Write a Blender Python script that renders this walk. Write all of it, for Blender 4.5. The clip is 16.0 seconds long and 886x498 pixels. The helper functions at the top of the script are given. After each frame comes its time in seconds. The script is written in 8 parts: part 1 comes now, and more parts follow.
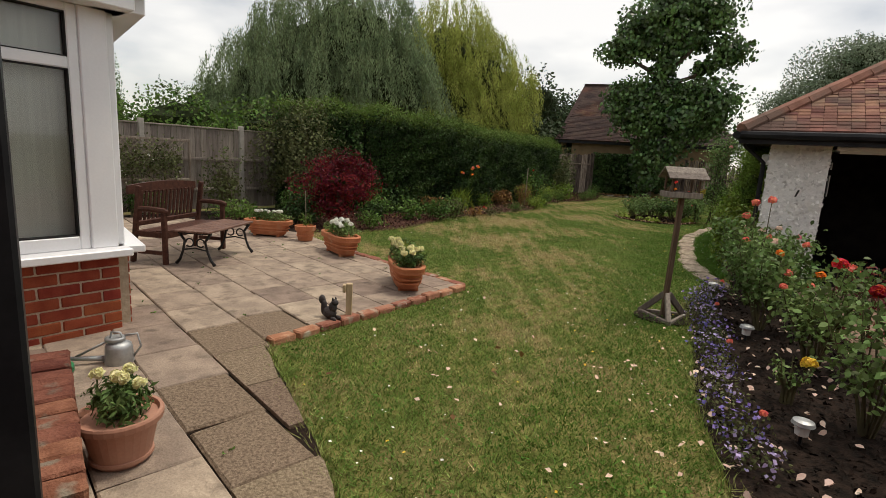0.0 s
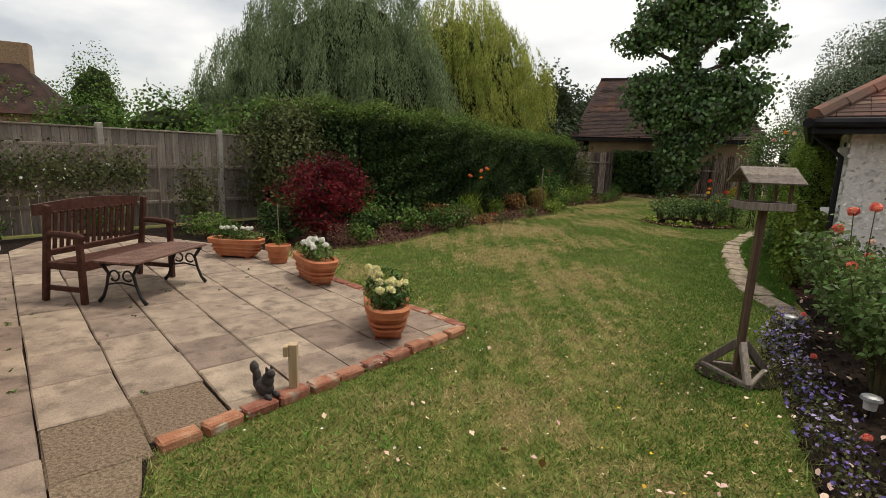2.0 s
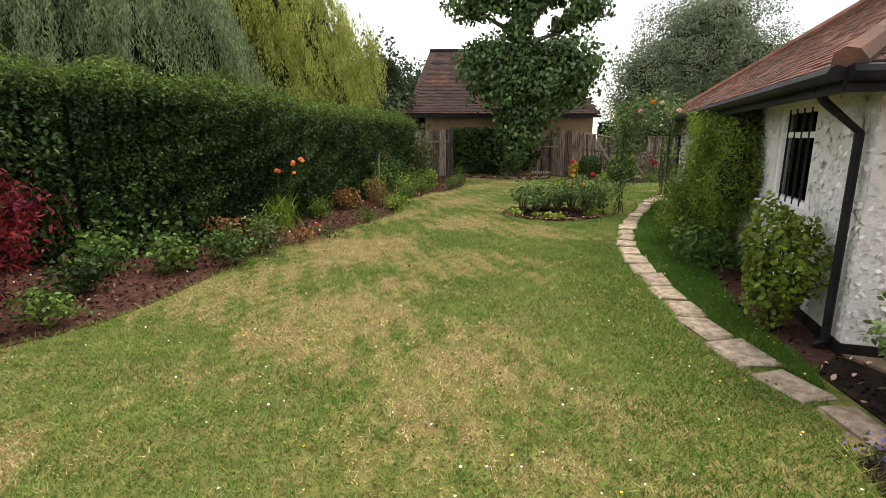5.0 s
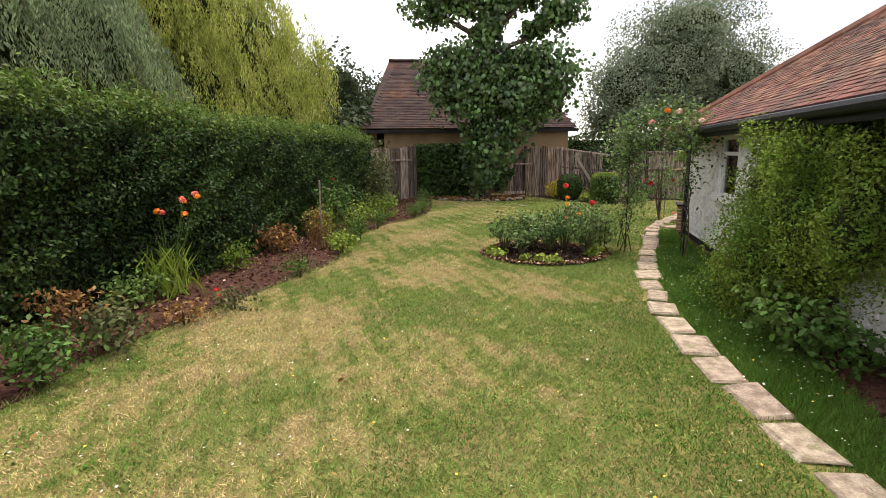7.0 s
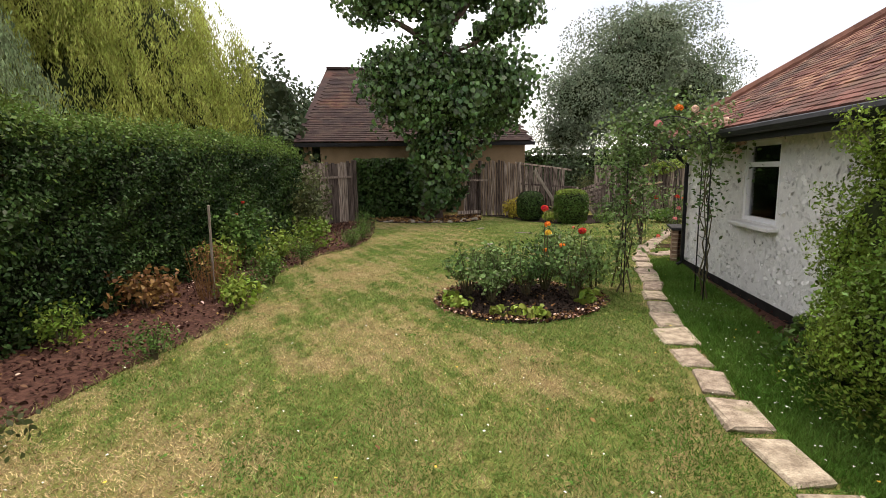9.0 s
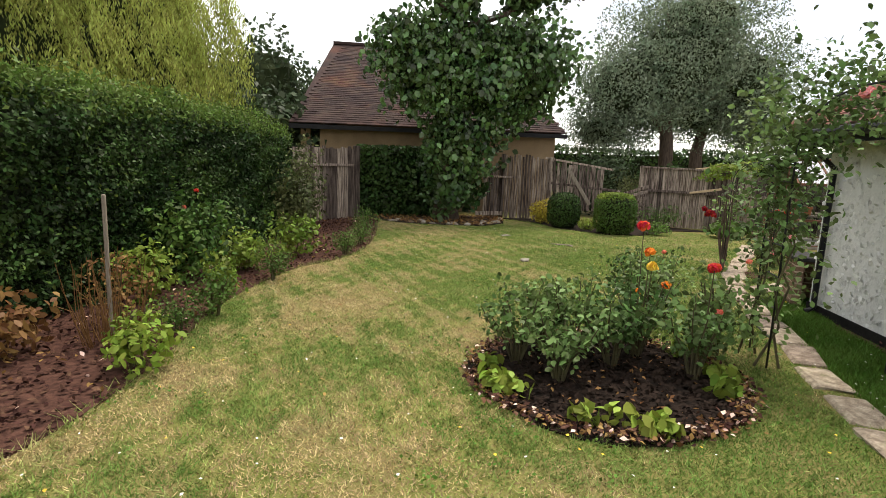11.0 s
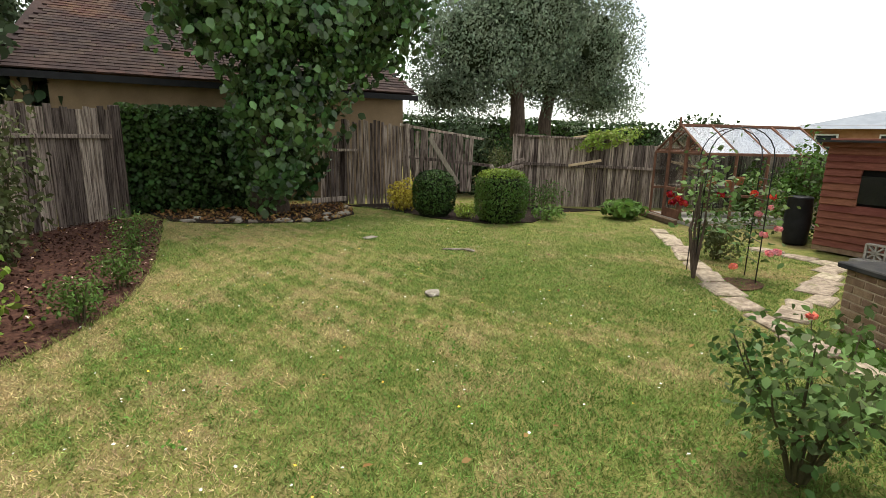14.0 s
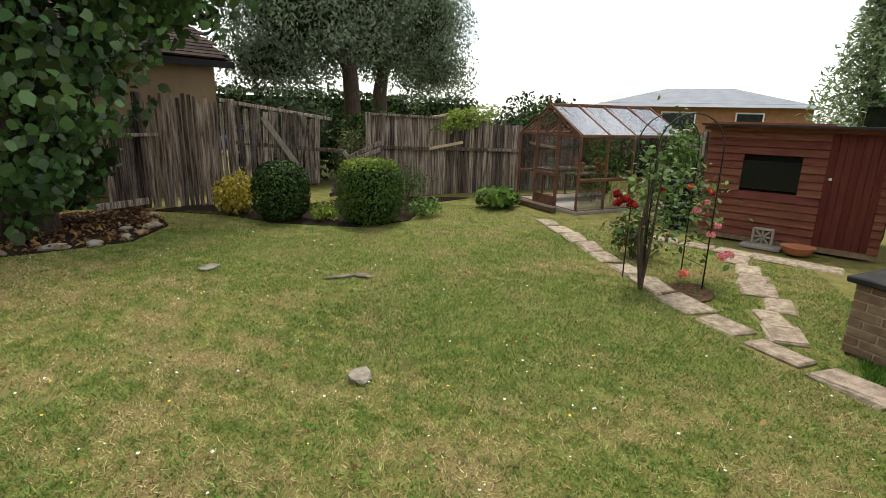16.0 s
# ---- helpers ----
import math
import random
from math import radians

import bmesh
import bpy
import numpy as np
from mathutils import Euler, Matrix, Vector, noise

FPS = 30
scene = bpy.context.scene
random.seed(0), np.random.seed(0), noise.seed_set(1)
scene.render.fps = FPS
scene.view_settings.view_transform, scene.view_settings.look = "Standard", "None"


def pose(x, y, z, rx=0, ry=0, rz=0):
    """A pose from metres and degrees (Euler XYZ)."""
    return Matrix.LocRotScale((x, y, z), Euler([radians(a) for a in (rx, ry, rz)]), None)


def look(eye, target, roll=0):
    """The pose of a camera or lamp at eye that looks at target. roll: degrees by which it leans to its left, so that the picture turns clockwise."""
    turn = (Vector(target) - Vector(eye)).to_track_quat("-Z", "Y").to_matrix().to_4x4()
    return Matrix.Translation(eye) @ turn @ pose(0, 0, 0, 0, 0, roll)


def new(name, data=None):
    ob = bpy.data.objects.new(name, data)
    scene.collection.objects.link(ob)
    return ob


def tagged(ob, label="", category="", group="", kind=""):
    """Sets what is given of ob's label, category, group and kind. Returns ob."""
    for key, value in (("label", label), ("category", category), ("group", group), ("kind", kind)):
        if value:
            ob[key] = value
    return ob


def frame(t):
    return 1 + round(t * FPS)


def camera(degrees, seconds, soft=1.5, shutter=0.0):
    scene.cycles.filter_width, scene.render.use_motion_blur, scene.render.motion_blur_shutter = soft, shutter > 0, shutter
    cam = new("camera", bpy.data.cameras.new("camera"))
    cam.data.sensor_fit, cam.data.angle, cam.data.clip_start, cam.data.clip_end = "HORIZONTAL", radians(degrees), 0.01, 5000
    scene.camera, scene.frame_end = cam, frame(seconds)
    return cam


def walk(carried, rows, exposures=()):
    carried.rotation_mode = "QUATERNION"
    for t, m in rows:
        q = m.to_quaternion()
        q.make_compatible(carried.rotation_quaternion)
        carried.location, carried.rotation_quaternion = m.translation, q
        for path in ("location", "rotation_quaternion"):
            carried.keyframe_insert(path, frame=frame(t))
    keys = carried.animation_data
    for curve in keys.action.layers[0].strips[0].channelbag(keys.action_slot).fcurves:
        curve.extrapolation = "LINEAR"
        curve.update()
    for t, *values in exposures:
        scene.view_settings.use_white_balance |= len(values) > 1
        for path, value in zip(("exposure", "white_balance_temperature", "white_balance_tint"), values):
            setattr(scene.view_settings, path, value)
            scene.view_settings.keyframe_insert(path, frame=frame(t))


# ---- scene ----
cam = camera(82, 16.0, soft=0.65)
PATH = [
    (0.0, (-0.314, -4.161, 1.539), (-1.421, 0.630, 0.632), 3.38),
    (0.5, (-0.288, -4.018, 1.527), (-1.610, 0.721, 0.636), 3.15),
    (1.0, (-0.314, -3.645, 1.535), (-1.759, 1.060, 0.651), 2.79),
    (1.5, (-0.351, -3.184, 1.533), (-1.776, 1.525, 0.642), 2.53),
    (2.0, (-0.446, -2.718, 1.555), (-1.698, 2.038, 0.654), 2.07),
    (2.5, (-0.493, -1.969, 1.583), (-1.562, 2.825, 0.647), 1.42),
    (3.0, (-0.555, -1.402, 1.615), (-1.419, 3.429, 0.659), 0.31),
    (3.5, (-0.648, -0.861, 1.659), (-1.270, 4.002, 0.674), -0.58),
    (4.0, (-0.752, -0.372, 1.652), (-1.066, 4.513, 0.633), -1.09),
    (4.2, (-0.788, -0.169, 1.648), (-0.865, 4.715, 0.581), -0.23),
    (6.3, (-0.553, 2.610, 1.706), (-0.125, 7.485, 0.682), -0.16),
    (6.5, (-0.518, 2.867, 1.718), (-0.049, 7.745, 0.726), -0.42),
    (7.0, (-0.477, 3.479, 1.750), (0.121, 8.356, 0.825), -0.66),
    (7.5, (-0.405, 4.075, 1.764), (0.371, 8.938, 0.897), -1.36),
    (8.0, (-0.320, 4.666, 1.784), (0.596, 9.509, 0.945), -1.37),
    (8.5, (-0.143, 5.333, 1.731), (0.888, 10.156, 0.905), -1.07),
    (9.0, (-0.035, 5.894, 1.693), (1.048, 10.715, 0.923), -1.00),
    (9.2, (0.017, 6.094, 1.678), (1.078, 10.925, 0.951), -0.84),
    (11.3, (0.332, 8.957, 1.609), (1.389, 13.774, 0.785), 2.07),
    (11.5, (0.378, 9.225, 1.614), (1.457, 14.038, 0.796), 2.09),
    (12.0, (0.436, 9.813, 1.607), (1.628, 14.595, 0.768), 2.05),
    (12.5, (0.509, 10.495, 1.585), (1.906, 15.215, 0.704), 2.20),
    (13.0, (0.559, 11.125, 1.589), (2.227, 15.741, 0.637), 2.53),
    (13.5, (0.658, 11.721, 1.606), (2.709, 16.167, 0.590), 1.97),
    (14.0, (0.824, 12.388, 1.598), (3.463, 16.501, 0.539), 1.31),
    (14.5, (1.062, 12.996, 1.577), (4.330, 16.614, 0.465), -0.31),
    (15.0, (1.221, 13.510, 1.586), (5.044, 16.489, 0.358), -1.60),
    (15.5, (1.31, 13.99, 1.648), (5.273, 16.757, 0.369), -1.49),
    (16.0, (1.319, 14.498, 1.715), (5.229, 17.347, 0.452), 1.40),
]
walk(cam, [(t, look(eye, target, roll)) for t, eye, target, roll in PATH],
     [(0.0, -0.42, 7200, 10), (2.0, -0.38, 7200, 10), (4.0, 0.0, 7200, 10), (6.3, 0.57, 7100, 15), (7.5, 0.50, 7100, 15), (9.0, 0.37, 7100, 15), (11.5, 0.48, 6950, 9), (12.5, 0.57, 6850, 7), (14.5, 0.33, 6850, 6), (16.0, 0.11, 6850, 7)])

# ---- sky and sun: a bright overcast day ----
world = bpy.data.worlds.new("overcast_sky")
scene.world = world
world.use_nodes = True
wn, wl = world.node_tree.nodes, world.node_tree.links
wn.clear()
sky = wn.new("ShaderNodeTexSky")
sky.sky_type, sky.sun_disc = "NISHITA", False
sky.sun_elevation, sky.sun_rotation = radians(70), radians(51)
coord = wn.new("ShaderNodeTexCoord")
mapping = wn.new("ShaderNodeMapping")
mapping.inputs["Scale"].default_value = (1, 1, 2.6)
cloud = wn.new("ShaderNodeTexNoise")
cloud.inputs["Scale"].default_value, cloud.inputs["Detail"].default_value = 2.2, 6
ramp = wn.new("ShaderNodeValToRGB")
ramp.color_ramp.elements[0].position, ramp.color_ramp.elements[0].color = 0.36, (0.60, 0.64, 0.71, 1)
ramp.color_ramp.elements[1].position, ramp.color_ramp.elements[1].color = 0.54, (1.22, 1.22, 1.23, 1)
bg_sky, bg_cloud, both, wout = (wn.new(k) for k in ("ShaderNodeBackground", "ShaderNodeBackground", "ShaderNodeAddShader", "ShaderNodeOutputWorld"))
bg_sky.inputs["Strength"].default_value, bg_cloud.inputs["Strength"].default_value = 0.05, 0.93
wl.new(coord.outputs["Generated"], mapping.inputs["Vector"])
wl.new(mapping.outputs["Vector"], cloud.inputs["Vector"])
wl.new(cloud.outputs["Fac"], ramp.inputs["Fac"])
wl.new(ramp.outputs["Color"], bg_cloud.inputs["Color"])
wl.new(sky.outputs["Color"], bg_sky.inputs["Color"])
wl.new(bg_sky.outputs["Background"], both.inputs[0])
wl.new(bg_cloud.outputs["Background"], both.inputs[1])
wl.new(both.outputs["Shader"], wout.inputs["Surface"])
sun = new("sun", bpy.data.lights.new("sun", "SUN"))
sun.data.energy, sun.data.angle, sun.data.color = 2.9, radians(14), (1, 0.96, 0.9)
sun.matrix_world = look((0, 0, 20), (-3.0, -2.4, 20 - 10.5))


# ---- materials ----
def mat(name, c1, c2, scale=6.0, rough=0.8, bump=0.3, fine=60.0, vary=0.25, piece=0.0, island=0.0, metal=0.0, c3=None, c3_scale=1.2, c3_at=(0.52, 0.66), stretch=(1, 1, 1), trans=0.0, own=False):
    """Two colours mixed by noise, a third in larger patches, fine grain and relief; piece / island: brightness change from piece to piece or leaf to leaf."""
    m = bpy.data.materials.new(name)
    m.use_nodes = True
    n, l = m.node_tree.nodes, m.node_tree.links
    b = n["Principled BSDF"]
    if own:
        pos = n.new("ShaderNodeTexCoord").outputs["Object"]
    else:
        pos = n.new("ShaderNodeNewGeometry").outputs["Position"]
    mp = n.new("ShaderNodeMapping")
    mp.inputs["Scale"].default_value = stretch
    l.new(pos, mp.inputs["Vector"])
    vec = mp.outputs["Vector"]

    def tex(s, detail=4):
        t = n.new("ShaderNodeTexNoise")
        t.inputs["Scale"].default_value, t.inputs["Detail"].default_value = s, detail
        l.new(vec, t.inputs["Vector"])
        return t.outputs["Fac"]

    def spread(src, a, z):
        r = n.new("ShaderNodeMapRange")
        r.inputs["From Min"].default_value, r.inputs["From Max"].default_value = a, z
        l.new(src, r.inputs["Value"])
        return r.outputs["Result"]

    def mix(fac, a, c):
        x = n.new("ShaderNodeMix")
        x.data_type = "RGBA"
        l.new(fac, x.inputs["Factor"])
        for sock, v in ((x.inputs["A"], a), (x.inputs["B"], c)):
            if isinstance(v, tuple):
                sock.default_value = (*v, 1)
            else:
                l.new(v, sock)
        return x.outputs["Result"]

    base = mix(spread(tex(scale), 0.36, 0.64), c1, c2)
    if c3:
        base = mix(spread(tex(c3_scale, 5), *c3_at), base, c3)
    grain = tex(fine, 3)
    hsv = n.new("ShaderNodeHueSaturation")
    l.new(base, hsv.inputs["Color"])
    val = n.new("ShaderNodeMath")
    val.operation = "MULTIPLY_ADD"
    l.new(grain, val.inputs[0])
    val.inputs[1].default_value, val.inputs[2].default_value = vary * 2, 1 - vary
    out = val.outputs[0]
    for amount, src in ((piece, "info"), (island, "geo")):
        if amount:
            s = n.new("ShaderNodeObjectInfo").outputs["Random"] if src == "info" else n.new("ShaderNodeNewGeometry").outputs["Random Per Island"]
            a = n.new("ShaderNodeMath")
            a.operation = "MULTIPLY_ADD"
            l.new(s, a.inputs[0])
            a.inputs[1].default_value, a.inputs[2].default_value = amount * 2, 1 - amount
            mu = n.new("ShaderNodeMath")
            mu.operation = "MULTIPLY"
            l.new(out, mu.inputs[0])
            l.new(a.outputs[0], mu.inputs[1])
            out = mu.outputs[0]
            hu = n.new("ShaderNodeMath")
            hu.operation = "MULTIPLY_ADD"
            l.new(s, hu.inputs[0])
            hu.inputs[1].default_value, hu.inputs[2].default_value = 0.04 * (1 if src == "geo" else 0.5), 0.48 if src == "geo" else 0.49
            l.new(hu.outputs[0], hsv.inputs["Hue"])
    l.new(out, hsv.inputs["Value"])
    l.new(hsv.outputs["Color"], b.inputs["Base Color"])
    b.inputs["Roughness"].default_value, b.inputs["Metallic"].default_value = rough, metal
    b.inputs["Specular IOR Level"].default_value = 0.5 if metal or rough < 0.45 else 0.13
    if bump:
        bp = n.new("ShaderNodeBump")
        bp.inputs["Strength"].default_value, bp.inputs["Distance"].default_value = bump, 0.01
        l.new(grain, bp.inputs["Height"])
        l.new(bp.outputs["Normal"], b.inputs["Normal"])
    if trans:
        tr = n.new("ShaderNodeBsdfTranslucent")
        l.new(hsv.outputs["Color"], tr.inputs["Color"])
        ms = n.new("ShaderNodeMixShader")
        ms.inputs["Fac"].default_value = trans
        l.new(b.outputs["BSDF"], ms.inputs[1])
        l.new(tr.outputs["BSDF"], ms.inputs[2])
        l.new(ms.outputs["Shader"], n["Material Output"].inputs["Surface"])
    return m


def leafy(name, c1, c2, rough=0.5, island=0.45, trans=0.25, c3=None, scale=1.3):
    return mat(name, c1, c2, scale=scale, rough=rough, bump=0, fine=9, vary=0.15, island=island, trans=trans, c3=c3, c3_scale=0.7, c3_at=(0.55, 0.7))


GRASS = ((0.15, 0.205, 0.046), (0.30, 0.345, 0.105), (0.50, 0.41, 0.22))
m_lawn = mat("lawn_turf", (0.10, 0.12, 0.026), (0.20, 0.19, 0.06), scale=7.0, rough=0.95, bump=1.0, fine=90, vary=0.5, c3=(0.22, 0.165, 0.075), c3_scale=1.5, c3_at=(0.42, 0.72))
m_blade = mat("grass_blades", GRASS[0], GRASS[1], scale=7.0, rough=0.7, bump=0, fine=26, vary=0.4, island=0.55, c3=GRASS[2], c3_scale=1.5, c3_at=(0.50, 0.80), trans=0.3)
m_straw = mat("straw_dry_blades", (0.42, 0.31, 0.16), (0.53, 0.41, 0.225), scale=5, rough=0.8, bump=0, fine=30, vary=0.3, island=0.5, trans=0.2)
m_green = leafy("fresh_lawn_blades", (0.105, 0.185, 0.036), (0.18, 0.265, 0.065), rough=0.7)
m_lush = leafy("lush_grass", (0.07, 0.15, 0.02), (0.11, 0.20, 0.035), rough=0.7)
m_soil = mat("dark_soil", (0.011, 0.008, 0.006), (0.030, 0.019, 0.014), scale=14, rough=1, bump=1.0, fine=70, vary=0.5)
m_mulch = mat("bark_mulch", (0.042, 0.019, 0.014), (0.095, 0.045, 0.032), scale=16, rough=0.95, bump=0.8, fine=60, vary=0.4, island=0.5)
m_slab = mat("sandstone_slab", (0.245, 0.188, 0.148), (0.355, 0.275, 0.212), scale=5, rough=0.85, bump=0.6, fine=90, vary=0.35, piece=0.26, c3=(0.155, 0.12, 0.095), c3_scale=8, c3_at=(0.52, 0.74))
m_rough_slab = mat("worn_aggregate_slab", (0.15, 0.108, 0.074), (0.29, 0.22, 0.155), scale=58, rough=0.95, bump=1.0, fine=130, vary=0.5, piece=0.12)
m_stepping = mat("stepping_stone", (0.23, 0.18, 0.135), (0.42, 0.345, 0.265), scale=13, rough=0.95, bump=1.0, fine=70, vary=0.45, piece=0.15, c3=(0.2, 0.19, 0.1), c3_scale=5, c3_at=(0.6, 0.75))
m_brick = mat("red_brick", (0.24, 0.048, 0.026), (0.31, 0.075, 0.038), scale=9, rough=0.85, bump=0.4, fine=120, vary=0.2, piece=0.16)
m_old_brick = mat("weathered_brick", (0.30, 0.12, 0.075), (0.40, 0.20, 0.13), scale=12, rough=0.95, bump=0.8, fine=90, vary=0.35, piece=0.22, c3=(0.42, 0.36, 0.28), c3_scale=9, c3_at=(0.56, 0.7))
m_brown_brick = mat("brown_brick", (0.20, 0.125, 0.085), (0.28, 0.19, 0.13), scale=12, rough=0.95, bump=0.6, fine=90, vary=0.3, piece=0.2)
m_mortar = mat("mortar", (0.42, 0.33, 0.24), (0.50, 0.41, 0.31), scale=20, rough=0.95, bump=0.6)
m_terra = mat("terracotta", (0.42, 0.15, 0.075), (0.50, 0.20, 0.10), scale=7, rough=0.75, bump=0.15, fine=60, vary=0.12, c3=(0.48, 0.27, 0.17), c3_scale=5, c3_at=(0.58, 0.8))
m_terra_pale = mat("pale_pink_terracotta_plastic", (0.42, 0.21, 0.145), (0.47, 0.25, 0.175), scale=5, rough=0.6, bump=0.1, vary=0.1)
m_upvc = mat("white_upvc", (0.78, 0.79, 0.81), (0.82, 0.82, 0.83), scale=3, rough=0.35, bump=0.02, vary=0.04)
m_gasket = mat("black_gasket", (0.02, 0.02, 0.02), (0.03, 0.03, 0.03), rough=0.6, bump=0)
m_curtain = mat("net_curtain", (0.74, 0.71, 0.68), (0.82, 0.79, 0.75), scale=4, rough=0.95, bump=0.2, fine=200, stretch=(9, 9, 0.3), vary=0.1)
m_render = mat("white_roughcast", (0.66, 0.655, 0.64), (0.74, 0.735, 0.72), scale=5, rough=0.95, bump=1.0, fine=38, vary=0.12, c3=(0.5, 0.48, 0.42), c3_scale=1.6, c3_at=(0.58, 0.8))
m_chip = mat("roughcast_chips", (0.62, 0.615, 0.60), (0.76, 0.755, 0.74), scale=9, rough=0.95, bump=0.3, vary=0.15, island=0.2)
# Tan wall colour, darkened to take in the shadow under the eaves.
m_tan = mat("tan_render", (0.22, 0.155, 0.095), (0.28, 0.20, 0.125), scale=2, rough=0.9, bump=0.4)
m_tile_red = mat("red_clay_tile", (0.165, 0.078, 0.058), (0.255, 0.125, 0.094), scale=3, rough=0.85, bump=0.5, fine=50, vary=0.25, piece=0.2, island=0.42, c3=(0.13, 0.085, 0.068), c3_scale=1.6, c3_at=(0.45, 0.62))
m_tile_dark = mat("dark_brown_tile", (0.038, 0.025, 0.024), (0.064, 0.040, 0.034), scale=2, rough=0.85, bump=0.5, fine=40, vary=0.25, piece=0.2, island=0.25, c3=(0.092, 0.044, 0.031), c3_scale=0.8, c3_at=(0.52, 0.7))
m_slate = mat("grey_slate_roof", (0.20, 0.22, 0.25), (0.25, 0.27, 0.30), scale=1.5, rough=0.6, bump=0.2, vary=0.1)
m_black = mat("black_paint", (0.012, 0.012, 0.014), (0.02, 0.02, 0.022), rough=0.45, bump=0.05)
# Near-black for the plinth; indoors the colour stands in for unlit shade.
m_dark_in = mat("dark_plinth_and_inner_shade", (0.010, 0.009, 0.009), (0.02, 0.018, 0.017), rough=0.9, bump=0.2)
m_fence = mat("weathered_fence_wood", (0.17, 0.145, 0.125), (0.25, 0.215, 0.185), scale=5, rough=0.9, bump=0.6, fine=22, vary=0.35, piece=0.25, stretch=(7, 7, 0.5))
m_fence_old = mat("old_split_fence_wood", (0.065, 0.045, 0.037), (0.31, 0.25, 0.21), scale=4, rough=0.92, bump=0.8, fine=26, vary=0.5, piece=0.6, stretch=(9, 9, 0.5))
m_concrete = mat("concrete", (0.30, 0.28, 0.25), (0.36, 0.34, 0.30), scale=9, rough=0.95, bump=0.4, vary=0.15)
m_bench = mat("dark_stained_hardwood", (0.060, 0.026, 0.019), (0.095, 0.042, 0.030), scale=6, rough=0.5, bump=0.2, fine=30, vary=0.3, stretch=(3, 3, 3))
m_bench_worn = mat("worn_hardwood_slats", (0.13, 0.072, 0.055), (0.19, 0.11, 0.085), scale=8, rough=0.6, bump=0.3, fine=30, vary=0.3)
m_iron = mat("black_cast_iron", (0.015, 0.016, 0.016), (0.03, 0.03, 0.03), rough=0.5, bump=0.2, metal=0.4)
m_oak = mat("grey_weathered_timber", (0.20, 0.165, 0.13), (0.30, 0.255, 0.205), scale=6, rough=0.9, bump=0.5, fine=28, vary=0.35, piece=0.1, stretch=(5, 5, 1))
m_post = mat("brown_timber_post", (0.095, 0.062, 0.042), (0.14, 0.095, 0.065), scale=6, rough=0.8, bump=0.4, fine=28, vary=0.3, stretch=(6, 6, 0.6))
m_new_wood = mat("pale_cut_timber", (0.46, 0.34, 0.21), (0.56, 0.43, 0.28), scale=6, rough=0.8, bump=0.2, fine=30, stretch=(6, 6, 0.6), vary=0.15)
m_shed = mat("red_brown_shed_boards", (0.15, 0.050, 0.034), (0.215, 0.082, 0.056), scale=5, rough=0.8, bump=0.5, fine=26, vary=0.35, piece=0.18, stretch=(0.8, 0.8, 7))
m_shed_door = mat("red_brown_shed_door", (0.105, 0.026, 0.020), (0.14, 0.038, 0.028), scale=5, rough=0.75, bump=0.4, fine=26, vary=0.25, piece=0.15, stretch=(7, 7, 0.6))
m_cedar = mat("cedar_frame", (0.125, 0.058, 0.038), (0.185, 0.09, 0.058), scale=6, rough=0.75, bump=0.3, fine=30, vary=0.25)
m_felt = mat("dark_roof_felt", (0.03, 0.03, 0.032), (0.055, 0.052, 0.05), scale=7, rough=0.95, bump=0.5)
m_galv = mat("galvanised_steel", (0.36, 0.37, 0.37), (0.46, 0.47, 0.47), scale=12, rough=0.5, bump=0.1, metal=0.7, vary=0.15)
m_hose = mat("green_hose", (0.02, 0.16, 0.06), (0.03, 0.22, 0.09), rough=0.4, bump=0)
m_rock = mat("grey_rock", (0.17, 0.145, 0.115), (0.32, 0.285, 0.24), scale=6, rough=0.95, bump=1.0, fine=40, vary=0.35, piece=0.2)
m_statue = mat("dark_cast_stone", (0.05, 0.045, 0.045), (0.09, 0.08, 0.078), scale=14, rough=0.85, bump=0.7, fine=60)
m_bark = mat("rough_bark", (0.07, 0.05, 0.038), (0.12, 0.09, 0.07), scale=5, rough=0.95, bump=1.0, fine=18, vary=0.4, stretch=(4, 4, 0.8))
m_cane = mat("rose_canes", (0.07, 0.06, 0.035), (0.11, 0.10, 0.05), scale=9, rough=0.8, bump=0.2)
m_white_plastic = mat("white_plastic", (0.72, 0.72, 0.70), (0.78, 0.78, 0.77), rough=0.4, bump=0.02, vary=0.05)
m_paper = mat("grey_paper_notice", (0.42, 0.42, 0.41), (0.5, 0.5, 0.49), rough=0.9, bump=0)
m_blue = mat("blue_car_paint", (0.01, 0.02, 0.12), (0.012, 0.026, 0.16), rough=0.3, bump=0)
m_orange_brick = mat("orange_facing_brick", (0.30, 0.15, 0.08), (0.36, 0.19, 0.105), scale=5, rough=0.9, bump=0.3)

m_hedge = leafy("hedge_leaves", (0.020, 0.042, 0.012), (0.046, 0.084, 0.020), rough=0.5, trans=0.12, island=0.65)
m_hedge_new = leafy("fresh_hedge_leaves", (0.085, 0.14, 0.025), (0.12, 0.18, 0.04))
# Near-black for added foliage cores; stands in for shade behind the leaves.
m_hedge_in = mat("foliage_core_shade", (0.010, 0.014, 0.007), (0.018, 0.022, 0.011), scale=8, rough=1, bump=0.6)
m_willow_dark = leafy("grey_green_willow_leaves", (0.15, 0.205, 0.105), (0.27, 0.34, 0.18), trans=0.35)
m_willow_gold = leafy("golden_willow_leaves", (0.30, 0.34, 0.075), (0.48, 0.51, 0.14), trans=0.4)
m_poplar = leafy("large_glossy_tree_leaves", (0.036, 0.082, 0.022), (0.115, 0.195, 0.058), rough=0.4, trans=0.22, island=0.65)
m_silver = leafy("silvery_tree_leaves", (0.11, 0.155, 0.095), (0.25, 0.30, 0.205), rough=0.5, island=0.45)
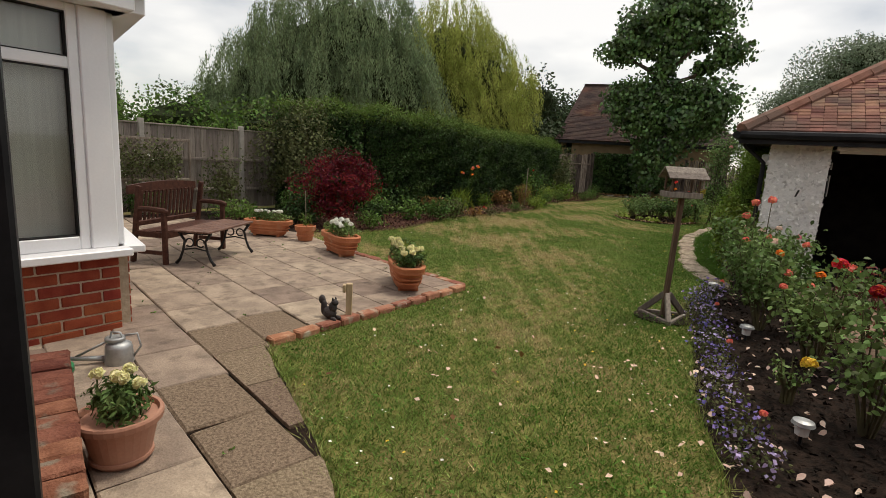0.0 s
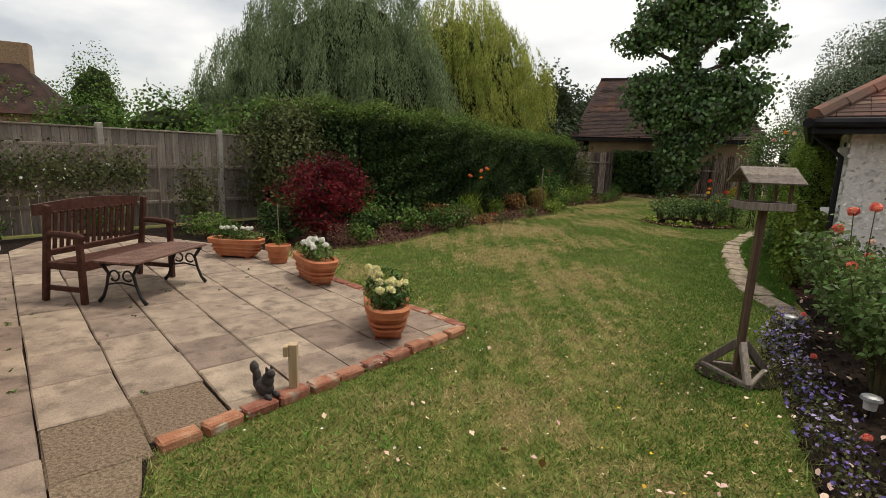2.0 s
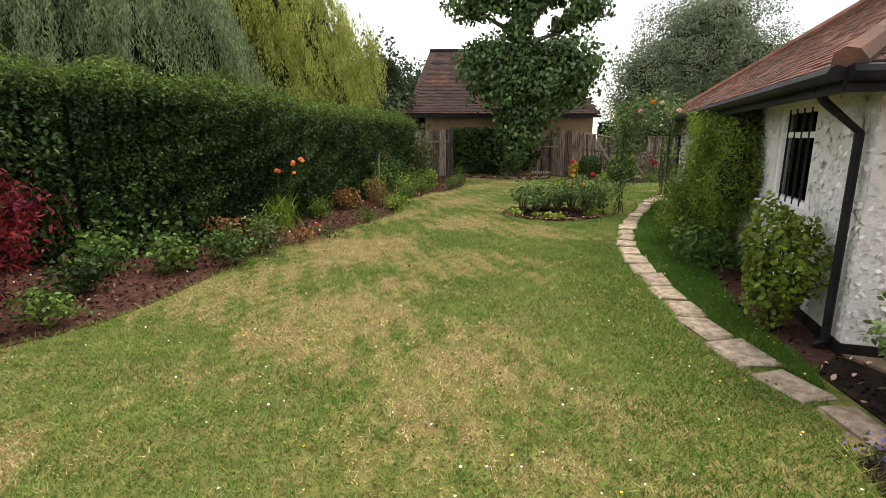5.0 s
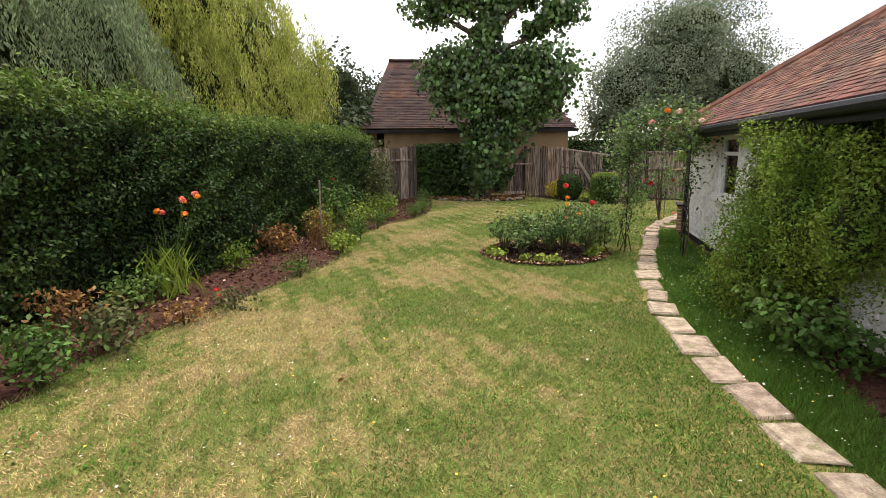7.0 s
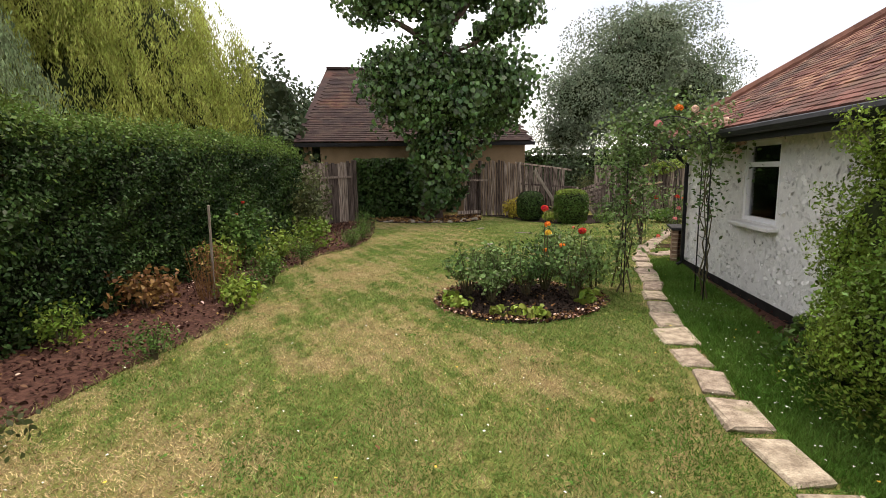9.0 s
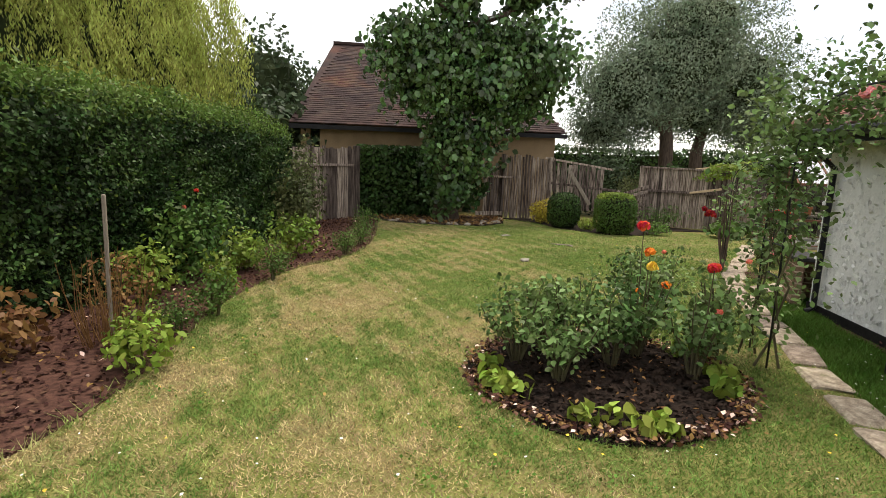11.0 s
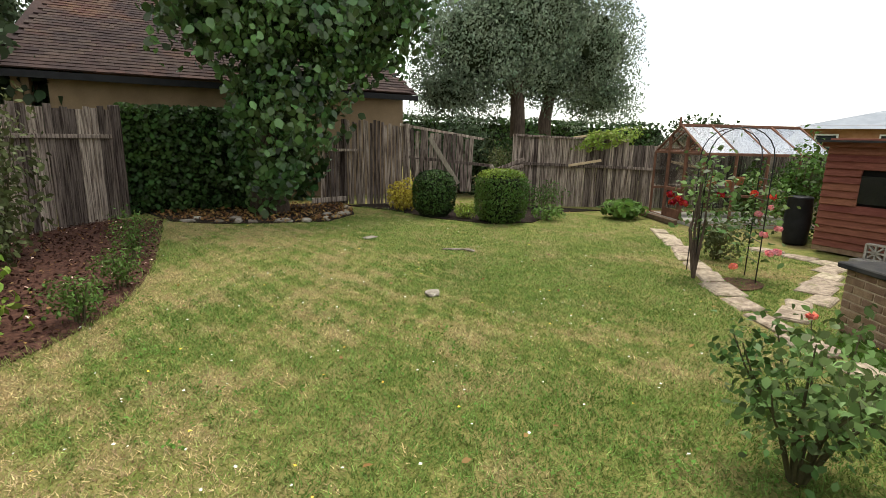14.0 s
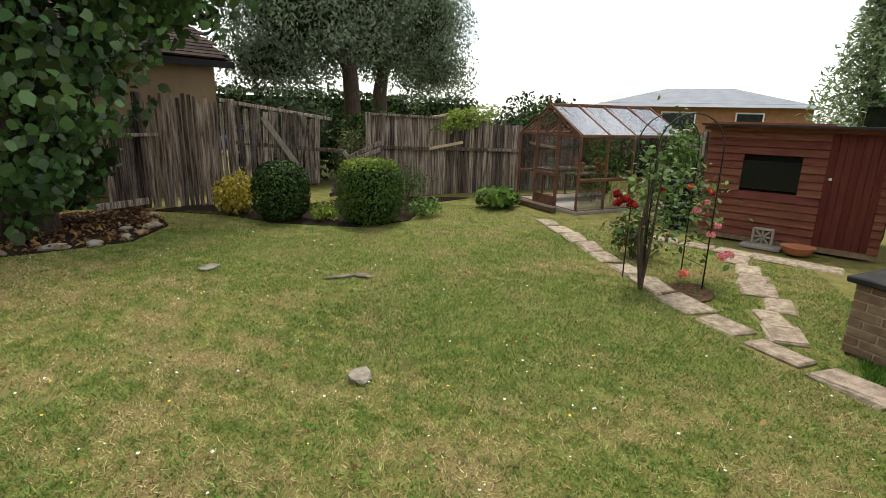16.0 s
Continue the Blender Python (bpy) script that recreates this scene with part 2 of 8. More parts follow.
m_far_leaf = leafy("far_tree_leaves", (0.030, 0.05, 0.022), (0.06, 0.085, 0.04))
m_conifer = leafy("conifer_sprays", (0.075, 0.14, 0.02), (0.20, 0.28, 0.045), island=0.6)
m_yew = leafy("yellow_green_shrub_leaves", (0.10, 0.165, 0.022), (0.20, 0.26, 0.045))
m_maple = leafy("crimson_maple_leaves", (0.095, 0.009, 0.016), (0.185, 0.02, 0.032), trans=0.3)
m_shrub = leafy("mid_green_leaves", (0.055, 0.11, 0.024), (0.12, 0.195, 0.042), island=0.6)
m_rose_leaf = leafy("rose_leaves", (0.062, 0.115, 0.032), (0.17, 0.245, 0.08), rough=0.45, island=0.6)
m_dull = leafy("olive_climber_leaves", (0.06, 0.075, 0.028), (0.12, 0.13, 0.05))
m_gold_leaf = leafy("golden_shrub_leaves", (0.30, 0.25, 0.03), (0.45, 0.36, 0.06))
m_lime = leafy("lime_foliage", (0.16, 0.24, 0.03), (0.27, 0.33, 0.06))
m_dry = leafy("dry_russet_leaves", (0.16, 0.075, 0.03), (0.28, 0.16, 0.06))
m_red_leaf = leafy("dark_red_leaves", (0.10, 0.02, 0.02), (0.17, 0.04, 0.035))
m_box = leafy("clipped_box_leaves", (0.055, 0.105, 0.022), (0.10, 0.165, 0.036))


def petal(name, c1, c2):
    return mat(name, c1, c2, scale=30, rough=0.6, bump=0, vary=0.12, island=0.15, trans=0.25)


p_cream = petal("cream_petals", (0.80, 0.76, 0.42), (0.86, 0.82, 0.50))
p_white = petal("white_petals", (0.80, 0.80, 0.72), (0.85, 0.85, 0.80))
p_red = petal("red_petals", (0.62, 0.03, 0.025), (0.75, 0.06, 0.04))
p_dark_red = petal("dark_red_petals", (0.30, 0.008, 0.015), (0.40, 0.015, 0.02))
p_orange = petal("orange_petals", (0.85, 0.22, 0.03), (0.90, 0.34, 0.06))
p_coral = petal("coral_petals", (0.85, 0.20, 0.15), (0.9, 0.30, 0.22))
p_pink = petal("pink_petals", (0.75, 0.20, 0.25), (0.85, 0.40, 0.40))
p_pale = petal("pale_pink_petals", (0.80, 0.55, 0.45), (0.85, 0.65, 0.55))
p_blue = petal("violet_blue_petals", (0.15, 0.11, 0.38), (0.28, 0.22, 0.54))
p_lilac = petal("lilac_petals", (0.42, 0.34, 0.62), (0.55, 0.46, 0.70))
p_yellow = petal("yellow_petals", (0.80, 0.52, 0.05), (0.85, 0.6, 0.1))


def glassy(name, tint, rough=0.02):
    m = bpy.data.materials.new(name)
    m.use_nodes = True
    n, l = m.node_tree.nodes, m.node_tree.links
    gl, tp, fr, ms = (n.new(k) for k in ("ShaderNodeBsdfGlossy", "ShaderNodeBsdfTransparent", "ShaderNodeFresnel", "ShaderNodeMixShader"))
    gl.inputs["Roughness"].default_value = rough
    tp.inputs["Color"].default_value = (*tint, 1)
    fr.inputs["IOR"].default_value = 1.5
    l.new(fr.outputs["Fac"], ms.inputs["Fac"])
    l.new(tp.outputs["BSDF"], ms.inputs[1])
    l.new(gl.outputs["BSDF"], ms.inputs[2])
    l.new(ms.outputs["Shader"], n["Material Output"].inputs["Surface"])
    return m


m_glass = glassy("window_glass", (0.92, 0.94, 0.93))
m_dirty_glass = glassy("dusty_greenhouse_glass", (0.66, 0.70, 0.70), 0.05)

# ---- building helpers ----
rng = np.random.default_rng(7)


def thing(name, at=(0, 0, 0), label="", category="", group="", kind="", rz=0.0):
    ob = new(name)
    ob.empty_display_size = 0.1
    ob.matrix_basis = pose(*at, 0, 0, rz)
    return tagged(ob, label, category, group, kind)


def mesh_of(bm, material, smooth=False):
    me = bpy.data.meshes.new("m")
    bm.to_mesh(me)
    bm.free()
    me.materials.append(material)
    if smooth:
        me.polygons.foreach_set("use_smooth", [True] * len(me.polygons))
    return me


def part(name, bm, material, parent=None, label="", smooth=False):
    me = bm if isinstance(bm, bpy.types.Mesh) else mesh_of(bm, material, smooth)
    me.name = name
    ob = new(name, me)
    ob.parent = parent
    return tagged(ob, label)


def solo(name, bm, material, label="", category="", group="", kind="", smooth=False):
    return tagged(part(name, bm, material, None, "", smooth), label, category, group, kind)


def box(bm, c, s, rz=0.0, rx=0.0, ry=0.0, bevel=0.0):
    g = bmesh.ops.create_cube(bm, size=1, matrix=pose(*c, rx, ry, rz) @ Matrix.Diagonal((*s, 1)))
    if bevel:
        edges = list({e for v in g["verts"] for e in v.link_edges})
        bmesh.ops.bevel(bm, geom=edges, offset=bevel, segments=1, affect="EDGES")
    return bm


def boxes(*rows, bevel=0.0):
    bm = bmesh.new()
    for r in rows:
        box(bm, *r, bevel=bevel)
    return bm


def tube(bm, pts, radii, n=7, cap=True):
    """A tube along points, with a radius at each."""
    pts = [Vector(p) for p in pts]
    rings = []
    for i, p in enumerate(pts):
        d = (pts[min(i + 1, len(pts) - 1)] - pts[max(i - 1, 0)]).normalized()
        a = d.orthogonal().normalized()
        if rings:
            a = (last - d * last.dot(d)).normalized()
        last = a
        b = d.cross(a)
        r = radii[i] if isinstance(radii, (list, tuple)) else radii
        rings.append([bm.verts.new(p + (a * math.cos(k * math.tau / n) + b * math.sin(k * math.tau / n)) * r) for k in range(n)])
    for p, q in zip(rings, rings[1:]):
        for k in range(n):
            bm.faces.new((p[k], p[(k + 1) % n], q[(k + 1) % n], q[k]))
    if cap:
        bm.faces.new(rings[0][::-1])
        bm.faces.new(rings[-1])
    return bm


def lathe(bm, prof, n=24, sx=1.0, sy=1.0, at=(0, 0, 0), power=2.0):
    """Turned body from (radius, height) pairs; power over 2 squares it off towards a trough."""
    rings = []
    for r, z in prof:
        ring = []
        for k in range(n):
            c, s = math.cos(k * math.tau / n), math.sin(k * math.tau / n)
            f = (abs(c) ** power + abs(s) ** power) ** (-1 / power)
            ring.append(bm.verts.new((at[0] + r * c * f * sx, at[1] + r * s * f * sy, at[2] + z)))
        rings.append(ring)
    for p, q in zip(rings, rings[1:]):
        for k in range(n):
            bm.faces.new((p[k], p[(k + 1) % n], q[(k + 1) % n], q[k]))
    bm.faces.new(rings[0][::-1])
    bm.faces.new(rings[-1])
    return bm


def raw(name, verts, faces_n, material):
    """A mesh of separate faces of faces_n corners each, from a (count * faces_n, 3) array."""
    me = bpy.data.meshes.new(name)
    k = len(verts) // faces_n
    me.vertices.add(len(verts))
    me.vertices.foreach_set("co", np.ascontiguousarray(verts, dtype=np.float32).ravel())
    me.loops.add(len(verts))
    me.loops.foreach_set("vertex_index", np.arange(len(verts), dtype=np.int32))
    me.polygons.add(k)
    me.polygons.foreach_set("loop_start", np.arange(0, len(verts), faces_n, dtype=np.int32))
    me.update(calc_edges=True)
    me.validate()
    me.materials.append(material)
    return me


def unit(v):
    return v / np.maximum(np.linalg.norm(v, axis=-1, keepdims=True), 1e-9)


def leaves(name, pts, out, size, material, aspect=0.55, droop=0.0, spread=0.8, var=0.35, full=None):
    """Leaf blades at points, facing roughly along out; full ones have a rounded outline."""
    n = len(pts)
    nrm = unit(out + rng.normal(0, spread, (n, 3)))
    t = unit(np.cross(nrm, rng.normal(0, 1, (n, 3))))
    t = unit(t + np.array([0, 0, -droop]))
    s = unit(np.cross(nrm, t))
    L = (size * (1 + rng.uniform(-var, var, n)))[:, None]
    fold = nrm * L * 0.10
    w = s * L * aspect * 0.5
    if full is None:
        full = size >= 0.045 and n < 30000 and aspect > 0.3
    if not full:
        v = np.stack([pts - t * L * 0.5, pts + w + fold - t * L * 0.05, pts + t * L * 0.5, pts - w + fold - t * L * 0.05], 1)
        return raw(name, v.reshape(-1, 3), 4, material)
    v = np.stack([pts - t * L * 0.5, pts + w * 0.74 + fold - t * L * 0.28, pts + w + fold + t * L * 0.08, pts + w * 0.38 + fold * 0.4 + t * L * 0.33, pts + t * L * 0.5 - fold * 0.6, pts - w * 0.38 + fold * 0.4 + t * L * 0.33, pts - w + fold + t * L * 0.08, pts - w * 0.74 + fold - t * L * 0.28], 1)
    return raw(name, v.reshape(-1, 3), 8, material)


def lumpy(d, seed, amount, freq=2.0):
    """A smooth uneven factor for directions or places d."""
    r = np.random.default_rng(seed)
    f = np.ones(len(d))
    for k in range(5):
        w = r.normal(0, freq * (1 + 0.6 * k), 3)
        f += amount / (1 + 0.5 * k) * np.sin(d @ w + r.uniform(0, 6.28))
    return f


def blob(center, radii, n, seed=0, rough=0.16, shell=0.35, freq=2.2):
    """Points in the outer part of an uneven ellipsoid, and their outward directions."""
    d = unit(rng.normal(0, 1, (n, 3)))
    r = lumpy(d, seed, rough, freq) * rng.uniform(0, 1, n) ** shell
    return np.array(center) + d * r[:, None] * np.array(radii), unit(d / np.array(radii))


def inside(x, y, poly):
    """Which of the places lie in the polygon."""
    x, y = np.asarray(x, float), np.asarray(y, float)
    hit = np.zeros(x.shape, bool)
    for (x0, y0), (x1, y1) in zip(poly, poly[1:] + poly[:1]):
        c = ((y0 > y) != (y1 > y)) & (x < (x1 - x0) * (y - y0) / ((y1 - y0) or 1e-9) + x0)
        hit ^= c
    return hit


def spline(pts, step):
    """Places at even steps along a smooth curve through points."""
    p = [Vector((*q, 0)) if len(q) == 2 else Vector(q) for q in pts]
    p = [p[0] * 2 - p[1], *p, p[-1] * 2 - p[-2]]
    fine = []
    for a, b, c, d in zip(p, p[1:], p[2:], p[3:]):
        for k in range(20):
            t = k / 20
            fine.append(0.5 * (2 * b + (c - a) * t + (2 * a - 5 * b + 4 * c - d) * t * t + (3 * b - a - 3 * c + d) * t ** 3))
    fine.append(p[-2])
    out, gone = [fine[0]], 0.0
    for a, b in zip(fine, fine[1:]):
        gone += (b - a).length
        if gone >= step:
            out.append(b)
            gone = 0.0
    return out


def sheet(poly, z, edge_noise=0.0):
    """A flat bed with slightly sunk rim, from a plan outline."""
    bm = bmesh.new()
    top = [bm.verts.new((x, y, z)) for x, y in poly]
    low = [bm.verts.new((x, y, -0.05)) for x, y in poly]
    bm.faces.new(top)
    for i in range(len(poly)):
        j = (i + 1) % len(poly)
        bm.faces.new((low[i], low[j], top[j], top[i]))
    bm.normal_update()
    bmesh.ops.triangulate(bm, faces=bm.faces[:], ngon_method="EAR_CLIP")
    bmesh.ops.recalc_face_normals(bm, faces=bm.faces[:])
    return bm


def pieces(name, parent, meshes, mats, limit=300, rest="pieces"):
    """Up to limit pieces as objects on shared meshes; the later ones joined into one."""
    for i, m in enumerate(mats[:limit]):
        ob = new(name, meshes[i % len(meshes)])
        ob.parent = parent
        ob.matrix_basis = m
    if len(mats) > limit:
        vs, fs = [], []
        data = []
        for me in meshes:
            co = np.empty(len(me.vertices) * 3)
            me.vertices.foreach_get("co", co)
            data.append((co.reshape(-1, 3), [tuple(p.vertices) for p in me.polygons]))
        base = 0
        for i, m in enumerate(mats[limit:]):
            co, fc = data[i % len(data)]
            a = np.array(m)
            vs.append(co @ a[:3, :3].T + a[:3, 3])
            fs += [tuple(base + k for k in f) for f in fc]
            base += len(co)
        me = bpy.data.meshes.new(rest)
        me.from_pydata(np.concatenate(vs).tolist(), [], fs)
        me.materials.append(meshes[0].materials[0])
        ob = new(rest, me)
        ob.parent = parent
        tagged(ob, kind="stuff")


def bevelled(size, bevel, material, jitter=0.0, seed=0):
    bm = bmesh.new()
    box(bm, (0, 0, 0), size)
    r = random.Random(seed)
    for v in bm.verts:
        v.co += Vector((r.uniform(-1, 1), r.uniform(-1, 1), r.uniform(-0.3, 0.3))) * jitter
    bmesh.ops.bevel(bm, geom=[e for e in bm.edges if e.verts[0].co.z > 0 and e.verts[1].co.z > 0], offset=bevel, segments=1, affect="EDGES")
    return mesh_of(bm, material)


def brick_mesh(size, bevel, material, seed=0):
    bm = bmesh.new()
    box(bm, (0, 0, 0), size, bevel=bevel)
    r = random.Random(seed)
    for v in bm.verts:
        v.co += Vector((r.uniform(-1, 1), r.uniform(-1, 1), r.uniform(-1, 1))) * bevel * 0.3
    return mesh_of(bm, material)


def brick_wall(parent, a, b, z0, z1, material, mortar, thick=0.1, length=0.225, height=0.075, gap=0.012, name="brick", limit=300):
    """Bricks in stretcher bond on the line a to b, before a mortar core."""
    a, b = Vector((*a, 0)), Vector((*b, 0))
    d = (b - a).normalized()
    ang = math.degrees(math.atan2(d.y, d.x))
    total = (b - a).length
    core = boxes((((a + b) / 2 + Vector((0, 0, (z0 + z1) / 2))), (total - 0.012, thick - 0.02, z1 - z0 - 0.006), ang))
    part("mortar", core, mortar, parent)
    whole = [brick_mesh((length - gap, thick, height - gap), 0.006, material, s) for s in range(3)]
    mats, cut = [], []
    for row in range(int(round((z1 - z0) / height))):
        s = -length / 2 * (row % 2)
        z = z0 + height * (row + 0.5)
        while s < total - 0.02:
            lo, hi = max(s, 0), min(s + length, total)
            if hi - lo > 0.03:
                m = pose(*(a + d * (lo + hi) / 2 + Vector((0, 0, z))), 0, 0, ang) @ Matrix.Diagonal(((hi - lo - gap) / (length - gap), 1, 1, 1))
                mats.append(m)
            s += length
    pieces(name, parent, whole, mats, limit, "bricks")


# ---- ground, beds and paths ----
BORDER = [(-4.9, 4.35), (-4.1, 4.86), (-3.55, 5.65), (-3.2, 7.2), (-2.92, 8.5), (-2.35, 9.6), (-1.76, 10.9), (-1.3, 11.8), (-1.08, 13), (-0.95, 14.5), (-0.35, 16.3), (0.25, 17.0), (0.75, 17.9), (1.1, 19.4), (1.35, 21.6), (1.5, 23.2)]
BACK = [(0.6, 23.6), (-0.9, 22.2), (-2.2, 17), (-3.0, 13.5), (-4.2, 9.8), (-6.8, 6.6), (-7.4, 5.0)]
BED_EDGE = [(0.50, -3.4), (0.58, -2.2), (0.64, -1.4), (0.70, -0.6), (0.90, 0.45), (1.02, 1.1), (1.10, 1.8), (1.30, 2.42), (1.60, 3.12)]
LAWN_EDGE = [(-0.55, -3.3), (-1.21, -2.23), (-1.45, -1.92), (-1.70, -1.66), (-1.95, -1.36), (-2.26, -1.05), (-2.48, -0.78)]
CORNER = (-1.36, 1.62)
PATIO = [(-0.55, -3.3), *LAWN_EDGE[1:], CORNER, (-2.33, 2.13), (-3.35, 2.82), (-4.75, 3.95), (-7.6, 4.3), (-8.6, 3.4), (-3.9, -4.4), (-1.0, -4.4)]

bm = bmesh.new()
bmesh.ops.create_grid(bm, x_segments=40, y_segments=40, size=300)
for v in bm.verts:
    r = v.co.length
    v.co.z = -0.015
ground = solo("ground", bm, m_lawn, "mown lawn with green and straw-coloured dry patches", "lawn", kind="structure")

solo("flower_border", sheet([tuple(p.xy) for p in spline(BORDER, 0.3)] + BACK, 0.0), m_mulch, "reddish bark-mulched flower border before the hedge", "flower bed", kind="structure")
FENCE_BED = [(-4.75, 3.98), (-7.6, 4.33), (-8.63, 3.43), (-7.22, 1.1), (-10.3, 0.4), (-9.45, 2.45), (-6.85, 8.2), (-6.82, 6.6), (-7.42, 5.0), (-4.92, 4.36)]
solo("fence_bed", sheet(FENCE_BED, 0.003), m_soil, "dark soil bed between patio and board fence", "flower bed", kind="structure")
RIGHT_BED = [tuple(p.xy) for p in spline(BED_EDGE, 0.25)] + [(2.02, 3.2), (2.16, 4.1), (2.55, 4.33), (2.75, 3.6), (2.55, 2.2), (2.35, 0.2), (2.2, -1.5), (2.2, -3.4)]
solo("rose_border", sheet(RIGHT_BED, 0.0), m_soil, "dark soil rose border along the lawn's edge", "flower bed", kind="structure")
WALL_BED = [(2.15, 4.1), (2.35, 5.2), (2.75, 6.3), (3.3, 7.6), (3.75, 8.8), (4.3, 9.9), (5.0, 11.3), (5.6, 12.9), (5.8, 13.0), (2.55, 4.35)]
solo("wall_bed", sheet(WALL_BED, 0.0), m_mulch, "narrow soil bed at the garage wall's foot", "flower bed", kind="structure")
ring = [(2.35 + 1.06 * math.cos(a) * (1 + 0.04 * math.sin(5 * a)), 12.0 + 1.0 * math.sin(a) * (1 + 0.04 * math.cos(3 * a))) for a in np.linspace(0, math.tau, 40, endpoint=False)]
solo("round_rose_bed", sheet(ring, 0.0), m_soil, "round bed of dark soil cut into the lawn", "flower bed", kind="structure")
tree_ring = [(1.6, 22.9), (2.3, 22.3), (3.2, 21.95), (4.2, 21.75), (5.0, 22.4), (5.4, 23.6), (5.3, 24.4), (1.2, 24.6)]
solo("tree_bed", sheet(tree_ring, 0.0), m_soil, "bare dark soil round the big tree's foot", "flower bed", kind="structure")
back_bed = [(5.4, 23.8), (6.0, 22.6), (6.25, 21.3), (6.9, 20.15), (7.8, 19.95), (8.6, 20.35), (9.4, 20.8), (10.6, 20.6), (9.2, 22.4), (7.4, 22.4), (6.4, 23.8)]
solo("shrub_bed", sheet(back_bed, 0.0), m_soil, "soil bed along the broken fence", "flower bed", kind="structure")
drive = [(2.55, 4.35), (2.75, 3.6), (2.55, 2.2), (2.35, 0.2), (2.2, -1.5), (2.2, -3.4), (9, -3.4), (9, 2.0)]
solo("driveway", sheet(drive, 0.02), mat("brown_block_paving", (0.18, 0.12, 0.085), (0.26, 0.18, 0.13), scale=9, rough=0.9, bump=0.6, vary=0.3), "brown paved driveway before the garage", "driveway", kind="structure")

# patio base and slabs
U, V = Vector((0.557, 0.83, 0)), Vector((-0.83, 0.557, 0))
patio = solo("patio", sheet(PATIO, 0.012), m_soil, "sandstone slab patio with weedy dark joints", "patio", kind="structure")
GA = math.degrees(math.atan2(V.y, V.x))
slab_a = [bevelled((0.590, 0.430, 0.05), 0.009, m_slab, 0.007, s) for s in range(4)]
slab_r = [bevelled((0.585, 0.425, 0.05), 0.014, m_rough_slab, 0.014, s) for s in range(3)]
org = U * 0.62 + V * 3.42
stagger = random.Random(12)
mats_a, mats_r = [], []
turn = sum(a[0] * b[1] - b[0] * a[1] for a, b in zip(PATIO, PATIO[1:] + PATIO[:1]))


def cut_slab(c, rough_one):
    """A slab cut to the patio's outline."""
    poly = [c + U * a + V * b for a, b in ((-0.215, -0.295), (0.215, -0.295), (0.215, 0.295), (-0.215, 0.295))]
    reflex = Vector((-2.48, -0.78, 0))
    single = (c - reflex).length < 0.55
    for a, b in zip(PATIO, PATIO[1:] + PATIO[:1]):
        a, b = Vector((*a, 0)), Vector((*b, 0))
        d = b - a
        f = max(0, min(1, (c - a).dot(d) / d.length_squared))
        if (a + d * f - c).length > 0.46:
            continue
        n = Vector((-d.y, d.x, 0)).normalized() * (1 if turn > 0 else -1)
        if single and (c - a).dot(n) < 0:
            continue
        out = []
        for p, q in zip(poly, poly[1:] + poly[:1]):
            dp, dq = (p - a).dot(n), (q - a).dot(n)
            if dp >= 0:
                out.append(p)
            if dp * dq < 0:
                out.append(p.lerp(q, dp / (dp - dq)))
        poly = out
        if len(poly) < 3:
            return
    bm = bmesh.new()
    face = bm.faces.new([bm.verts.new(p - c + Vector((0, 0, -0.02))) for p in poly])
    if face.calc_area() < 0.02:
        bm.free()
        return
    bm.normal_update()
    top = bmesh.ops.extrude_face_region(bm, geom=[face])
    bmesh.ops.translate(bm, vec=(0, 0, 0.045), verts=[v for v in top["geom"] if isinstance(v, bmesh.types.BMVert)])
    bmesh.ops.recalc_face_normals(bm, faces=bm.faces[:])
    ob = part("worn_slab" if rough_one else "slab", bm, m_rough_slab if rough_one else m_slab, patio)
    ob.matrix_basis = pose(c.x, c.y, 0.012)



for i in range(-6, 14):
    shift = stagger.uniform(-0.12, 0.12) + (0.2 if i % 3 == 1 else 0)
    for j in range(-9, 11):
        c = org - U * (0.22 + 0.44 * i) + V * (0.30 + 0.60 * j + shift)
        corners = [c + U * a + V * b for a in (-0.19, 0.19) for b in (-0.26, 0.26)]
        ok = inside([p.x for p in corners], [p.y for p in corners], PATIO)
        bay = (c - Vector((-3.68, -0.9, 0)))
        if ok.any() and not (bay.dot(V) > 0.1 and bay.dot(U) < -0.1):
            near_edge = min((c - Vector((*q, 0))).length for q in LAWN_EDGE) < 0.52
            m = pose(c.x, c.y, 0.012 + random.uniform(-0.003, 0.004), 0, 0, GA + random.uniform(-0.5, 0.5))
            if ok.all():
                (mats_r if near_edge else mats_a).append(m)
            else:
                cut_slab(c, near_edge)
pieces("slab", patio, slab_a, mats_a)
pieces("worn_slab", patio, slab_r, mats_r)

# brick edging of the patio
edge_brick = [brick_mesh((0.215, 0.11, 0.07), 0.012, m_old_brick, s) for s in range(4)]
edging = thing("brick_edging", (0, 0, 0), "old reddish brick edging round the patio", "edging", kind="structure")
mats_e = []
for a, b in (((-2.46, -0.77), CORNER), (CORNER, (-3.4, 2.85))):
    a, b = Vector((*a, 0)), Vector((*b, 0))
    d = (b - a).normalized()
    k = 0.12
    while k < (b - a).length:
        p = a + d * k
        mats_e.append(pose(p.x + random.uniform(-0.01, 0.01), p.y, 0.012 + random.uniform(-0.008, 0.012), random.uniform(-3, 3), 0, math.degrees(math.atan2(d.y, d.x)) + random.uniform(-3, 3)))
        k += 0.235
pieces("brick", edging, edge_brick, mats_e)

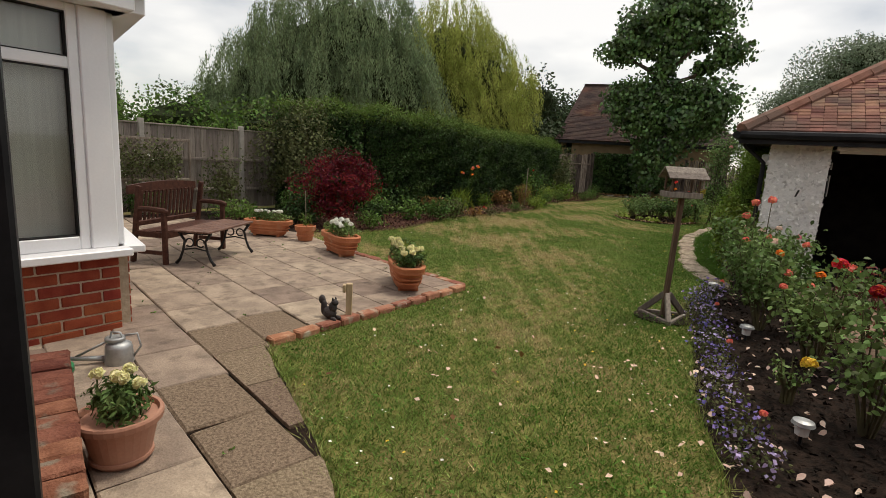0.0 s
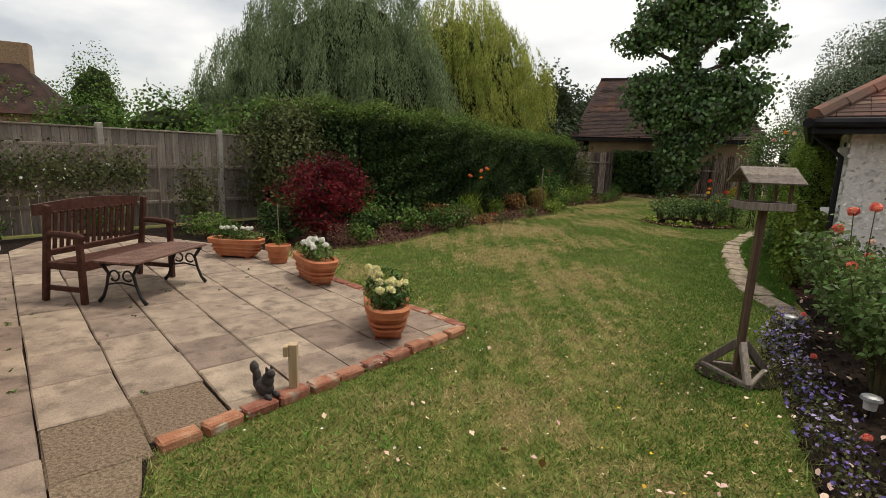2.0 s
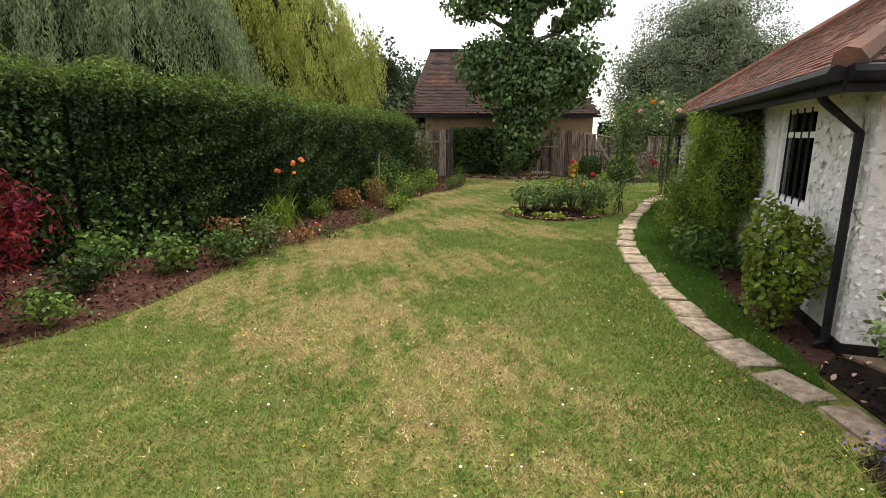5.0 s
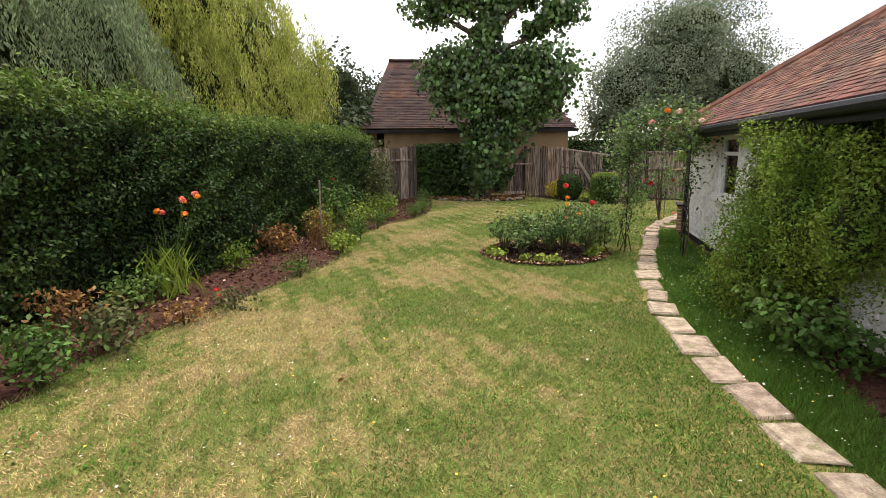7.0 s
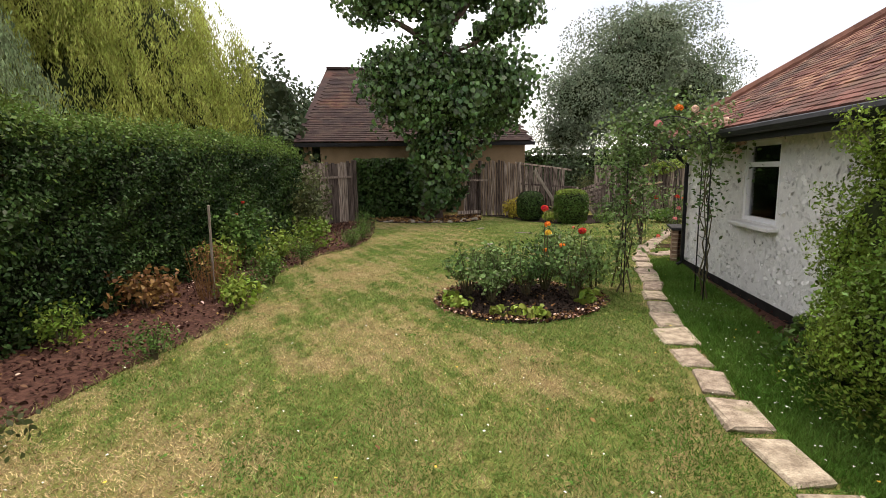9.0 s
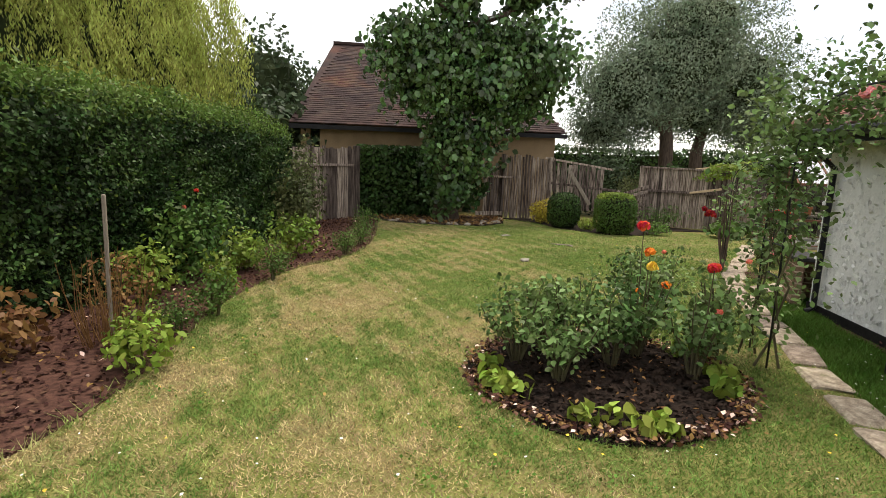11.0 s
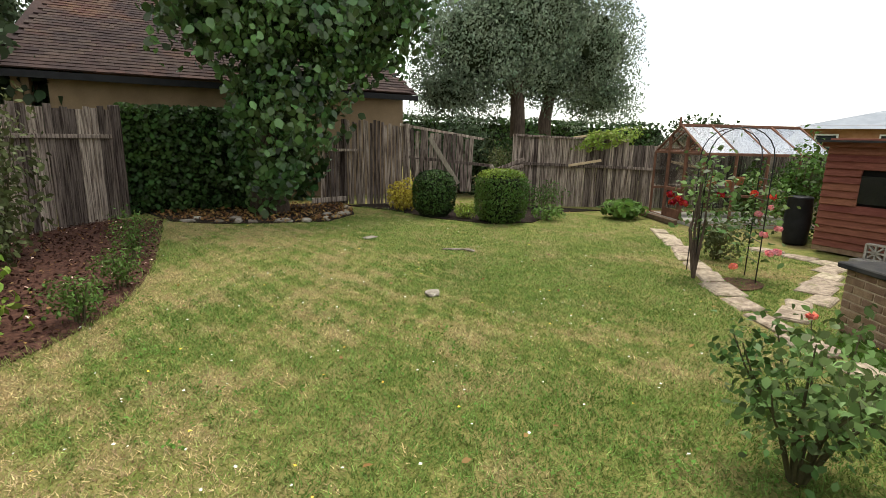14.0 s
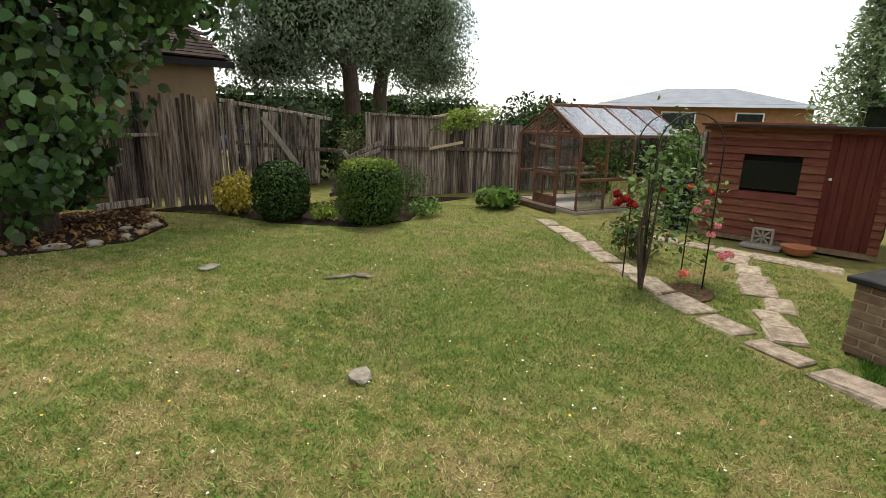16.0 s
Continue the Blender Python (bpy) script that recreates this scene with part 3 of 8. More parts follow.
# stepping stones
WAY = [(1.88, 3.1), (1.84, 3.7), (1.79, 4.3), (1.83, 5.1), (1.96, 5.75), (2.08, 6.35), (2.2, 6.95), (2.37, 7.7), (2.62, 8.6), (2.97, 9.45), (3.50, 10.55), (4.2, 11.8), (4.85, 12.85), (5.3, 13.7), (5.75, 14.45), (6.5, 15.35), (7.5, 16.35), (8.6, 17.4), (9.6, 18.45)]
stepping = thing("stepping_stone_path", (0, 0, 0), "curved path of pale worn stepping stones in the grass", "garden path", kind="structure")
stone_m = [bevelled((0.43 + 0.02 * (s % 4), 0.25 + 0.025 * (s % 3), 0.06), 0.02, m_stepping, 0.04, 10 + s) for s in range(11)]
way = spline(WAY, 0.52)
mats_s = []
for a, b in zip(way, way[1:]):
    c, d = (a + b) / 2, b - a
    mats_s.append(pose(c.x + random.uniform(-0.015, 0.015), c.y, -0.012 + random.uniform(-0.004, 0.004), random.uniform(-1.2, 1.2), random.uniform(-1.2, 1.2), math.degrees(math.atan2(d.y, d.x)) + random.uniform(-7, 7)))
for k in range(7):
    mats_s.append(pose(6.2 + 0.42 * k + random.uniform(-0.06, 0.06), 14.55 + 0.10 * k * (1 if k > 2 else 0.3) + random.uniform(-0.05, 0.05), -0.016, 0, 0, 12 + random.uniform(-14, 14)))
for k in range(5):
    mats_s.append(pose(9.0 + 0.07 * k, 14.3 + 0.48 * k, -0.014, 0, 0, 85 + random.uniform(-10, 10)))
pieces("stone", stepping, stone_m, mats_s)

# ---- garage ----
GN, GW, GE, GLEN, GWID, EAVE = Vector((2.55, 4.35, 0)), Vector((0.3465, 0.938, 0)), Vector((0.938, -0.3465, 0)), 9.75, 6.2, 2.12
GANG = math.degrees(math.atan2(GW.y, GW.x))
garage = thing("garage", (0, 0, 0), "white roughcast garage with a red clay tiled hip roof", "garage", kind="structure")


def gp(s, e, z):
    return GN + GW * s + GE * e + Vector((0, 0, z))


def wall_g(rows, name="wall", m=None):
    """Wall blocks given as (s0, s1, e0, e1, z0, z1) in the garage's own axes."""
    bm = bmesh.new()
    for s0, s1, e0, e1, z0, z1 in rows:
        box(bm, gp((s0 + s1) / 2, (e0 + e1) / 2, (z0 + z1) / 2), (s1 - s0, e1 - e0, z1 - z0), GANG)
    return part(name, bm, m or m_render, garage)


WA, WB = (1.15, 2.2), (6.7, 7.6)
wall_g([(0, WA[0], 0, 0.2, 0.1, EAVE), (WA[0], WA[1], 0, 0.2, 0.1, 0.98), (WA[0], WA[1], 0, 0.2, 1.98, EAVE), (WA[1], WB[0], 0, 0.2, 0.1, EAVE), (WB[0], WB[1], 0, 0.2, 0.1, 1.0), (WB[0], WB[1], 0, 0.2, 1.97, EAVE), (WB[1], GLEN, 0, 0.2, 0.1, EAVE)])
wall_g([(GLEN - 0.2, GLEN, 0.2, GWID, 0.1, EAVE), (0, GLEN - 0.2, GWID - 0.2, GWID, 0.1, EAVE), (0, 0.2, 0.2, 0.72, 0.1, EAVE), (0, 0.2, 4.2, GWID - 0.2, 0.1, EAVE), (0, 0.2, 0.72, 4.2, 1.98, EAVE)])
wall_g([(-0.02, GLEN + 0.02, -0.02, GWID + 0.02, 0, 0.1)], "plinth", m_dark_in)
# Added panels and ceiling; near-black colour gives the garage its inner shade.
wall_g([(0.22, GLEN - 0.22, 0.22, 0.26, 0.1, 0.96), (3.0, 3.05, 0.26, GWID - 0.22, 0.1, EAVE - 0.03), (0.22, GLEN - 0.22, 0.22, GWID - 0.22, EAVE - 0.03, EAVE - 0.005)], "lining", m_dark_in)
# rough chips on the render that catch the light
ch = []
for s, e, z, ax in [(rng.uniform(0, GLEN), 0, rng.uniform(0.12, EAVE), 0) for _ in range(5200)] + [(0, rng.uniform(0, 0.72), rng.uniform(0.12, EAVE), 1) for _ in range(700)]:
    if ax == 0 and (WA[0] - 0.06 < s < WA[1] + 0.06 and 0.9 < z < 2.02 or WB[0] - 0.06 < s < WB[1] + 0.06 and 0.94 < z < 2.02):
        continue
    ch.append((gp(s, e, z), ax))
cp = np.array([tuple(c) for c, _ in ch])
co = np.array([tuple(-GE if ax == 0 else -GW) for _, ax in ch])
part("roughcast_texture", leaves("chips", cp + co * 0.002, co, 0.05, m_chip, aspect=0.9, spread=0.35), m_chip, garage)

# hip roof of overlapping tiles
OV, ON, RISE = 0.38, 0.20, 0.66
r0, r1 = gp(-OV, -OV, EAVE), gp(GLEN + ON, GWID + OV, EAVE)
half = (GWID + 2 * OV) / 2
RH = EAVE + half * RISE
ridge_a, ridge_b = gp(-OV + half, -OV + half, RH), gp(GLEN + ON - half, -OV + half, RH)
bm = bmesh.new()
c = [gp(-OV, -OV, EAVE), gp(GLEN + ON, -OV, EAVE), gp(GLEN + ON, GWID + OV, EAVE), gp(-OV, GWID + OV, EAVE), ridge_a, ridge_b]
vs = [bm.verts.new(p) for p in c]
low = [bm.verts.new(p - Vector((0, 0, 0.06))) for p in c[:4]]
for f in ((0, 4, 5, 1), (1, 5, 2), (2, 5, 4, 3), (3, 4, 0)):
    bm.faces.new([vs[k] for k in f][::-1])
bm.faces.new(low)
for k in range(4):
    bm.faces.new((vs[k], vs[(k + 1) % 4], low[(k + 1) % 4], low[k]))
part("roof_deck", bm, m_tile_dark, garage)


def tile_slope(parent, o, along, up_dir, width_at, run, tw, gauge, material, limit, flip=False, name="tile", thick=0.022):
    """Overlapping tiles on a slope: o the eave's start, along the eave, up_dir up the slope, width_at(d) the span at d."""
    n = along.cross(up_dir).normalized()
    if n.z < 0:
        n = -n
    meshes = [bevelled((tw - 0.005, gauge * 1.25, thick), 0.002, material, 0.003, s) for s in range(3)]
    rot = Matrix((along, up_dir, along.cross(up_dir))).transposed().to_4x4()
    ms = []
    for row in range(int(run / gauge)):
        d = (row + 0.5) * gauge
        lo, hi = width_at(d)
        x = lo + tw / 2 + (tw / 2 if row % 2 else 0)
        while x < hi - tw * 0.3:
            p = o + along * x + up_dir * d + n * (0.02 + rng.uniform(-0.003, 0.004))
            ms.append(Matrix.Translation(p) @ rot @ pose(0, 0, 0, -5 if along.cross(up_dir).z > 0 else 5, 0, rng.uniform(-0.8, 0.8)))
            x += tw
    pieces(name, parent, meshes, ms, limit, "tiles")


slope = math.hypot(half, half * RISE)
upw = (GE * half + Vector((0, 0, half * RISE))).normalized()
upf = (GW * half + Vector((0, 0, half * RISE))).normalized()
upb = (-GW * half + Vector((0, 0, half * RISE))).normalized()
LT = GLEN + OV + ON
tile_slope(garage, gp(-OV, -OV, EAVE), GW, upw, lambda d: (d / slope * half, LT - d / slope * half), slope, 0.15, 0.088, m_tile_red, 280)
tile_slope(garage, gp(-OV, -OV, EAVE), GE, upf, lambda d: (d / slope * half, half * 2 - d / slope * half), slope, 0.15, 0.088, m_tile_red, 120)
tile_slope(garage, gp(GLEN + ON, -OV, EAVE), GE, upb, lambda d: (d / slope * half, half * 2 - d / slope * half), slope, 0.15, 0.088, m_tile_red, 10)
for a, b in ((gp(-OV, -OV, EAVE), ridge_a), (gp(GLEN + ON, -OV, EAVE), ridge_b), (gp(-OV, GWID + OV, EAVE), ridge_a), (ridge_a, ridge_b)):
    n = int((b - a).length / 0.34)
    for k in range(n):
        bm = bmesh.new()
        p, q = a.lerp(b, k / n), a.lerp(b, (k + 1.08) / n)
        tube(bm, [p + Vector((0, 0, 0.015)), q + Vector((0, 0, 0.03))], [0.11, 0.095], 8)
        part("hip_tile", bm, m_tile_red, garage)
# eaves: soffit boards, gutter, downpipes
for a, b in ((gp(-OV, -OV, 0), gp(GLEN + ON, -OV, 0)), (gp(-OV, -OV, 0), gp(-OV, GWID + OV, 0)), (gp(GLEN + ON, -OV, 0), gp(GLEN + ON, GWID + OV, 0))):
    d = b - a
    part("fascia", boxes(((a + b) / 2 + Vector((0, 0, EAVE - 0.09)), (d.length, 0.03, 0.16), math.degrees(math.atan2(d.y, d.x)))), m_black, garage)
    bm = bmesh.new()
    off = (GE if abs(d.normalized().dot(GW)) > 0.5 else GW) * (-0.06)
    tube(bm, [a + off + Vector((0, 0, EAVE - 0.05)), b + off + Vector((0, 0, EAVE - 0.06))], 0.055, 8)
    part("gutter", bm, m_black, garage, "black half-round gutter")
for s, e in ((0.10, -0.07), (GLEN - 0.22, -0.07)):
    bm = bmesh.new()
    tube(bm, [gp(s, e - 0.33, EAVE - 0.08), gp(s, e - 0.25, EAVE - 0.2), gp(s, e, EAVE - 0.42), gp(s, e, 0.08), gp(s, e - 0.08, 0.03)], 0.032, 8)
    part("downpipe", bm, m_black, garage, "black plastic downpipe")
# windows
for i, (a, b) in enumerate((WA, WB)):
    w = thing("window_%d" % (i + 1), (0, 0, 0), "white framed garage window with a top light", "window", kind="structure")
    zs = (0.98, 1.98)
    for s0, s1, z0, z1 in ((a, a + 0.07, *zs), (b - 0.07, b, *zs), (a + 0.07, b - 0.07, zs[0], zs[0] + 0.07), (a + 0.07, b - 0.07, zs[1] - 0.07, zs[1]), (a + 0.07, b - 0.07, 1.66, 1.72)):
        bm = bmesh.new()
        box(bm, gp((s0 + s1) / 2, 0.06, (z0 + z1) / 2), (s1 - s0, 0.08, z1 - z0), GANG, bevel=0.006)
        part("window_frame", bm, m_upvc, w)
    for z0, z1 in ((1.05, 1.66), (1.72, 1.91)):
        bm = bmesh.new()
        box(bm, gp((a + b) / 2, 0.07, (z0 + z1) / 2), (b - a - 0.14, 0.006, z1 - z0), GANG)
        part("pane", bm, m_glass, w)
    if i == 0:
        for k in range(4):
            bm = bmesh.new()
            tube(bm, [gp(a + 0.2 + 0.2 * k, 0.02, 1.0), gp(a + 0.2 + 0.2 * k, 0.02, 1.95)], 0.012, 6)
            part("bar", bm, m_black, w, "black security bar")
    bm = bmesh.new()
    box(bm, gp((a + b) / 2, -0.04, 0.955), (b - a + 0.16, 0.2, 0.05), GANG, bevel=0.01)
    part("window_sill", bm, m_render, w)
# up-and-over door, notices and floor inside
bm = bmesh.new()
box(bm, gp(0.75, 2.46, 1.93), (1.5, 3.3, 0.04), GANG, ry=-3)
od = solo("garage_door", bm, m_white_plastic, "white up-and-over garage door swung open", "garage door", kind="structure")
bm = bmesh.new()
box(bm, gp(-0.10, 2.46, 1.93), (0.05, 3.4, 0.06), GANG, bevel=0.01)
part("door_edge", bm, m_white_plastic, od)
solo("notice_board", boxes((gp(0.30, 0.76, 1.42), (0.22, 0.012, 0.30), GANG)), m_paper, "grey framed notice inside the garage doorway", "notice")
solo("notice_card", boxes((gp(0.30, 0.76, 1.70), (0.22, 0.012, 0.10), GANG)), m_paper, "small pale card inside the garage doorway", "notice")
bm = bmesh.new()
tube(bm, [gp(-0.02, 0.42, 1.33), gp(-0.06, 0.42, 1.33), gp(-0.06, 0.39, 1.24)], 0.014, 6)
solo("wall_hook", bm, m_iron, "black iron hook on the white garage wall", "hook")
solo("wall_lamp", boxes((gp(0.25, -0.06, 1.75), (0.10, 0.10, 0.16), GANG), bevel=0.02), m_white_plastic, "small white outdoor lamp on the garage wall", "lamp")

# ---- house behind the start, bay window, doorway ----
house = thing("house", (0, 0, 0), "red brick house with a white bay window", "house", kind="structure")
B0, BF, BS = Vector((-3.68, -0.9, 0)), Vector((-0.40, -0.917, 0)).normalized(), Vector((-0.8, 0.6, 0))
b1, b2 = B0 + BF * 1.9, B0 + BS * 2.0
b3, b4 = b2 + Vector((-1.6, -0.6, 0)), b1 + Vector((-2.0, -0.4, 0))
brick_wall(house, (B0 + BF * 0.03).xy, b1.xy, 0.0, 0.63, m_brick, m_mortar, thick=0.12, length=0.27, height=0.09, gap=0.014, limit=120)
brick_wall(house, (B0 + BS * 0.03).xy, b2.xy, 0.0, 0.63, m_brick, m_mortar, thick=0.12, length=0.27, height=0.09, gap=0.014, limit=120)
part("wall", boxes(((-6.5, -5.1, 1.6), (12.0, 0.3, 3.2)), ((4.5, -5.1, 1.6), (8.0, 0.3, 3.2)), ((-1.0, -5.1, 2.75), (3.4, 0.3, 0.9)), ((-4.9, -3.6, 1.6), (0.3, 2.9, 3.2))), m_brick, house)
# Hall out of view behind the doorway, in the same near-black.
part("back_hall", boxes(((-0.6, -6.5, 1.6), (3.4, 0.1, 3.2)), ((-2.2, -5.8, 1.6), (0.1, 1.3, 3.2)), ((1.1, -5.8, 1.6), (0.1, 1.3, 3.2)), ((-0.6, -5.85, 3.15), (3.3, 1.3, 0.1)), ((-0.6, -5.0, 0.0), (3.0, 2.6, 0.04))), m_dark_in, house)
bay = thing("bay_window", (0, 0, 0), "white plastic bay window with net curtains above red brick", "window", kind="structure")
for a, d, L in ((B0, BF, 1.9), (B0, BS, 2.0)):
    ang = math.degrees(math.atan2(d.y, d.x))
    n = Vector((d.y, -d.x, 0))
    if n.dot(Vector((3, -2, 0)) if d is BF else Vector((1, 2, 0))) < 0:
        n = -n
    def bar(s0, s1, z0, z1, o, th, name, m, bev=0.008):
        bm = bmesh.new()
        box(bm, a + d * (s0 + s1) / 2 + n * o + Vector((0, 0, (z0 + z1) / 2)), (s1 - s0, th, z1 - z0), ang, bevel=bev)
        return part(name, bm, m, bay)
    bar(-0.03, L, 0.63, 0.69, 0.05, 0.24, "window_sill", m_upvc)
    bar(0.02, 0.20, 0.69, 2.42, -0.02, 0.11, "corner_post", m_upvc)
    for s0, s1 in ((0.20, 1.15), (1.15, L)):
        bar(s0, s0 + 0.07, 0.69, 2.42, -0.02, 0.08, "window_frame", m_upvc)
        bar(s1 - 0.07, s1, 0.69, 2.42, -0.02, 0.08, "window_frame", m_upvc)
        bar(s0 + 0.07, s1 - 0.07, 0.69, 0.79, -0.02, 0.08, "window_frame", m_upvc)
        bar(s0 + 0.07, s1 - 0.07, 1.98, 2.06, -0.02, 0.08, "transom", m_upvc)
        bar(s0 + 0.07, s1 - 0.07, 2.36, 2.42, -0.02, 0.08, "window_frame", m_upvc)
        for z0, z1 in ((0.79, 1.98), (2.06, 2.36)):
            for g in ((s0 + 0.07, s0 + 0.078, z0, z1), (s1 - 0.078, s1 - 0.07, z0, z1), (s0 + 0.078, s1 - 0.078, z0, z0 + 0.008), (s0 + 0.078, s1 - 0.078, z1 - 0.008, z1)):
                bar(*g, -0.015, 0.06, "gasket", m_gasket, 0)
            bar(s0 + 0.078, s1 - 0.078, z0 + 0.008, z1 - 0.008, -0.03, 0.006, "pane", m_glass, 0).visible_shadow = False
    bar(0.15, L, 0.72, 2.42, -0.14, 0.01, "curtain", m_curtain, 0)
    bar(-0.10, L, 2.42, 2.56, 0.06, 0.34, "soffit", m_upvc)
    bar(-0.22, L, 2.54, 2.68, 0.20, 0.12, "gutter", m_upvc, 0.03)
bm = bmesh.new()
outl = [B0 + Vector((0.22, 0.05, 0)), b2 + Vector((0.05, 0.2, 0)), b3, b4, b1 + Vector((0.2, -0.05, 0))]
for z in (2.57, 2.75):
    bm.faces.new([bm.verts.new((p.x, p.y, z)) for p in outl])
part("roof", bm, m_felt, bay)
part("back_wall", boxes(((b2 + b3) / 2 + Vector((0, 0, 1.3)), ((b3 - b2).length, 0.15, 2.6), math.degrees(math.atan2((b3 - b2).y, (b3 - b2).x))), ((b1 + b4) / 2 + Vector((0, 0, 1.3)), ((b4 - b1).length, 0.15, 2.6), math.degrees(math.atan2((b4 - b1).y, (b4 - b1).x))), ((b3 + b4) / 2 + Vector((0, 0, 1.3)), ((b4 - b3).length, 0.15, 2.6), math.degrees(math.atan2((b4 - b3).y, (b4 - b3).x)))), m_curtain, bay)
# dark open door leaf beside the start
door = thing("door_1", (0, 0, 0), "black-painted open house door beside the step", "door", kind="structure")


# ---- hedge, fences and the neighbours ----
hedge_line = spline([(-7.4, 7.6), (-5.6, 8.4), (-4.4, 9.8), (-3.55, 12.2), (-2.75, 15.2), (-1.9, 18.4), (-1.35, 20.6)], 0.35)
hedge = thing("hedge", (0, 0, 0), "tall clipped dark green garden hedge with fresh top growth", "hedge")


def hedge_mesh(line, wid, top, shrink=0.82):
    bm = bmesh.new()
    prev = None
    for i, p in enumerate(line):
        d = (line[min(i + 1, len(line) - 1)] - line[max(i - 1, 0)]).normalized()
        n = Vector((-d.y, d.x, 0))
        h = top(i / (len(line) - 1))
        prof = [(-wid / 2 * shrink, 0), (-wid / 2, h * 0.5), (-wid / 2 * shrink, h * 0.94), (wid / 2 * shrink, h * 0.94), (wid / 2, h * 0.5), (wid / 2 * shrink, 0)]
        cur = [bm.verts.new(p + n * (a + random.uniform(-0.05, 0.05)) + Vector((0, 0, z))) for a, z in prof]
        if prev:
            for a, b, c, e in zip(prev, prev[1:], cur[1:], cur):
                bm.faces.new((a, b, c, e))
        else:
            bm.faces.new(cur)
        prev = cur
    bm.faces.new(prev[::-1])
    bmesh.ops.recalc_face_normals(bm, faces=bm.faces[:])
    return bm


def hedge_leaves(line, wid, top, n, both=True):
    P, N, k = [], [], len(line)
    t = rng.uniform(0, 1, n) * (k - 1.001)
    i = t.astype(int)
    L = np.array([tuple(p) for p in line])
    c = L[i] + (L[i + 1] - L[i]) * (t - i)[:, None]
    d = unit(L[i + 1] - L[i])
    nr = np.stack([-d[:, 1], d[:, 0], 0 * t], 1)
    h = np.array([top(v / (k - 1)) for v in t])
    which = rng.uniform(0, 1, n)
    side = np.where(which < 0.62, -1.0, np.where(which < 0.74, 1.0, 0.0))
    z = np.where(side == 0, h, h * rng.uniform(0.0, 1.0, n) ** 0.85)
    off = np.where(side == 0, rng.uniform(-wid / 2, wid / 2, n), side * wid / 2)
    b = lumpy(np.stack([t * 0.5, z * 1.4, off], 1), 3, 0.10, 1.6) - 1 + 0.6 * (lumpy(np.stack([t * 0.9, z * 2.6, off], 1), 14, 0.09, 3.0) - 1)
    P = c + nr * (off + side * (b * 0.75 + rng.normal(0, 0.05, n)))[:, None]
    P[:, 2] = np.maximum(z * (1 + np.where(side == 0, b * 0.35, 0)) + rng.normal(0, 0.04, n), 0.03)
    N = nr * side[:, None] + np.array([0, 0, 0.45]) * (1 + (side == 0)[:, None] * 2)
    return P, unit(N), side, z / h


hedge_top = lambda t: 2.42 - 0.30 * t + 0.05 * math.sin(9 * t)
# Added core: near-black for the hedge's inner shade, and blocks the view through.
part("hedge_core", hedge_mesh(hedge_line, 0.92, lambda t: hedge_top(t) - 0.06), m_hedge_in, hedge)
hp, hn, hs, hz = hedge_leaves(hedge_line, 1.25, hedge_top, 165000)
new_growth = (hz > 0.93) & (rng.uniform(0, 1, len(hp)) < 0.75) | (rng.uniform(0, 1, len(hp)) < 0.03)
part("foliage", leaves("hedge_leaf", hp[~new_growth], hn[~new_growth], 0.056, m_hedge, aspect=0.58, spread=1.0), m_hedge, hedge)
part("fresh_growth", leaves("hedge_tip", hp[new_growth] + rng.normal(0, 0.055, (new_growth.sum(), 3)) + np.array([0, 0, 1.0]) * (np.abs(rng.normal(0, 0.09, new_growth.sum())) * (hz[new_growth] > 0.93))[:, None], hn[new_growth], 0.062, m_hedge_new, aspect=0.45, spread=1.0), m_hedge_new, hedge)


# Dark colour of the added blobs that stand in for shade inside crowns.
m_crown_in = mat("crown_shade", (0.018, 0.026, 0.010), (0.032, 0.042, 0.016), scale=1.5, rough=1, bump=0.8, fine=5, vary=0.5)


def tree(name, at, label, trunk_pts, blobs, leaf, n, material, category="tree", limbs=(), aspect=0.6, bark=None, droop=0.2, dens=None, shell=0.4, rough=0.2, seed=1, inner=0.7, full=None):
    t = thing(name, at, label, category)
    bm = bmesh.new()
    tube(bm, [p[:3] for p in trunk_pts], [p[3] for p in trunk_pts], 10)
    part("trunk", bm, bark or m_bark, t, smooth=True)
    for lm in limbs:
        bm = bmesh.new()
        tube(bm, [p[:3] for p in lm], [p[3] for p in lm], 7)
        part("limb", bm, bark or m_bark, t, smooth=True)
    vol = np.array([b[1][0] * b[1][1] + b[1][1] * b[1][2] for b in blobs])
    P, N = [], []
    for i, (b, k) in enumerate(zip(blobs, (vol / vol.sum() * n).astype(int))):
        p, o = blob(b[0], b[1], k, seed + i, rough, shell, 2.6)
        P.append(p)
        N.append(o)
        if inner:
            # Added dark blob: shade between the inner leaves, and no sky through.
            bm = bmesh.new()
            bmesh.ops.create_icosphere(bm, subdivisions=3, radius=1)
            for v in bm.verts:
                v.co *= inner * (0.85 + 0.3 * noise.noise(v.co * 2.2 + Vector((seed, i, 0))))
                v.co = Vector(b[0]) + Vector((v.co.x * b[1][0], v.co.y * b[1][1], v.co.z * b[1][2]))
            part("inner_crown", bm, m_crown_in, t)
    part("crown", leaves("crown_leaf", np.concatenate(P), np.concatenate(N), leaf, material, aspect=aspect, droop=droop, full=full), material, t)
    return t


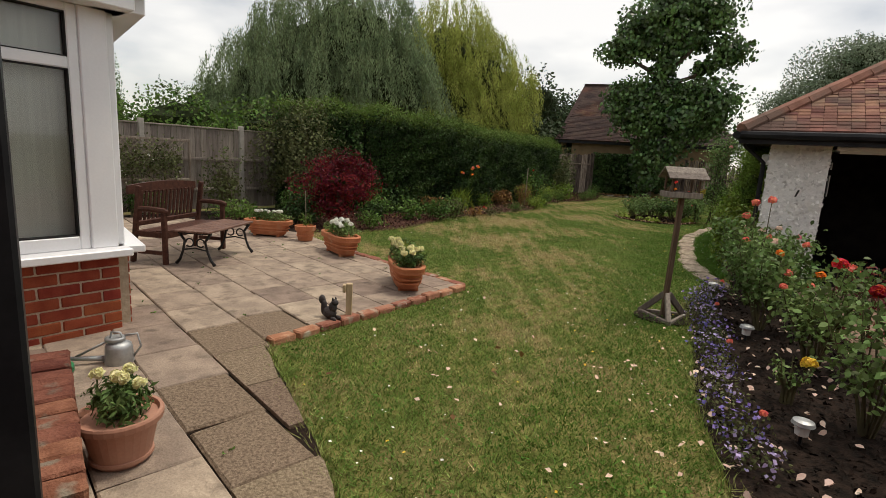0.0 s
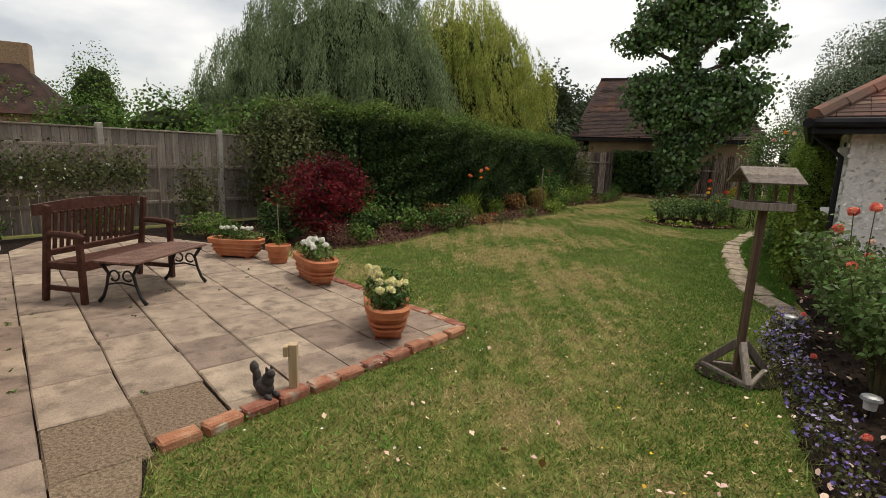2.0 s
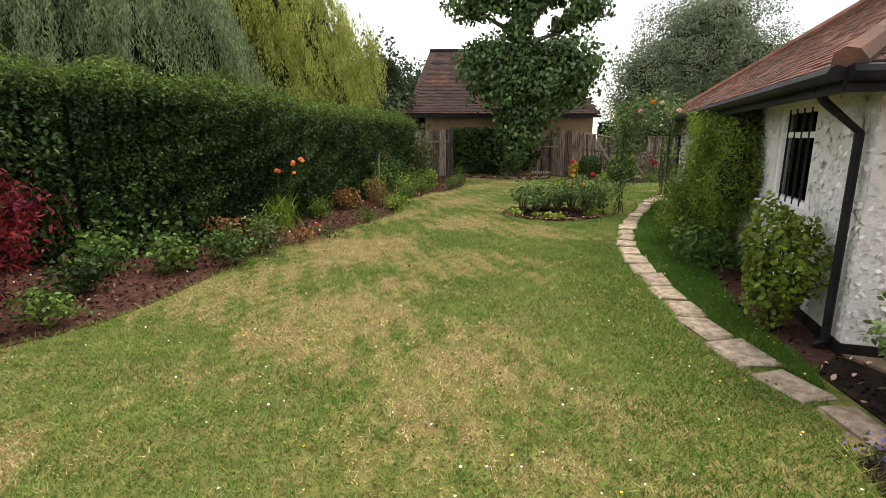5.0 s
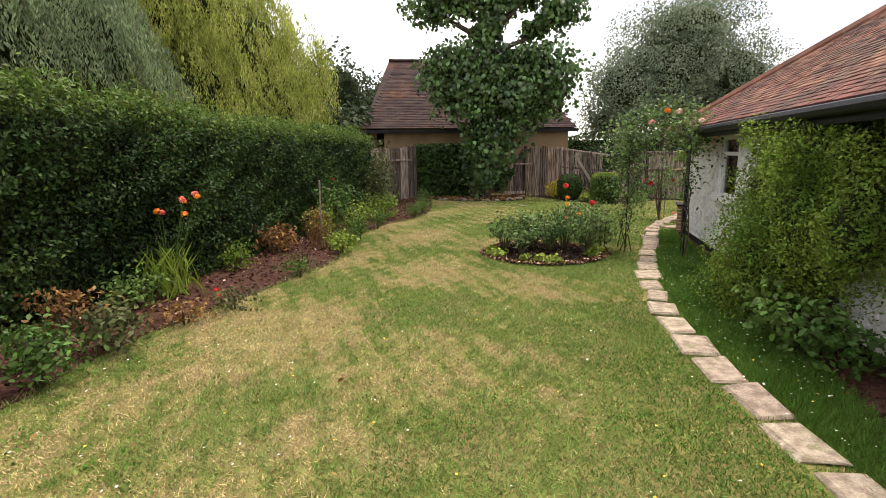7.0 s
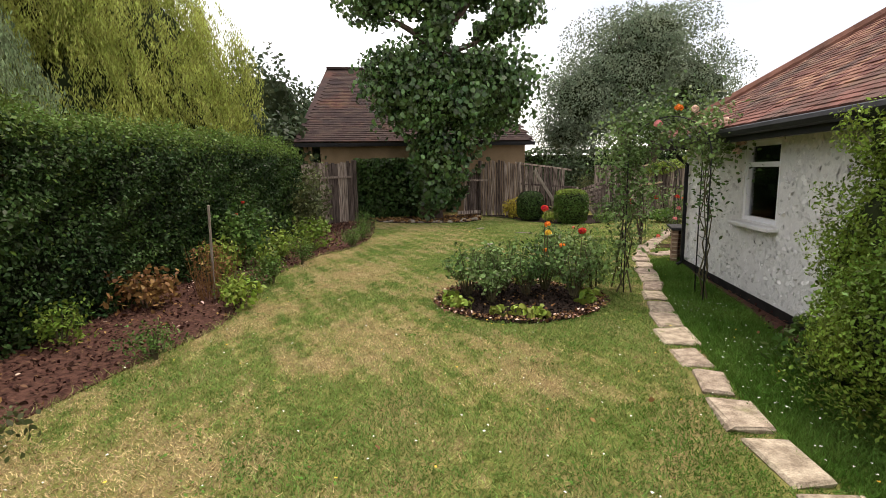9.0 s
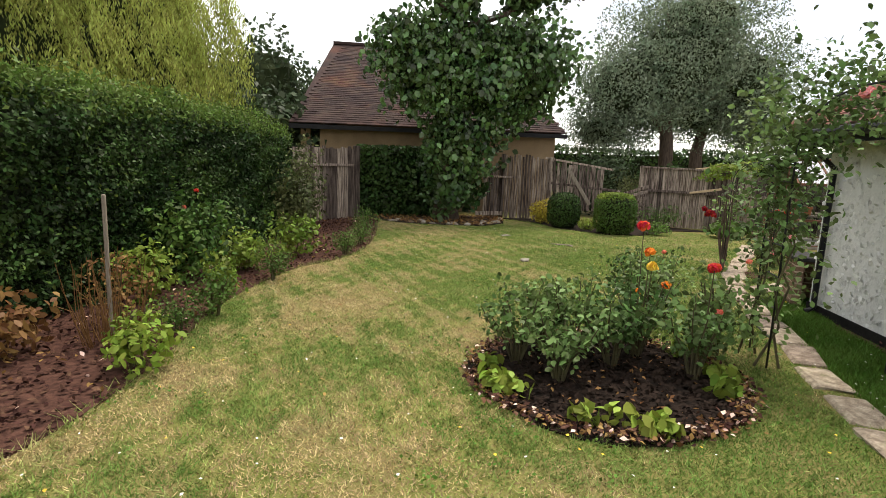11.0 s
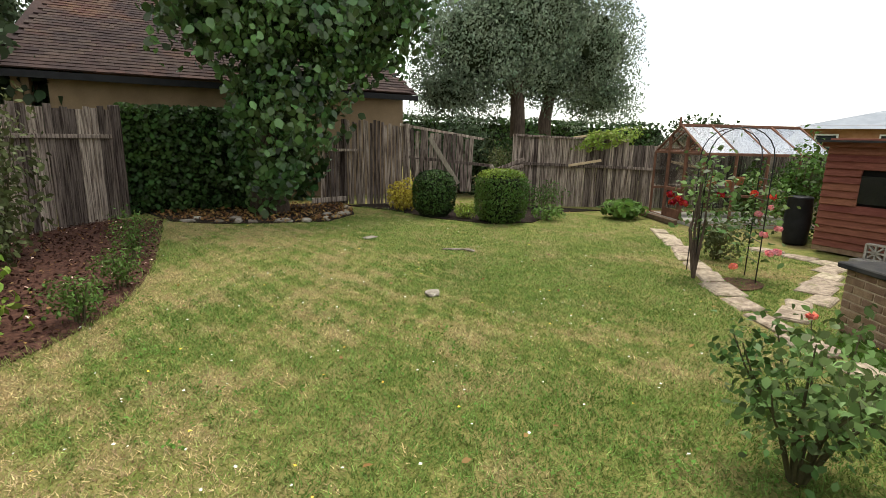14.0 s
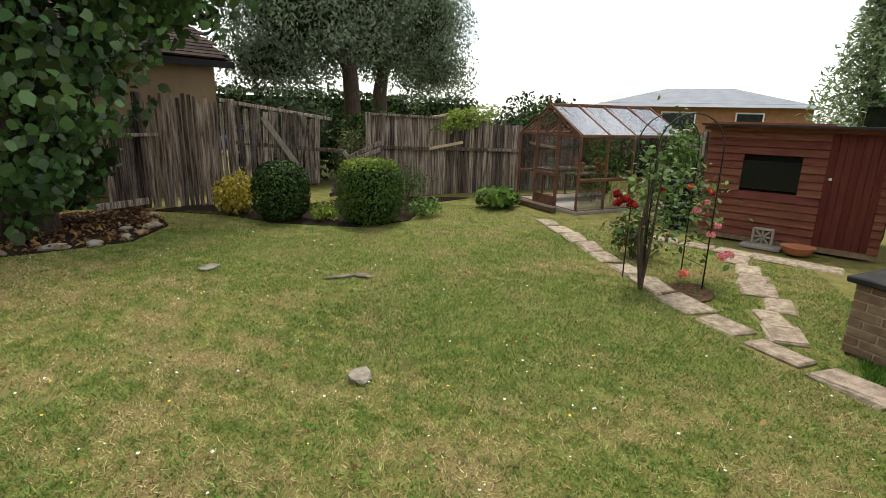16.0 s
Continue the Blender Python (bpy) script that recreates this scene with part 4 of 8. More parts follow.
# ivy-clad pollard with large leaves beside the gate
tree("pollard_tree", (3.5, 23.35, 0), "tall pollarded tree with large glossy dark leaves down to the ground",
     [(0.0, 0, -0.1, 0.45), (0.0, 0, 0.6, 0.34), (0.05, 0.1, 2.5, 0.3), (0.2, 0.1, 5.0, 0.27), (0.35, 0.1, 7.0, 0.2), (0.5, 0, 9.4, 0.05)],
     [((0.2, -0.1, 1.0), (0.95, 0.9, 0.9)), ((0.2, 0, 2.2), (1.05, 0.95, 1.15)), ((-0.5, 0, 4.0), (1.35, 1.1, 1.1)), ((1.1, -0.2, 3.7), (1.7, 1.2, 1.15)), ((2.5, 0, 4.2), (1.35, 1.1, 1.05)), ((0.5, 0.2, 4.9), (1.7, 1.2, 0.85)), ((-1.2, 0, 4.7), (1.0, 0.9, 0.8)), ((2.3, 0.1, 5.0), (1.3, 1.0, 0.8)),
      ((-1.7, 0, 7.1), (0.95, 0.85, 0.75)), ((-0.9, 0.1, 8.0), (1.1, 1.0, 0.9)), ((0.1, 0, 8.8), (1.15, 1.0, 1.0)), ((1.2, 0.2, 8.9), (1.1, 1.0, 1.0)), ((2.2, 0, 8.6), (1.0, 0.9, 0.85)), ((3.0, 0, 7.0), (0.9, 0.8, 0.75)), ((0.7, -0.1, 7.5), (0.85, 0.8, 0.75)), ((2.0, 0, 6.3), (0.6, 0.6, 0.45)), ((0.3, -0.1, 6.3), (0.75, 0.7, 0.8)), ((-0.6, 0, 7.2), (0.7, 0.7, 0.6)), ((1.5, 0, 7.6), (0.7, 0.7, 0.6))],
     0.17, 38000, m_poplar, limbs=[[(0.25, 0, 5.6, 0.14), (-0.5, 0, 6.2, 0.1), (-1.7, 0, 6.8, 0.05)], [(0.3, 0, 6.0, 0.14), (1.2, 0, 6.9, 0.1), (2.2, 0, 8.3, 0.04)], [(0.28, 0, 5.4, 0.12), (1.6, 0, 5.9, 0.08), (2.9, 0, 6.8, 0.04)]], aspect=0.78, droop=0.8, shell=0.42, rough=0.34, inner=0.6, full=True)

def willow(name, at, label, height, mounds, leaf, material, seed):
    """A weeping tree: mounds of crown, each a dome from which strands of narrow leaves hang."""
    t = thing(name, at, label, "willow tree")
    bm = bmesh.new()
    tube(bm, [(0, 0, -0.1), (0.1, 0, 1.5), (0.0, 0.1, height * 0.45), (0.2, 0, height * 0.75)], [0.5, 0.42, 0.3, 0.12], 9)
    part("trunk", bm, m_bark, t, smooth=True)
    r = np.random.default_rng(seed)
    P, O = [], []
    for i, (c, rad, n) in enumerate(mounds):
        n = int(n * 1.5)
        bm = bmesh.new()
        tube(bm, [(0, 0, height * 0.35), (c[0] * 0.6, c[1] * 0.6, max(c[2] * 0.8, height * 0.4)), (c[0], c[1], c[2] + rad[2] * 0.6)], [0.16, 0.1, 0.03], 6)
        part("limb", bm, m_bark, t, smooth=True)
        # Added dark blob under the strands, standing in for the crown's inner shade.
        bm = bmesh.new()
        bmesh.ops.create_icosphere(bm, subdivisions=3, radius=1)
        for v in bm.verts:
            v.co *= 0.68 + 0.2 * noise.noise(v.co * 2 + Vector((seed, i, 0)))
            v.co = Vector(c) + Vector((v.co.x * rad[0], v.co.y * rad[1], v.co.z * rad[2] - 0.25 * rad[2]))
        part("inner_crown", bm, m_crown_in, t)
        d = unit(r.normal(0, 1, (n, 3)))
        d[:, 2] = np.abs(d[:, 2]) * 1.0 - 0.35
        d = unit(d)
        d = unit(d[r.integers(0, n // 4, n)] + r.normal(0, 0.10, (n, 3)))
        f = lumpy(d, seed + i, 0.13, 2.4) * r.uniform(0.80, 1.06, n)
        s0 = np.array(c) + d * f[:, None] * np.array(rad)
        L = r.uniform(0.22, 0.62, n) * rad[2]
        per = 44
        q = np.linspace(0, 1, per)[None, :] + r.uniform(-0.03, 0.03, (n, per))
        out = d.copy()
        out[:, 2] = 0
        bow = (0.95 * np.sqrt(np.clip(q, 0, 1)))[:, :, None] * out[:, None, :] * L[:, None, None] * 0.5
        wind = np.array([0.12, -0.02, 0]) * (q ** 2)[:, :, None] * L[:, None, None]
        pt = s0[:, None, :] + bow + wind
        pt[:, :, 2] -= q * L[:, None]
        pt = pt.reshape(-1, 3) + r.normal(0, 0.055, (n * per, 3))
        pt[:, 2] = np.maximum(pt[:, 2], 0.4)
        P.append(pt)
        O.append(np.repeat(d * np.array([1, 1, 0.4]) + np.array([0, 0, 0.25]), per, 0))
    part("crown", leaves("willow_leaf", np.concatenate(P), np.concatenate(O), leaf, material, aspect=0.24, droop=1.9, spread=0.6, full=False), material, t)
    return t


willow("willow_tree", (-11.8, 18.5, 0), "large grey-green weeping willow behind the hedge", 9.2,
       [((-0.6, 0, 5.9), (2.9, 2.6, 2.7), 620), ((1.6, -0.3, 6.5), (2.7, 2.5, 2.6), 560), ((-2.6, -0.5, 4.2), (2.2, 2.2, 2.3), 420), ((3.3, -0.6, 4.6), (2.2, 2.0, 2.6), 420), ((0.3, -1.4, 3.9), (3.2, 2.0, 2.2), 520), ((-4.0, -0.6, 2.8), (1.5, 1.6, 1.6), 220)], 0.135, m_willow_dark, 5)
willow("willow_tree", (-6.6, 24.0, 0), "golden-green weeping willow behind the hedge", 9.6,
       [((-0.6, 0, 7.0), (2.4, 2.2, 2.8), 560), ((1.2, -0.2, 5.9), (2.0, 2.0, 2.6), 480), ((2.3, -0.4, 4.3), (1.6, 1.6, 2.4), 360), ((-2.2, -0.4, 5.2), (2.0, 2.0, 2.8), 440), ((0.2, -1.2, 4.0), (2.4, 1.8, 2.6), 460)], 0.13, m_willow_gold, 9)

tree("silver_tree", (13.6, 26.8, 0), "broad silvery-leaved tree with two dark trunks", [(-0.4, 0, 0, 0.32), (-0.5, 0, 2.5, 0.26), (-0.8, 0, 5, 0.16), (-1, 0, 7.5, 0.04)],
     [((-0.3, 0, 5.6), (3.4, 2.6, 2.6)), ((-2.6, 0, 4.6), (2.0, 1.8, 1.9)), ((2.8, 0, 5.0), (2.6, 2.0, 2.4)), ((0.4, 0, 7.3), (2.4, 2.0, 1.6)), ((0.8, 0.4, 3.9), (3.3, 1.8, 1.0)), ((-3.0, 0.5, 3.1), (1.5, 1.4, 0.9)), ((3.9, 0.2, 3.3), (1.2, 1.2, 0.8))],
     0.125, 105000, m_silver, limbs=[[(1.2, 0.3, 0, 0.3), (1.1, 0.3, 2.4, 0.24), (1.6, 0.3, 4.6, 0.15), (2.0, 0.2, 6.5, 0.04)], [(-0.6, 0, 3, 0.14), (-2.2, 0, 4.6, 0.05)], [(1.3, 0.2, 3.4, 0.13), (3.2, 0, 5.2, 0.04)]], aspect=0.45, droop=0.6, rough=0.27, shell=0.42, inner=0.62)

# darker trees further off
FAR = [(-29.0, 22.4, 6.9, 1.9), (-3.2, 37, 8.2, 2.6), (-5.4, 39, 7.8, 2.4), (-0.9, 44, 7.6, 1.9), (0.8, 46, 7.2, 1.6), (-16, 30, 6.8, 3.0), (-22, 24, 5.4, 2.6), (-26, 16, 4.6, 2.2), (-20, 14, 3.6, 1.6), (-3.6, 29, 4.4, 2.4), (-1.6, 27.5, 3.7, 1.9), (-5.0, 22.5, 3.4, 1.9), (-15, 13, 3.4, 2.0), (-10.5, 12.5, 3.2, 1.8)]
for i, (x, y, h, r) in enumerate(FAR):
    far = y > 26
    tree("background_tree", (x, y, 0), "dark rounded tree beyond the garden" if far else "rough green shrub tree behind the hedge", [(0, 0, 0, 0.2), (0, 0.05, h * 0.4, 0.14), (0.1, 0, h * 0.8, 0.04)],
         [((0, 0, h * 0.62), (r, r * 0.9, h * 0.38)), ((-r * 0.4, 0, h * 0.42), (r * 0.8, r * 0.8, h * 0.3)), ((r * 0.45, 0, h * 0.45), (r * 0.75, r * 0.8, h * 0.32))], 0.26 if far else 0.13, 5200 if far else 7000, m_far_leaf if far else m_shrub, seed=20 + i, rough=0.16)
# conifer behind the shed
t = thing("spruce_tree", (22.2, 13.7, 0), "feathery dark spruce tree beyond the shed", "tree")
bm = bmesh.new()
tube(bm, [(0, 0, 0), (0, 0, 6.5)], [0.2, 0.03], 8)
part("trunk", bm, m_bark, t)
P, N = [], []
for k in range(34):
    z = 0.8 + 5.6 * k / 34
    rr = 2.3 * (1 - z / 7.2)
    for j in range(9):
        a = j * 0.7 + k * 1.9
        f = rng.uniform(0.1, 1, 26)
        P.append(np.stack([np.cos(a) * rr * f, np.sin(a) * rr * f, z - 0.35 * f * f + 0.1 + 0 * f], 1) + rng.normal(0, 0.09, (26, 3)))
        N.append(np.tile([math.cos(a) * 0.3, math.sin(a) * 0.3, 1.0], (26, 1)))
part("crown", leaves("spray", np.concatenate(P), np.concatenate(N), 0.22, m_willow_dark, aspect=0.3, droop=0.4), m_willow_dark, t)

far_line = [Vector((14 + 1.0 * k, 42 - 0.25 * k, 0)) for k in range(22)]
far_hedge = thing("far_hedge", (0, 0, 0), "long level dark hedge in the distance", "hedge")
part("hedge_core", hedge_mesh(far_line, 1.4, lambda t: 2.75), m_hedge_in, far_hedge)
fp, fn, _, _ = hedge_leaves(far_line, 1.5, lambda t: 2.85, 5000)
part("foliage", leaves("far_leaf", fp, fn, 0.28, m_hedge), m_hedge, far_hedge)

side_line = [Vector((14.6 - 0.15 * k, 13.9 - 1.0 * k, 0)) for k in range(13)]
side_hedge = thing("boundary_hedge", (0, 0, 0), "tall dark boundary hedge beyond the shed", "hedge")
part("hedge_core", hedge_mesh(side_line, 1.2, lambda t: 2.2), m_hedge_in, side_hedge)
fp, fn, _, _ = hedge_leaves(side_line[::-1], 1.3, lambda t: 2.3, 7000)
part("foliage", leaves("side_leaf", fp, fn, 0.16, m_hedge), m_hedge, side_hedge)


def plank_run(parent, a, b, z0, h_a, h_b, material, width=0.11, lean=0.0, ragged=0.0, gap=0.006, name="board", tilt=0.0, depth=0.018):
    a, b = Vector((*a, 0)), Vector((*b, 0))
    d = (b - a).normalized()
    L = (b - a).length
    ang = math.degrees(math.atan2(d.y, d.x))
    n = max(1, int(L / width))
    shapes = [brick_mesh((width - gap, depth, 1.0), 0.003, material, s) for s in range(3)]
    ms = []
    for k in range(n):
        f = (k + 0.5) / n
        h = h_a + (h_b - h_a) * f + random.uniform(-ragged, ragged)
        p = a + d * (L * f)
        ms.append(pose(p.x, p.y, z0, lean, 0, ang) @ pose(0, random.uniform(0, 0.008), (h - z0) / 2, 0, random.uniform(-1, 1) * tilt, 0) @ Matrix.Diagonal((1, 1, h - z0, 1)))
    pieces(name, parent, shapes, ms)


def rail(parent, a, b, material, sec=(0.05, 0.07), name="rail"):
    a, b = Vector(a), Vector(b)
    d = b - a
    bm = bmesh.new()
    box(bm, (0, 0, 0), (d.length, sec[0], sec[1]), bevel=0.006)
    ob = part(name, bm, material, parent)
    ob.matrix_basis = Matrix.Translation((a + b) / 2) @ d.to_track_quat("X", "Z").to_matrix().to_4x4()
    return ob


# left fence with concrete posts
fence = thing("panel_fence", (0, 0, 0), "weathered grey vertical board fence with concrete posts", "fence")
fa, fd = Vector((-9.42, 2.5, 0)), Vector((0.411, 0.911, 0))
posts = [fa + fd * s for s in (-4.3, 0.0, 2.13, 4.27, 6.4)]
for a, b in zip(posts, posts[1:]):
    plank_run(fence, (a + fd * 0.06).xy, (b - fd * 0.06).xy, 0.06, 1.80, 1.80, m_fence, 0.125)
    for z in (0.5, 1.15):
        rail(fence, (a + fd * 0.06 + Vector((0.045, -0.02, z))), (b - fd * 0.06 + Vector((0.045, -0.02, z))), m_fence, (0.05, 0.06))
    rail(fence, (a + fd * 0.06 + Vector((0, 0, 1.82))), (b - fd * 0.06 + Vector((0, 0, 1.82))), m_fence, (0.07, 0.03), "cap_rail")
for p in posts[1:]:
    part("post", boxes((p + Vector((0, 0, 0.95)), (0.10, 0.10, 1.92), 66), bevel=0.012), m_concrete, fence, "square concrete post")

# gate fence at the hedge's end
gate = thing("wooden_gate_panel", (0, 0, 0), "old upright board panel with a stout post at the hedge's end", "fence")
plank_run(gate, (-0.75, 22.0), (0.85, 23.7), -0.06, 1.95, 2.0, m_fence_old, 0.14, ragged=0.04)
rail(gate, (-0.72, 21.95, 1.5), (0.82, 23.62, 1.5), m_fence_old)
part("post", boxes(((0.9, 23.74, 1.02), (0.15, 0.15, 2.08), 45), bevel=0.015), m_fence_old, gate)

old = thing("broken_fence", (0, 0, 0), "old split board fence leaning and partly collapsed", "fence")
plank_run(old, (4.85, 24.05), (5.5, 24.2), -0.06, 1.55, 1.6, m_fence_old, 0.12, ragged=0.05)
rail(old, (4.6, 23.95, 1.28), (6.0, 24.05, 1.28), m_fence_old, (0.04, 0.06))
rail(old, (4.6, 23.95, 0.12), (5.5, 24.1, 0.12), m_fence_old, (0.04, 0.12), "gravel_board")
plank_run(old, (5.5, 24.2), (6.75, 23.35), -0.06, 1.98, 1.88, m_fence_old, 0.085, ragged=0.06, gap=0.016, tilt=1.3)
plank_run(old, (6.75, 23.35), (8.1, 22.5), 0.35, 1.82, 1.62, m_fence_old, 0.10, ragged=0.04, lean=5, gap=0.01, tilt=3)
rail(old, (6.6, 23.4, 1.90), (8.3, 22.35, 1.60), m_fence_old, (0.05, 0.06), "cap_rail")
rail(old, (6.7, 23.32, 1.16), (8.5, 22.2, 0.98), m_fence_old)
rail(old, (7.15, 22.95, 1.62), (7.7, 22.5, 0.55), m_oak, (0.03, 0.10), "loose_board")
rail(old, (8.35, 22.1, 1.0), (8.75, 21.5, 0.05), m_oak, (0.03, 0.08), "loose_board")
for k in range(9):
    rail(old, (8.05 + 0.03 * k, 22.2 - 0.03 * k, 0.15 + 0.09 * k), (9.2, 22.05 - 0.02 * k, 0.25 + 0.11 * k + random.uniform(-0.05, 0.05)), m_fence_old, (0.02, 0.085), "fallen_board")
plank_run(old, (9.15, 22.25), (11.6, 20.85), -0.06, 1.70, 1.62, m_fence_old, 0.10, ragged=0.03)
plank_run(old, (11.6, 20.85), (14.2, 19.6), -0.06, 1.55, 1.5, m_fence_old, 0.10, ragged=0.03)
plank_run(old, (14.2, 19.6), (14.75, 14.2), 0.0, 1.5, 1.45, m_fence_old, 0.12, ragged=0.03)
rail(old, (9.1, 22.2, 1.72), (11.6, 20.8, 1.64), m_fence_old, (0.06, 0.05), "cap_rail")
rail(old, (9.1, 22.18, 1.05), (11.6, 20.78, 0.98), m_fence_old)
rail(old, (11.6, 20.78, 0.98), (14.0, 19.6, 0.9), m_fence_old)
rail(old, (10.2, 21.4, 1.02), (10.9, 21.0, 1.16), m_new_wood, (0.03, 0.06), "loose_batten")
rail(old, (10.35, 21.5, 1.68), (11.0, 21.15, 1.80), m_new_wood, (0.03, 0.05), "loose_batten")
for p, h in (((5.5, 24.15), 2.0), ((6.75, 23.3), 1.92), ((9.15, 22.2), 1.75), ((11.6, 20.85), 1.68)):
    part("post", boxes(((*p, h / 2), (0.10, 0.10, h), 30), bevel=0.01), m_fence_old, old)

# neighbour's house behind the big tree
nb = thing("neighbour_house", (0, 0, 0), "low tan house with a steep dark tiled roof", "house", kind="structure")
EZ, RZ = 2.78, 6.6
el, er, rl, rr = Vector((-1.15, 25.9, EZ)), Vector((8.15, 25.3, EZ)), Vector((0.25, 32.3, RZ)), Vector((6.6, 32.0, RZ))
part("wall", boxes(((3.85, 26.1, 1.36), (8.1, 0.3, 2.72), -4)), m_tan, nb)
part("wall", boxes(((8.0, 29.7, 1.36), (0.3, 7.5, 2.72), -4), ((-0.4, 30, 1.36), (0.3, 7.5, 2.72), -4)), m_tan, nb)
bm = bmesh.new()
vs = [bm.verts.new(p) for p in (el, er, rr, rl, Vector((-1.15, 38, EZ)), Vector((7.8, 38, EZ)))]
for f in ((0, 1, 2, 3), (0, 3, 4), (1, 5, 2), (3, 2, 5, 4)):
    bm.faces.new([vs[k] for k in f])
part("roof", bm, m_tile_dark, nb)
al = (er - el).normalized()
upn = ((rl + rr) / 2 - (el + er) / 2)
upn = (upn - al * upn.dot(al)).normalized()
run = ((rl + rr) / 2 - (el + er) / 2).length
wl_ = (er - el).length
tile_slope(nb, el, al, upn, lambda d: (d / run * 1.4 + 0.0, wl_ - d / run * 1.0), run, 0.26, 0.16, m_tile_dark, 60, thick=0.03)
part("fascia", boxes((((el + er) / 2 - Vector((0, 0, 0.10))), (wl_, 0.05, 0.14), math.degrees(math.atan2(al.y, al.x)))), m_black, nb)
rail(nb, rl + Vector((0, 0, 0.05)), rr + Vector((0, 0, 0.05)), m_tile_dark, (0.22, 0.12), "ridge_tiles")
ivy = thing("ivy_screen", (0, 0, 0), "dark ivy thicket between gate and tree", "ivy")
iv = np.stack([rng.uniform(0.95, 3.3, 7000), rng.uniform(24.0, 24.5, 7000), rng.uniform(0, 1, 7000) ** 0.8 * 2.1], 1)
part("foliage", leaves("ivy_leaf", iv, np.tile([0, -1, 0.4], (7000, 1)), 0.11, m_hedge, aspect=0.8), m_hedge, ivy)
# Added near-black slab in place of the shade behind the ivy leaves.
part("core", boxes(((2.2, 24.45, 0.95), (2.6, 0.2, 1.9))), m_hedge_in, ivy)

# bungalow with a grey hip roof beyond the shed
bg = thing("bungalow", (32.5, 20.4, 0), "orange brick bungalow with a pale grey hip roof", "house", kind="structure", rz=-78)
part("wall", boxes(((0, 0, 1.35), (9.4, 6, 2.5))), m_orange_brick, bg)
bm = bmesh.new()
vs = [bm.verts.new(p) for p in ((-5.2, -3.6, 2.42), (5.2, -3.6, 2.42), (5.2, 3.6, 2.42), (-5.2, 3.6, 2.42), (-1.6, 0, 3.45), (1.6, 0, 3.45))]
for f in ((0, 1, 5, 4), (1, 2, 5), (2, 3, 4, 5), (3, 0, 4), (3, 2, 1, 0)):
    bm.faces.new([vs[k] for k in f])
part("roof", bm, m_slate, bg)
for x, w in ((-3.6, 0.9), (-0.9, 1.6), (2.2, 1.2)):
    wi = part("window", boxes(((x, -3.03, 1.75), (w, 0.08, 0.9))), m_upvc, bg)
    part("pane", boxes(((x, -3.08, 1.75), (w - 0.14, 0.02, 0.76))), mat("dark_pane", (0.02, 0.025, 0.03), (0.03, 0.035, 0.04), rough=0.1, bump=0), wi)
# distant roof with a chimney past the left fence
dr = thing("distant_house", (-27.6, 15.4, 0), "distant brown-roofed house with a chimney", "house", kind="structure", rz=40)
part("wall", boxes(((0, 0, 1.4), (7, 5, 2.8))), m_brown_brick, dr)
bm = bmesh.new()
vs = [bm.verts.new(p) for p in ((-3.8, -2.8, 2.7), (3.8, -2.8, 2.7), (3.8, 2.8, 2.7), (-3.8, 2.8, 2.7), (-1.5, 0, 5.2), (1.5, 0, 5.2))]
for f in ((0, 1, 5, 4), (1, 2, 5), (2, 3, 4, 5), (3, 0, 4), (3, 2, 1, 0)):
    bm.faces.new([vs[k] for k in f])
part("roof", bm, m_tile_dark, dr)
part("chimney", boxes(((1.2, 0.2, 5.3), (1.5, 0.7, 1.5)), bevel=0.02), m_brown_brick, dr)

for i, (x, y, h, r) in enumerate(((15.6, 18.6, 1.6, 1.0), (16.4, 16.6, 1.45, 1.0), (15.8, 21.2, 2.3, 1.3), (9.6, 25.2, 2.1, 1.3), (11.6, 24.2, 2.0, 1.3), (17.5, 22.8, 2.3, 1.5))):
    tree("background_shrub", (x, y, 0), "rough dark shrub beyond the old fence", [(0, 0, 0, 0.08), (0.05, 0, h * 0.5, 0.05), (0, 0, h * 0.9, 0.02)],
         [((0, 0, h * 0.5), (r, r * 0.9, h * 0.5)), ((-r * 0.5, 0.2, h * 0.35), (r * 0.7, r * 0.7, h * 0.33))], 0.13, 5200, m_far_leaf if i % 2 else m_hedge, "shrub", seed=60 + i, rough=0.14)


# ---- start: porch post, low wall, pot and can ----
low_wall = thing("low_brick_wall", (0, 0, 0), "low weathered red brick wall beside the step", "wall", kind="structure")
# Old dark red brick, weathered, with the porch's shade darkened into its colour.
m_wall_brick = mat("shade_toned_weathered_brick", (0.15, 0.055, 0.036), (0.24, 0.10, 0.065), scale=12, rough=0.95, bump=0.8, fine=90, vary=0.4, piece=0.3, c3=(0.20, 0.17, 0.13), c3_scale=9, c3_at=(0.58, 0.72))
brick_wall(low_wall, (-3.0, -2.12), (-1.80, -3.08), 0.0, 0.27, m_wall_brick, m_soil, thick=0.22, length=0.25, height=0.09, limit=150)
cope = [brick_mesh((0.12, 0.27, 0.085), 0.012, m_wall_brick, s) for s in range(4)]
lw = Vector((1.2, -0.96, 0)).normalized()
pieces("coping_brick", low_wall, cope, [pose(-3.0 + lw.x * (0.07 + 0.13 * k), -2.12 + lw.y * (0.07 + 0.13 * k), 0.315 + random.uniform(-0.006, 0.006), 0, 0, -38.7 + random.uniform(-2, 2)) for k in range(11)])
bm = boxes(((-1.57, -3.33, 1.32), (0.16, 0.16, 2.64), -38), bevel=0.01)
solo("porch_post", bm, m_black, "black-painted porch post beside the low brick wall", "post", kind="structure")
part("door_leaf", boxes(((-1.32, -4.30, 1.0), (0.05, 0.9, 2.0), 55), bevel=0.006), m_black, door)


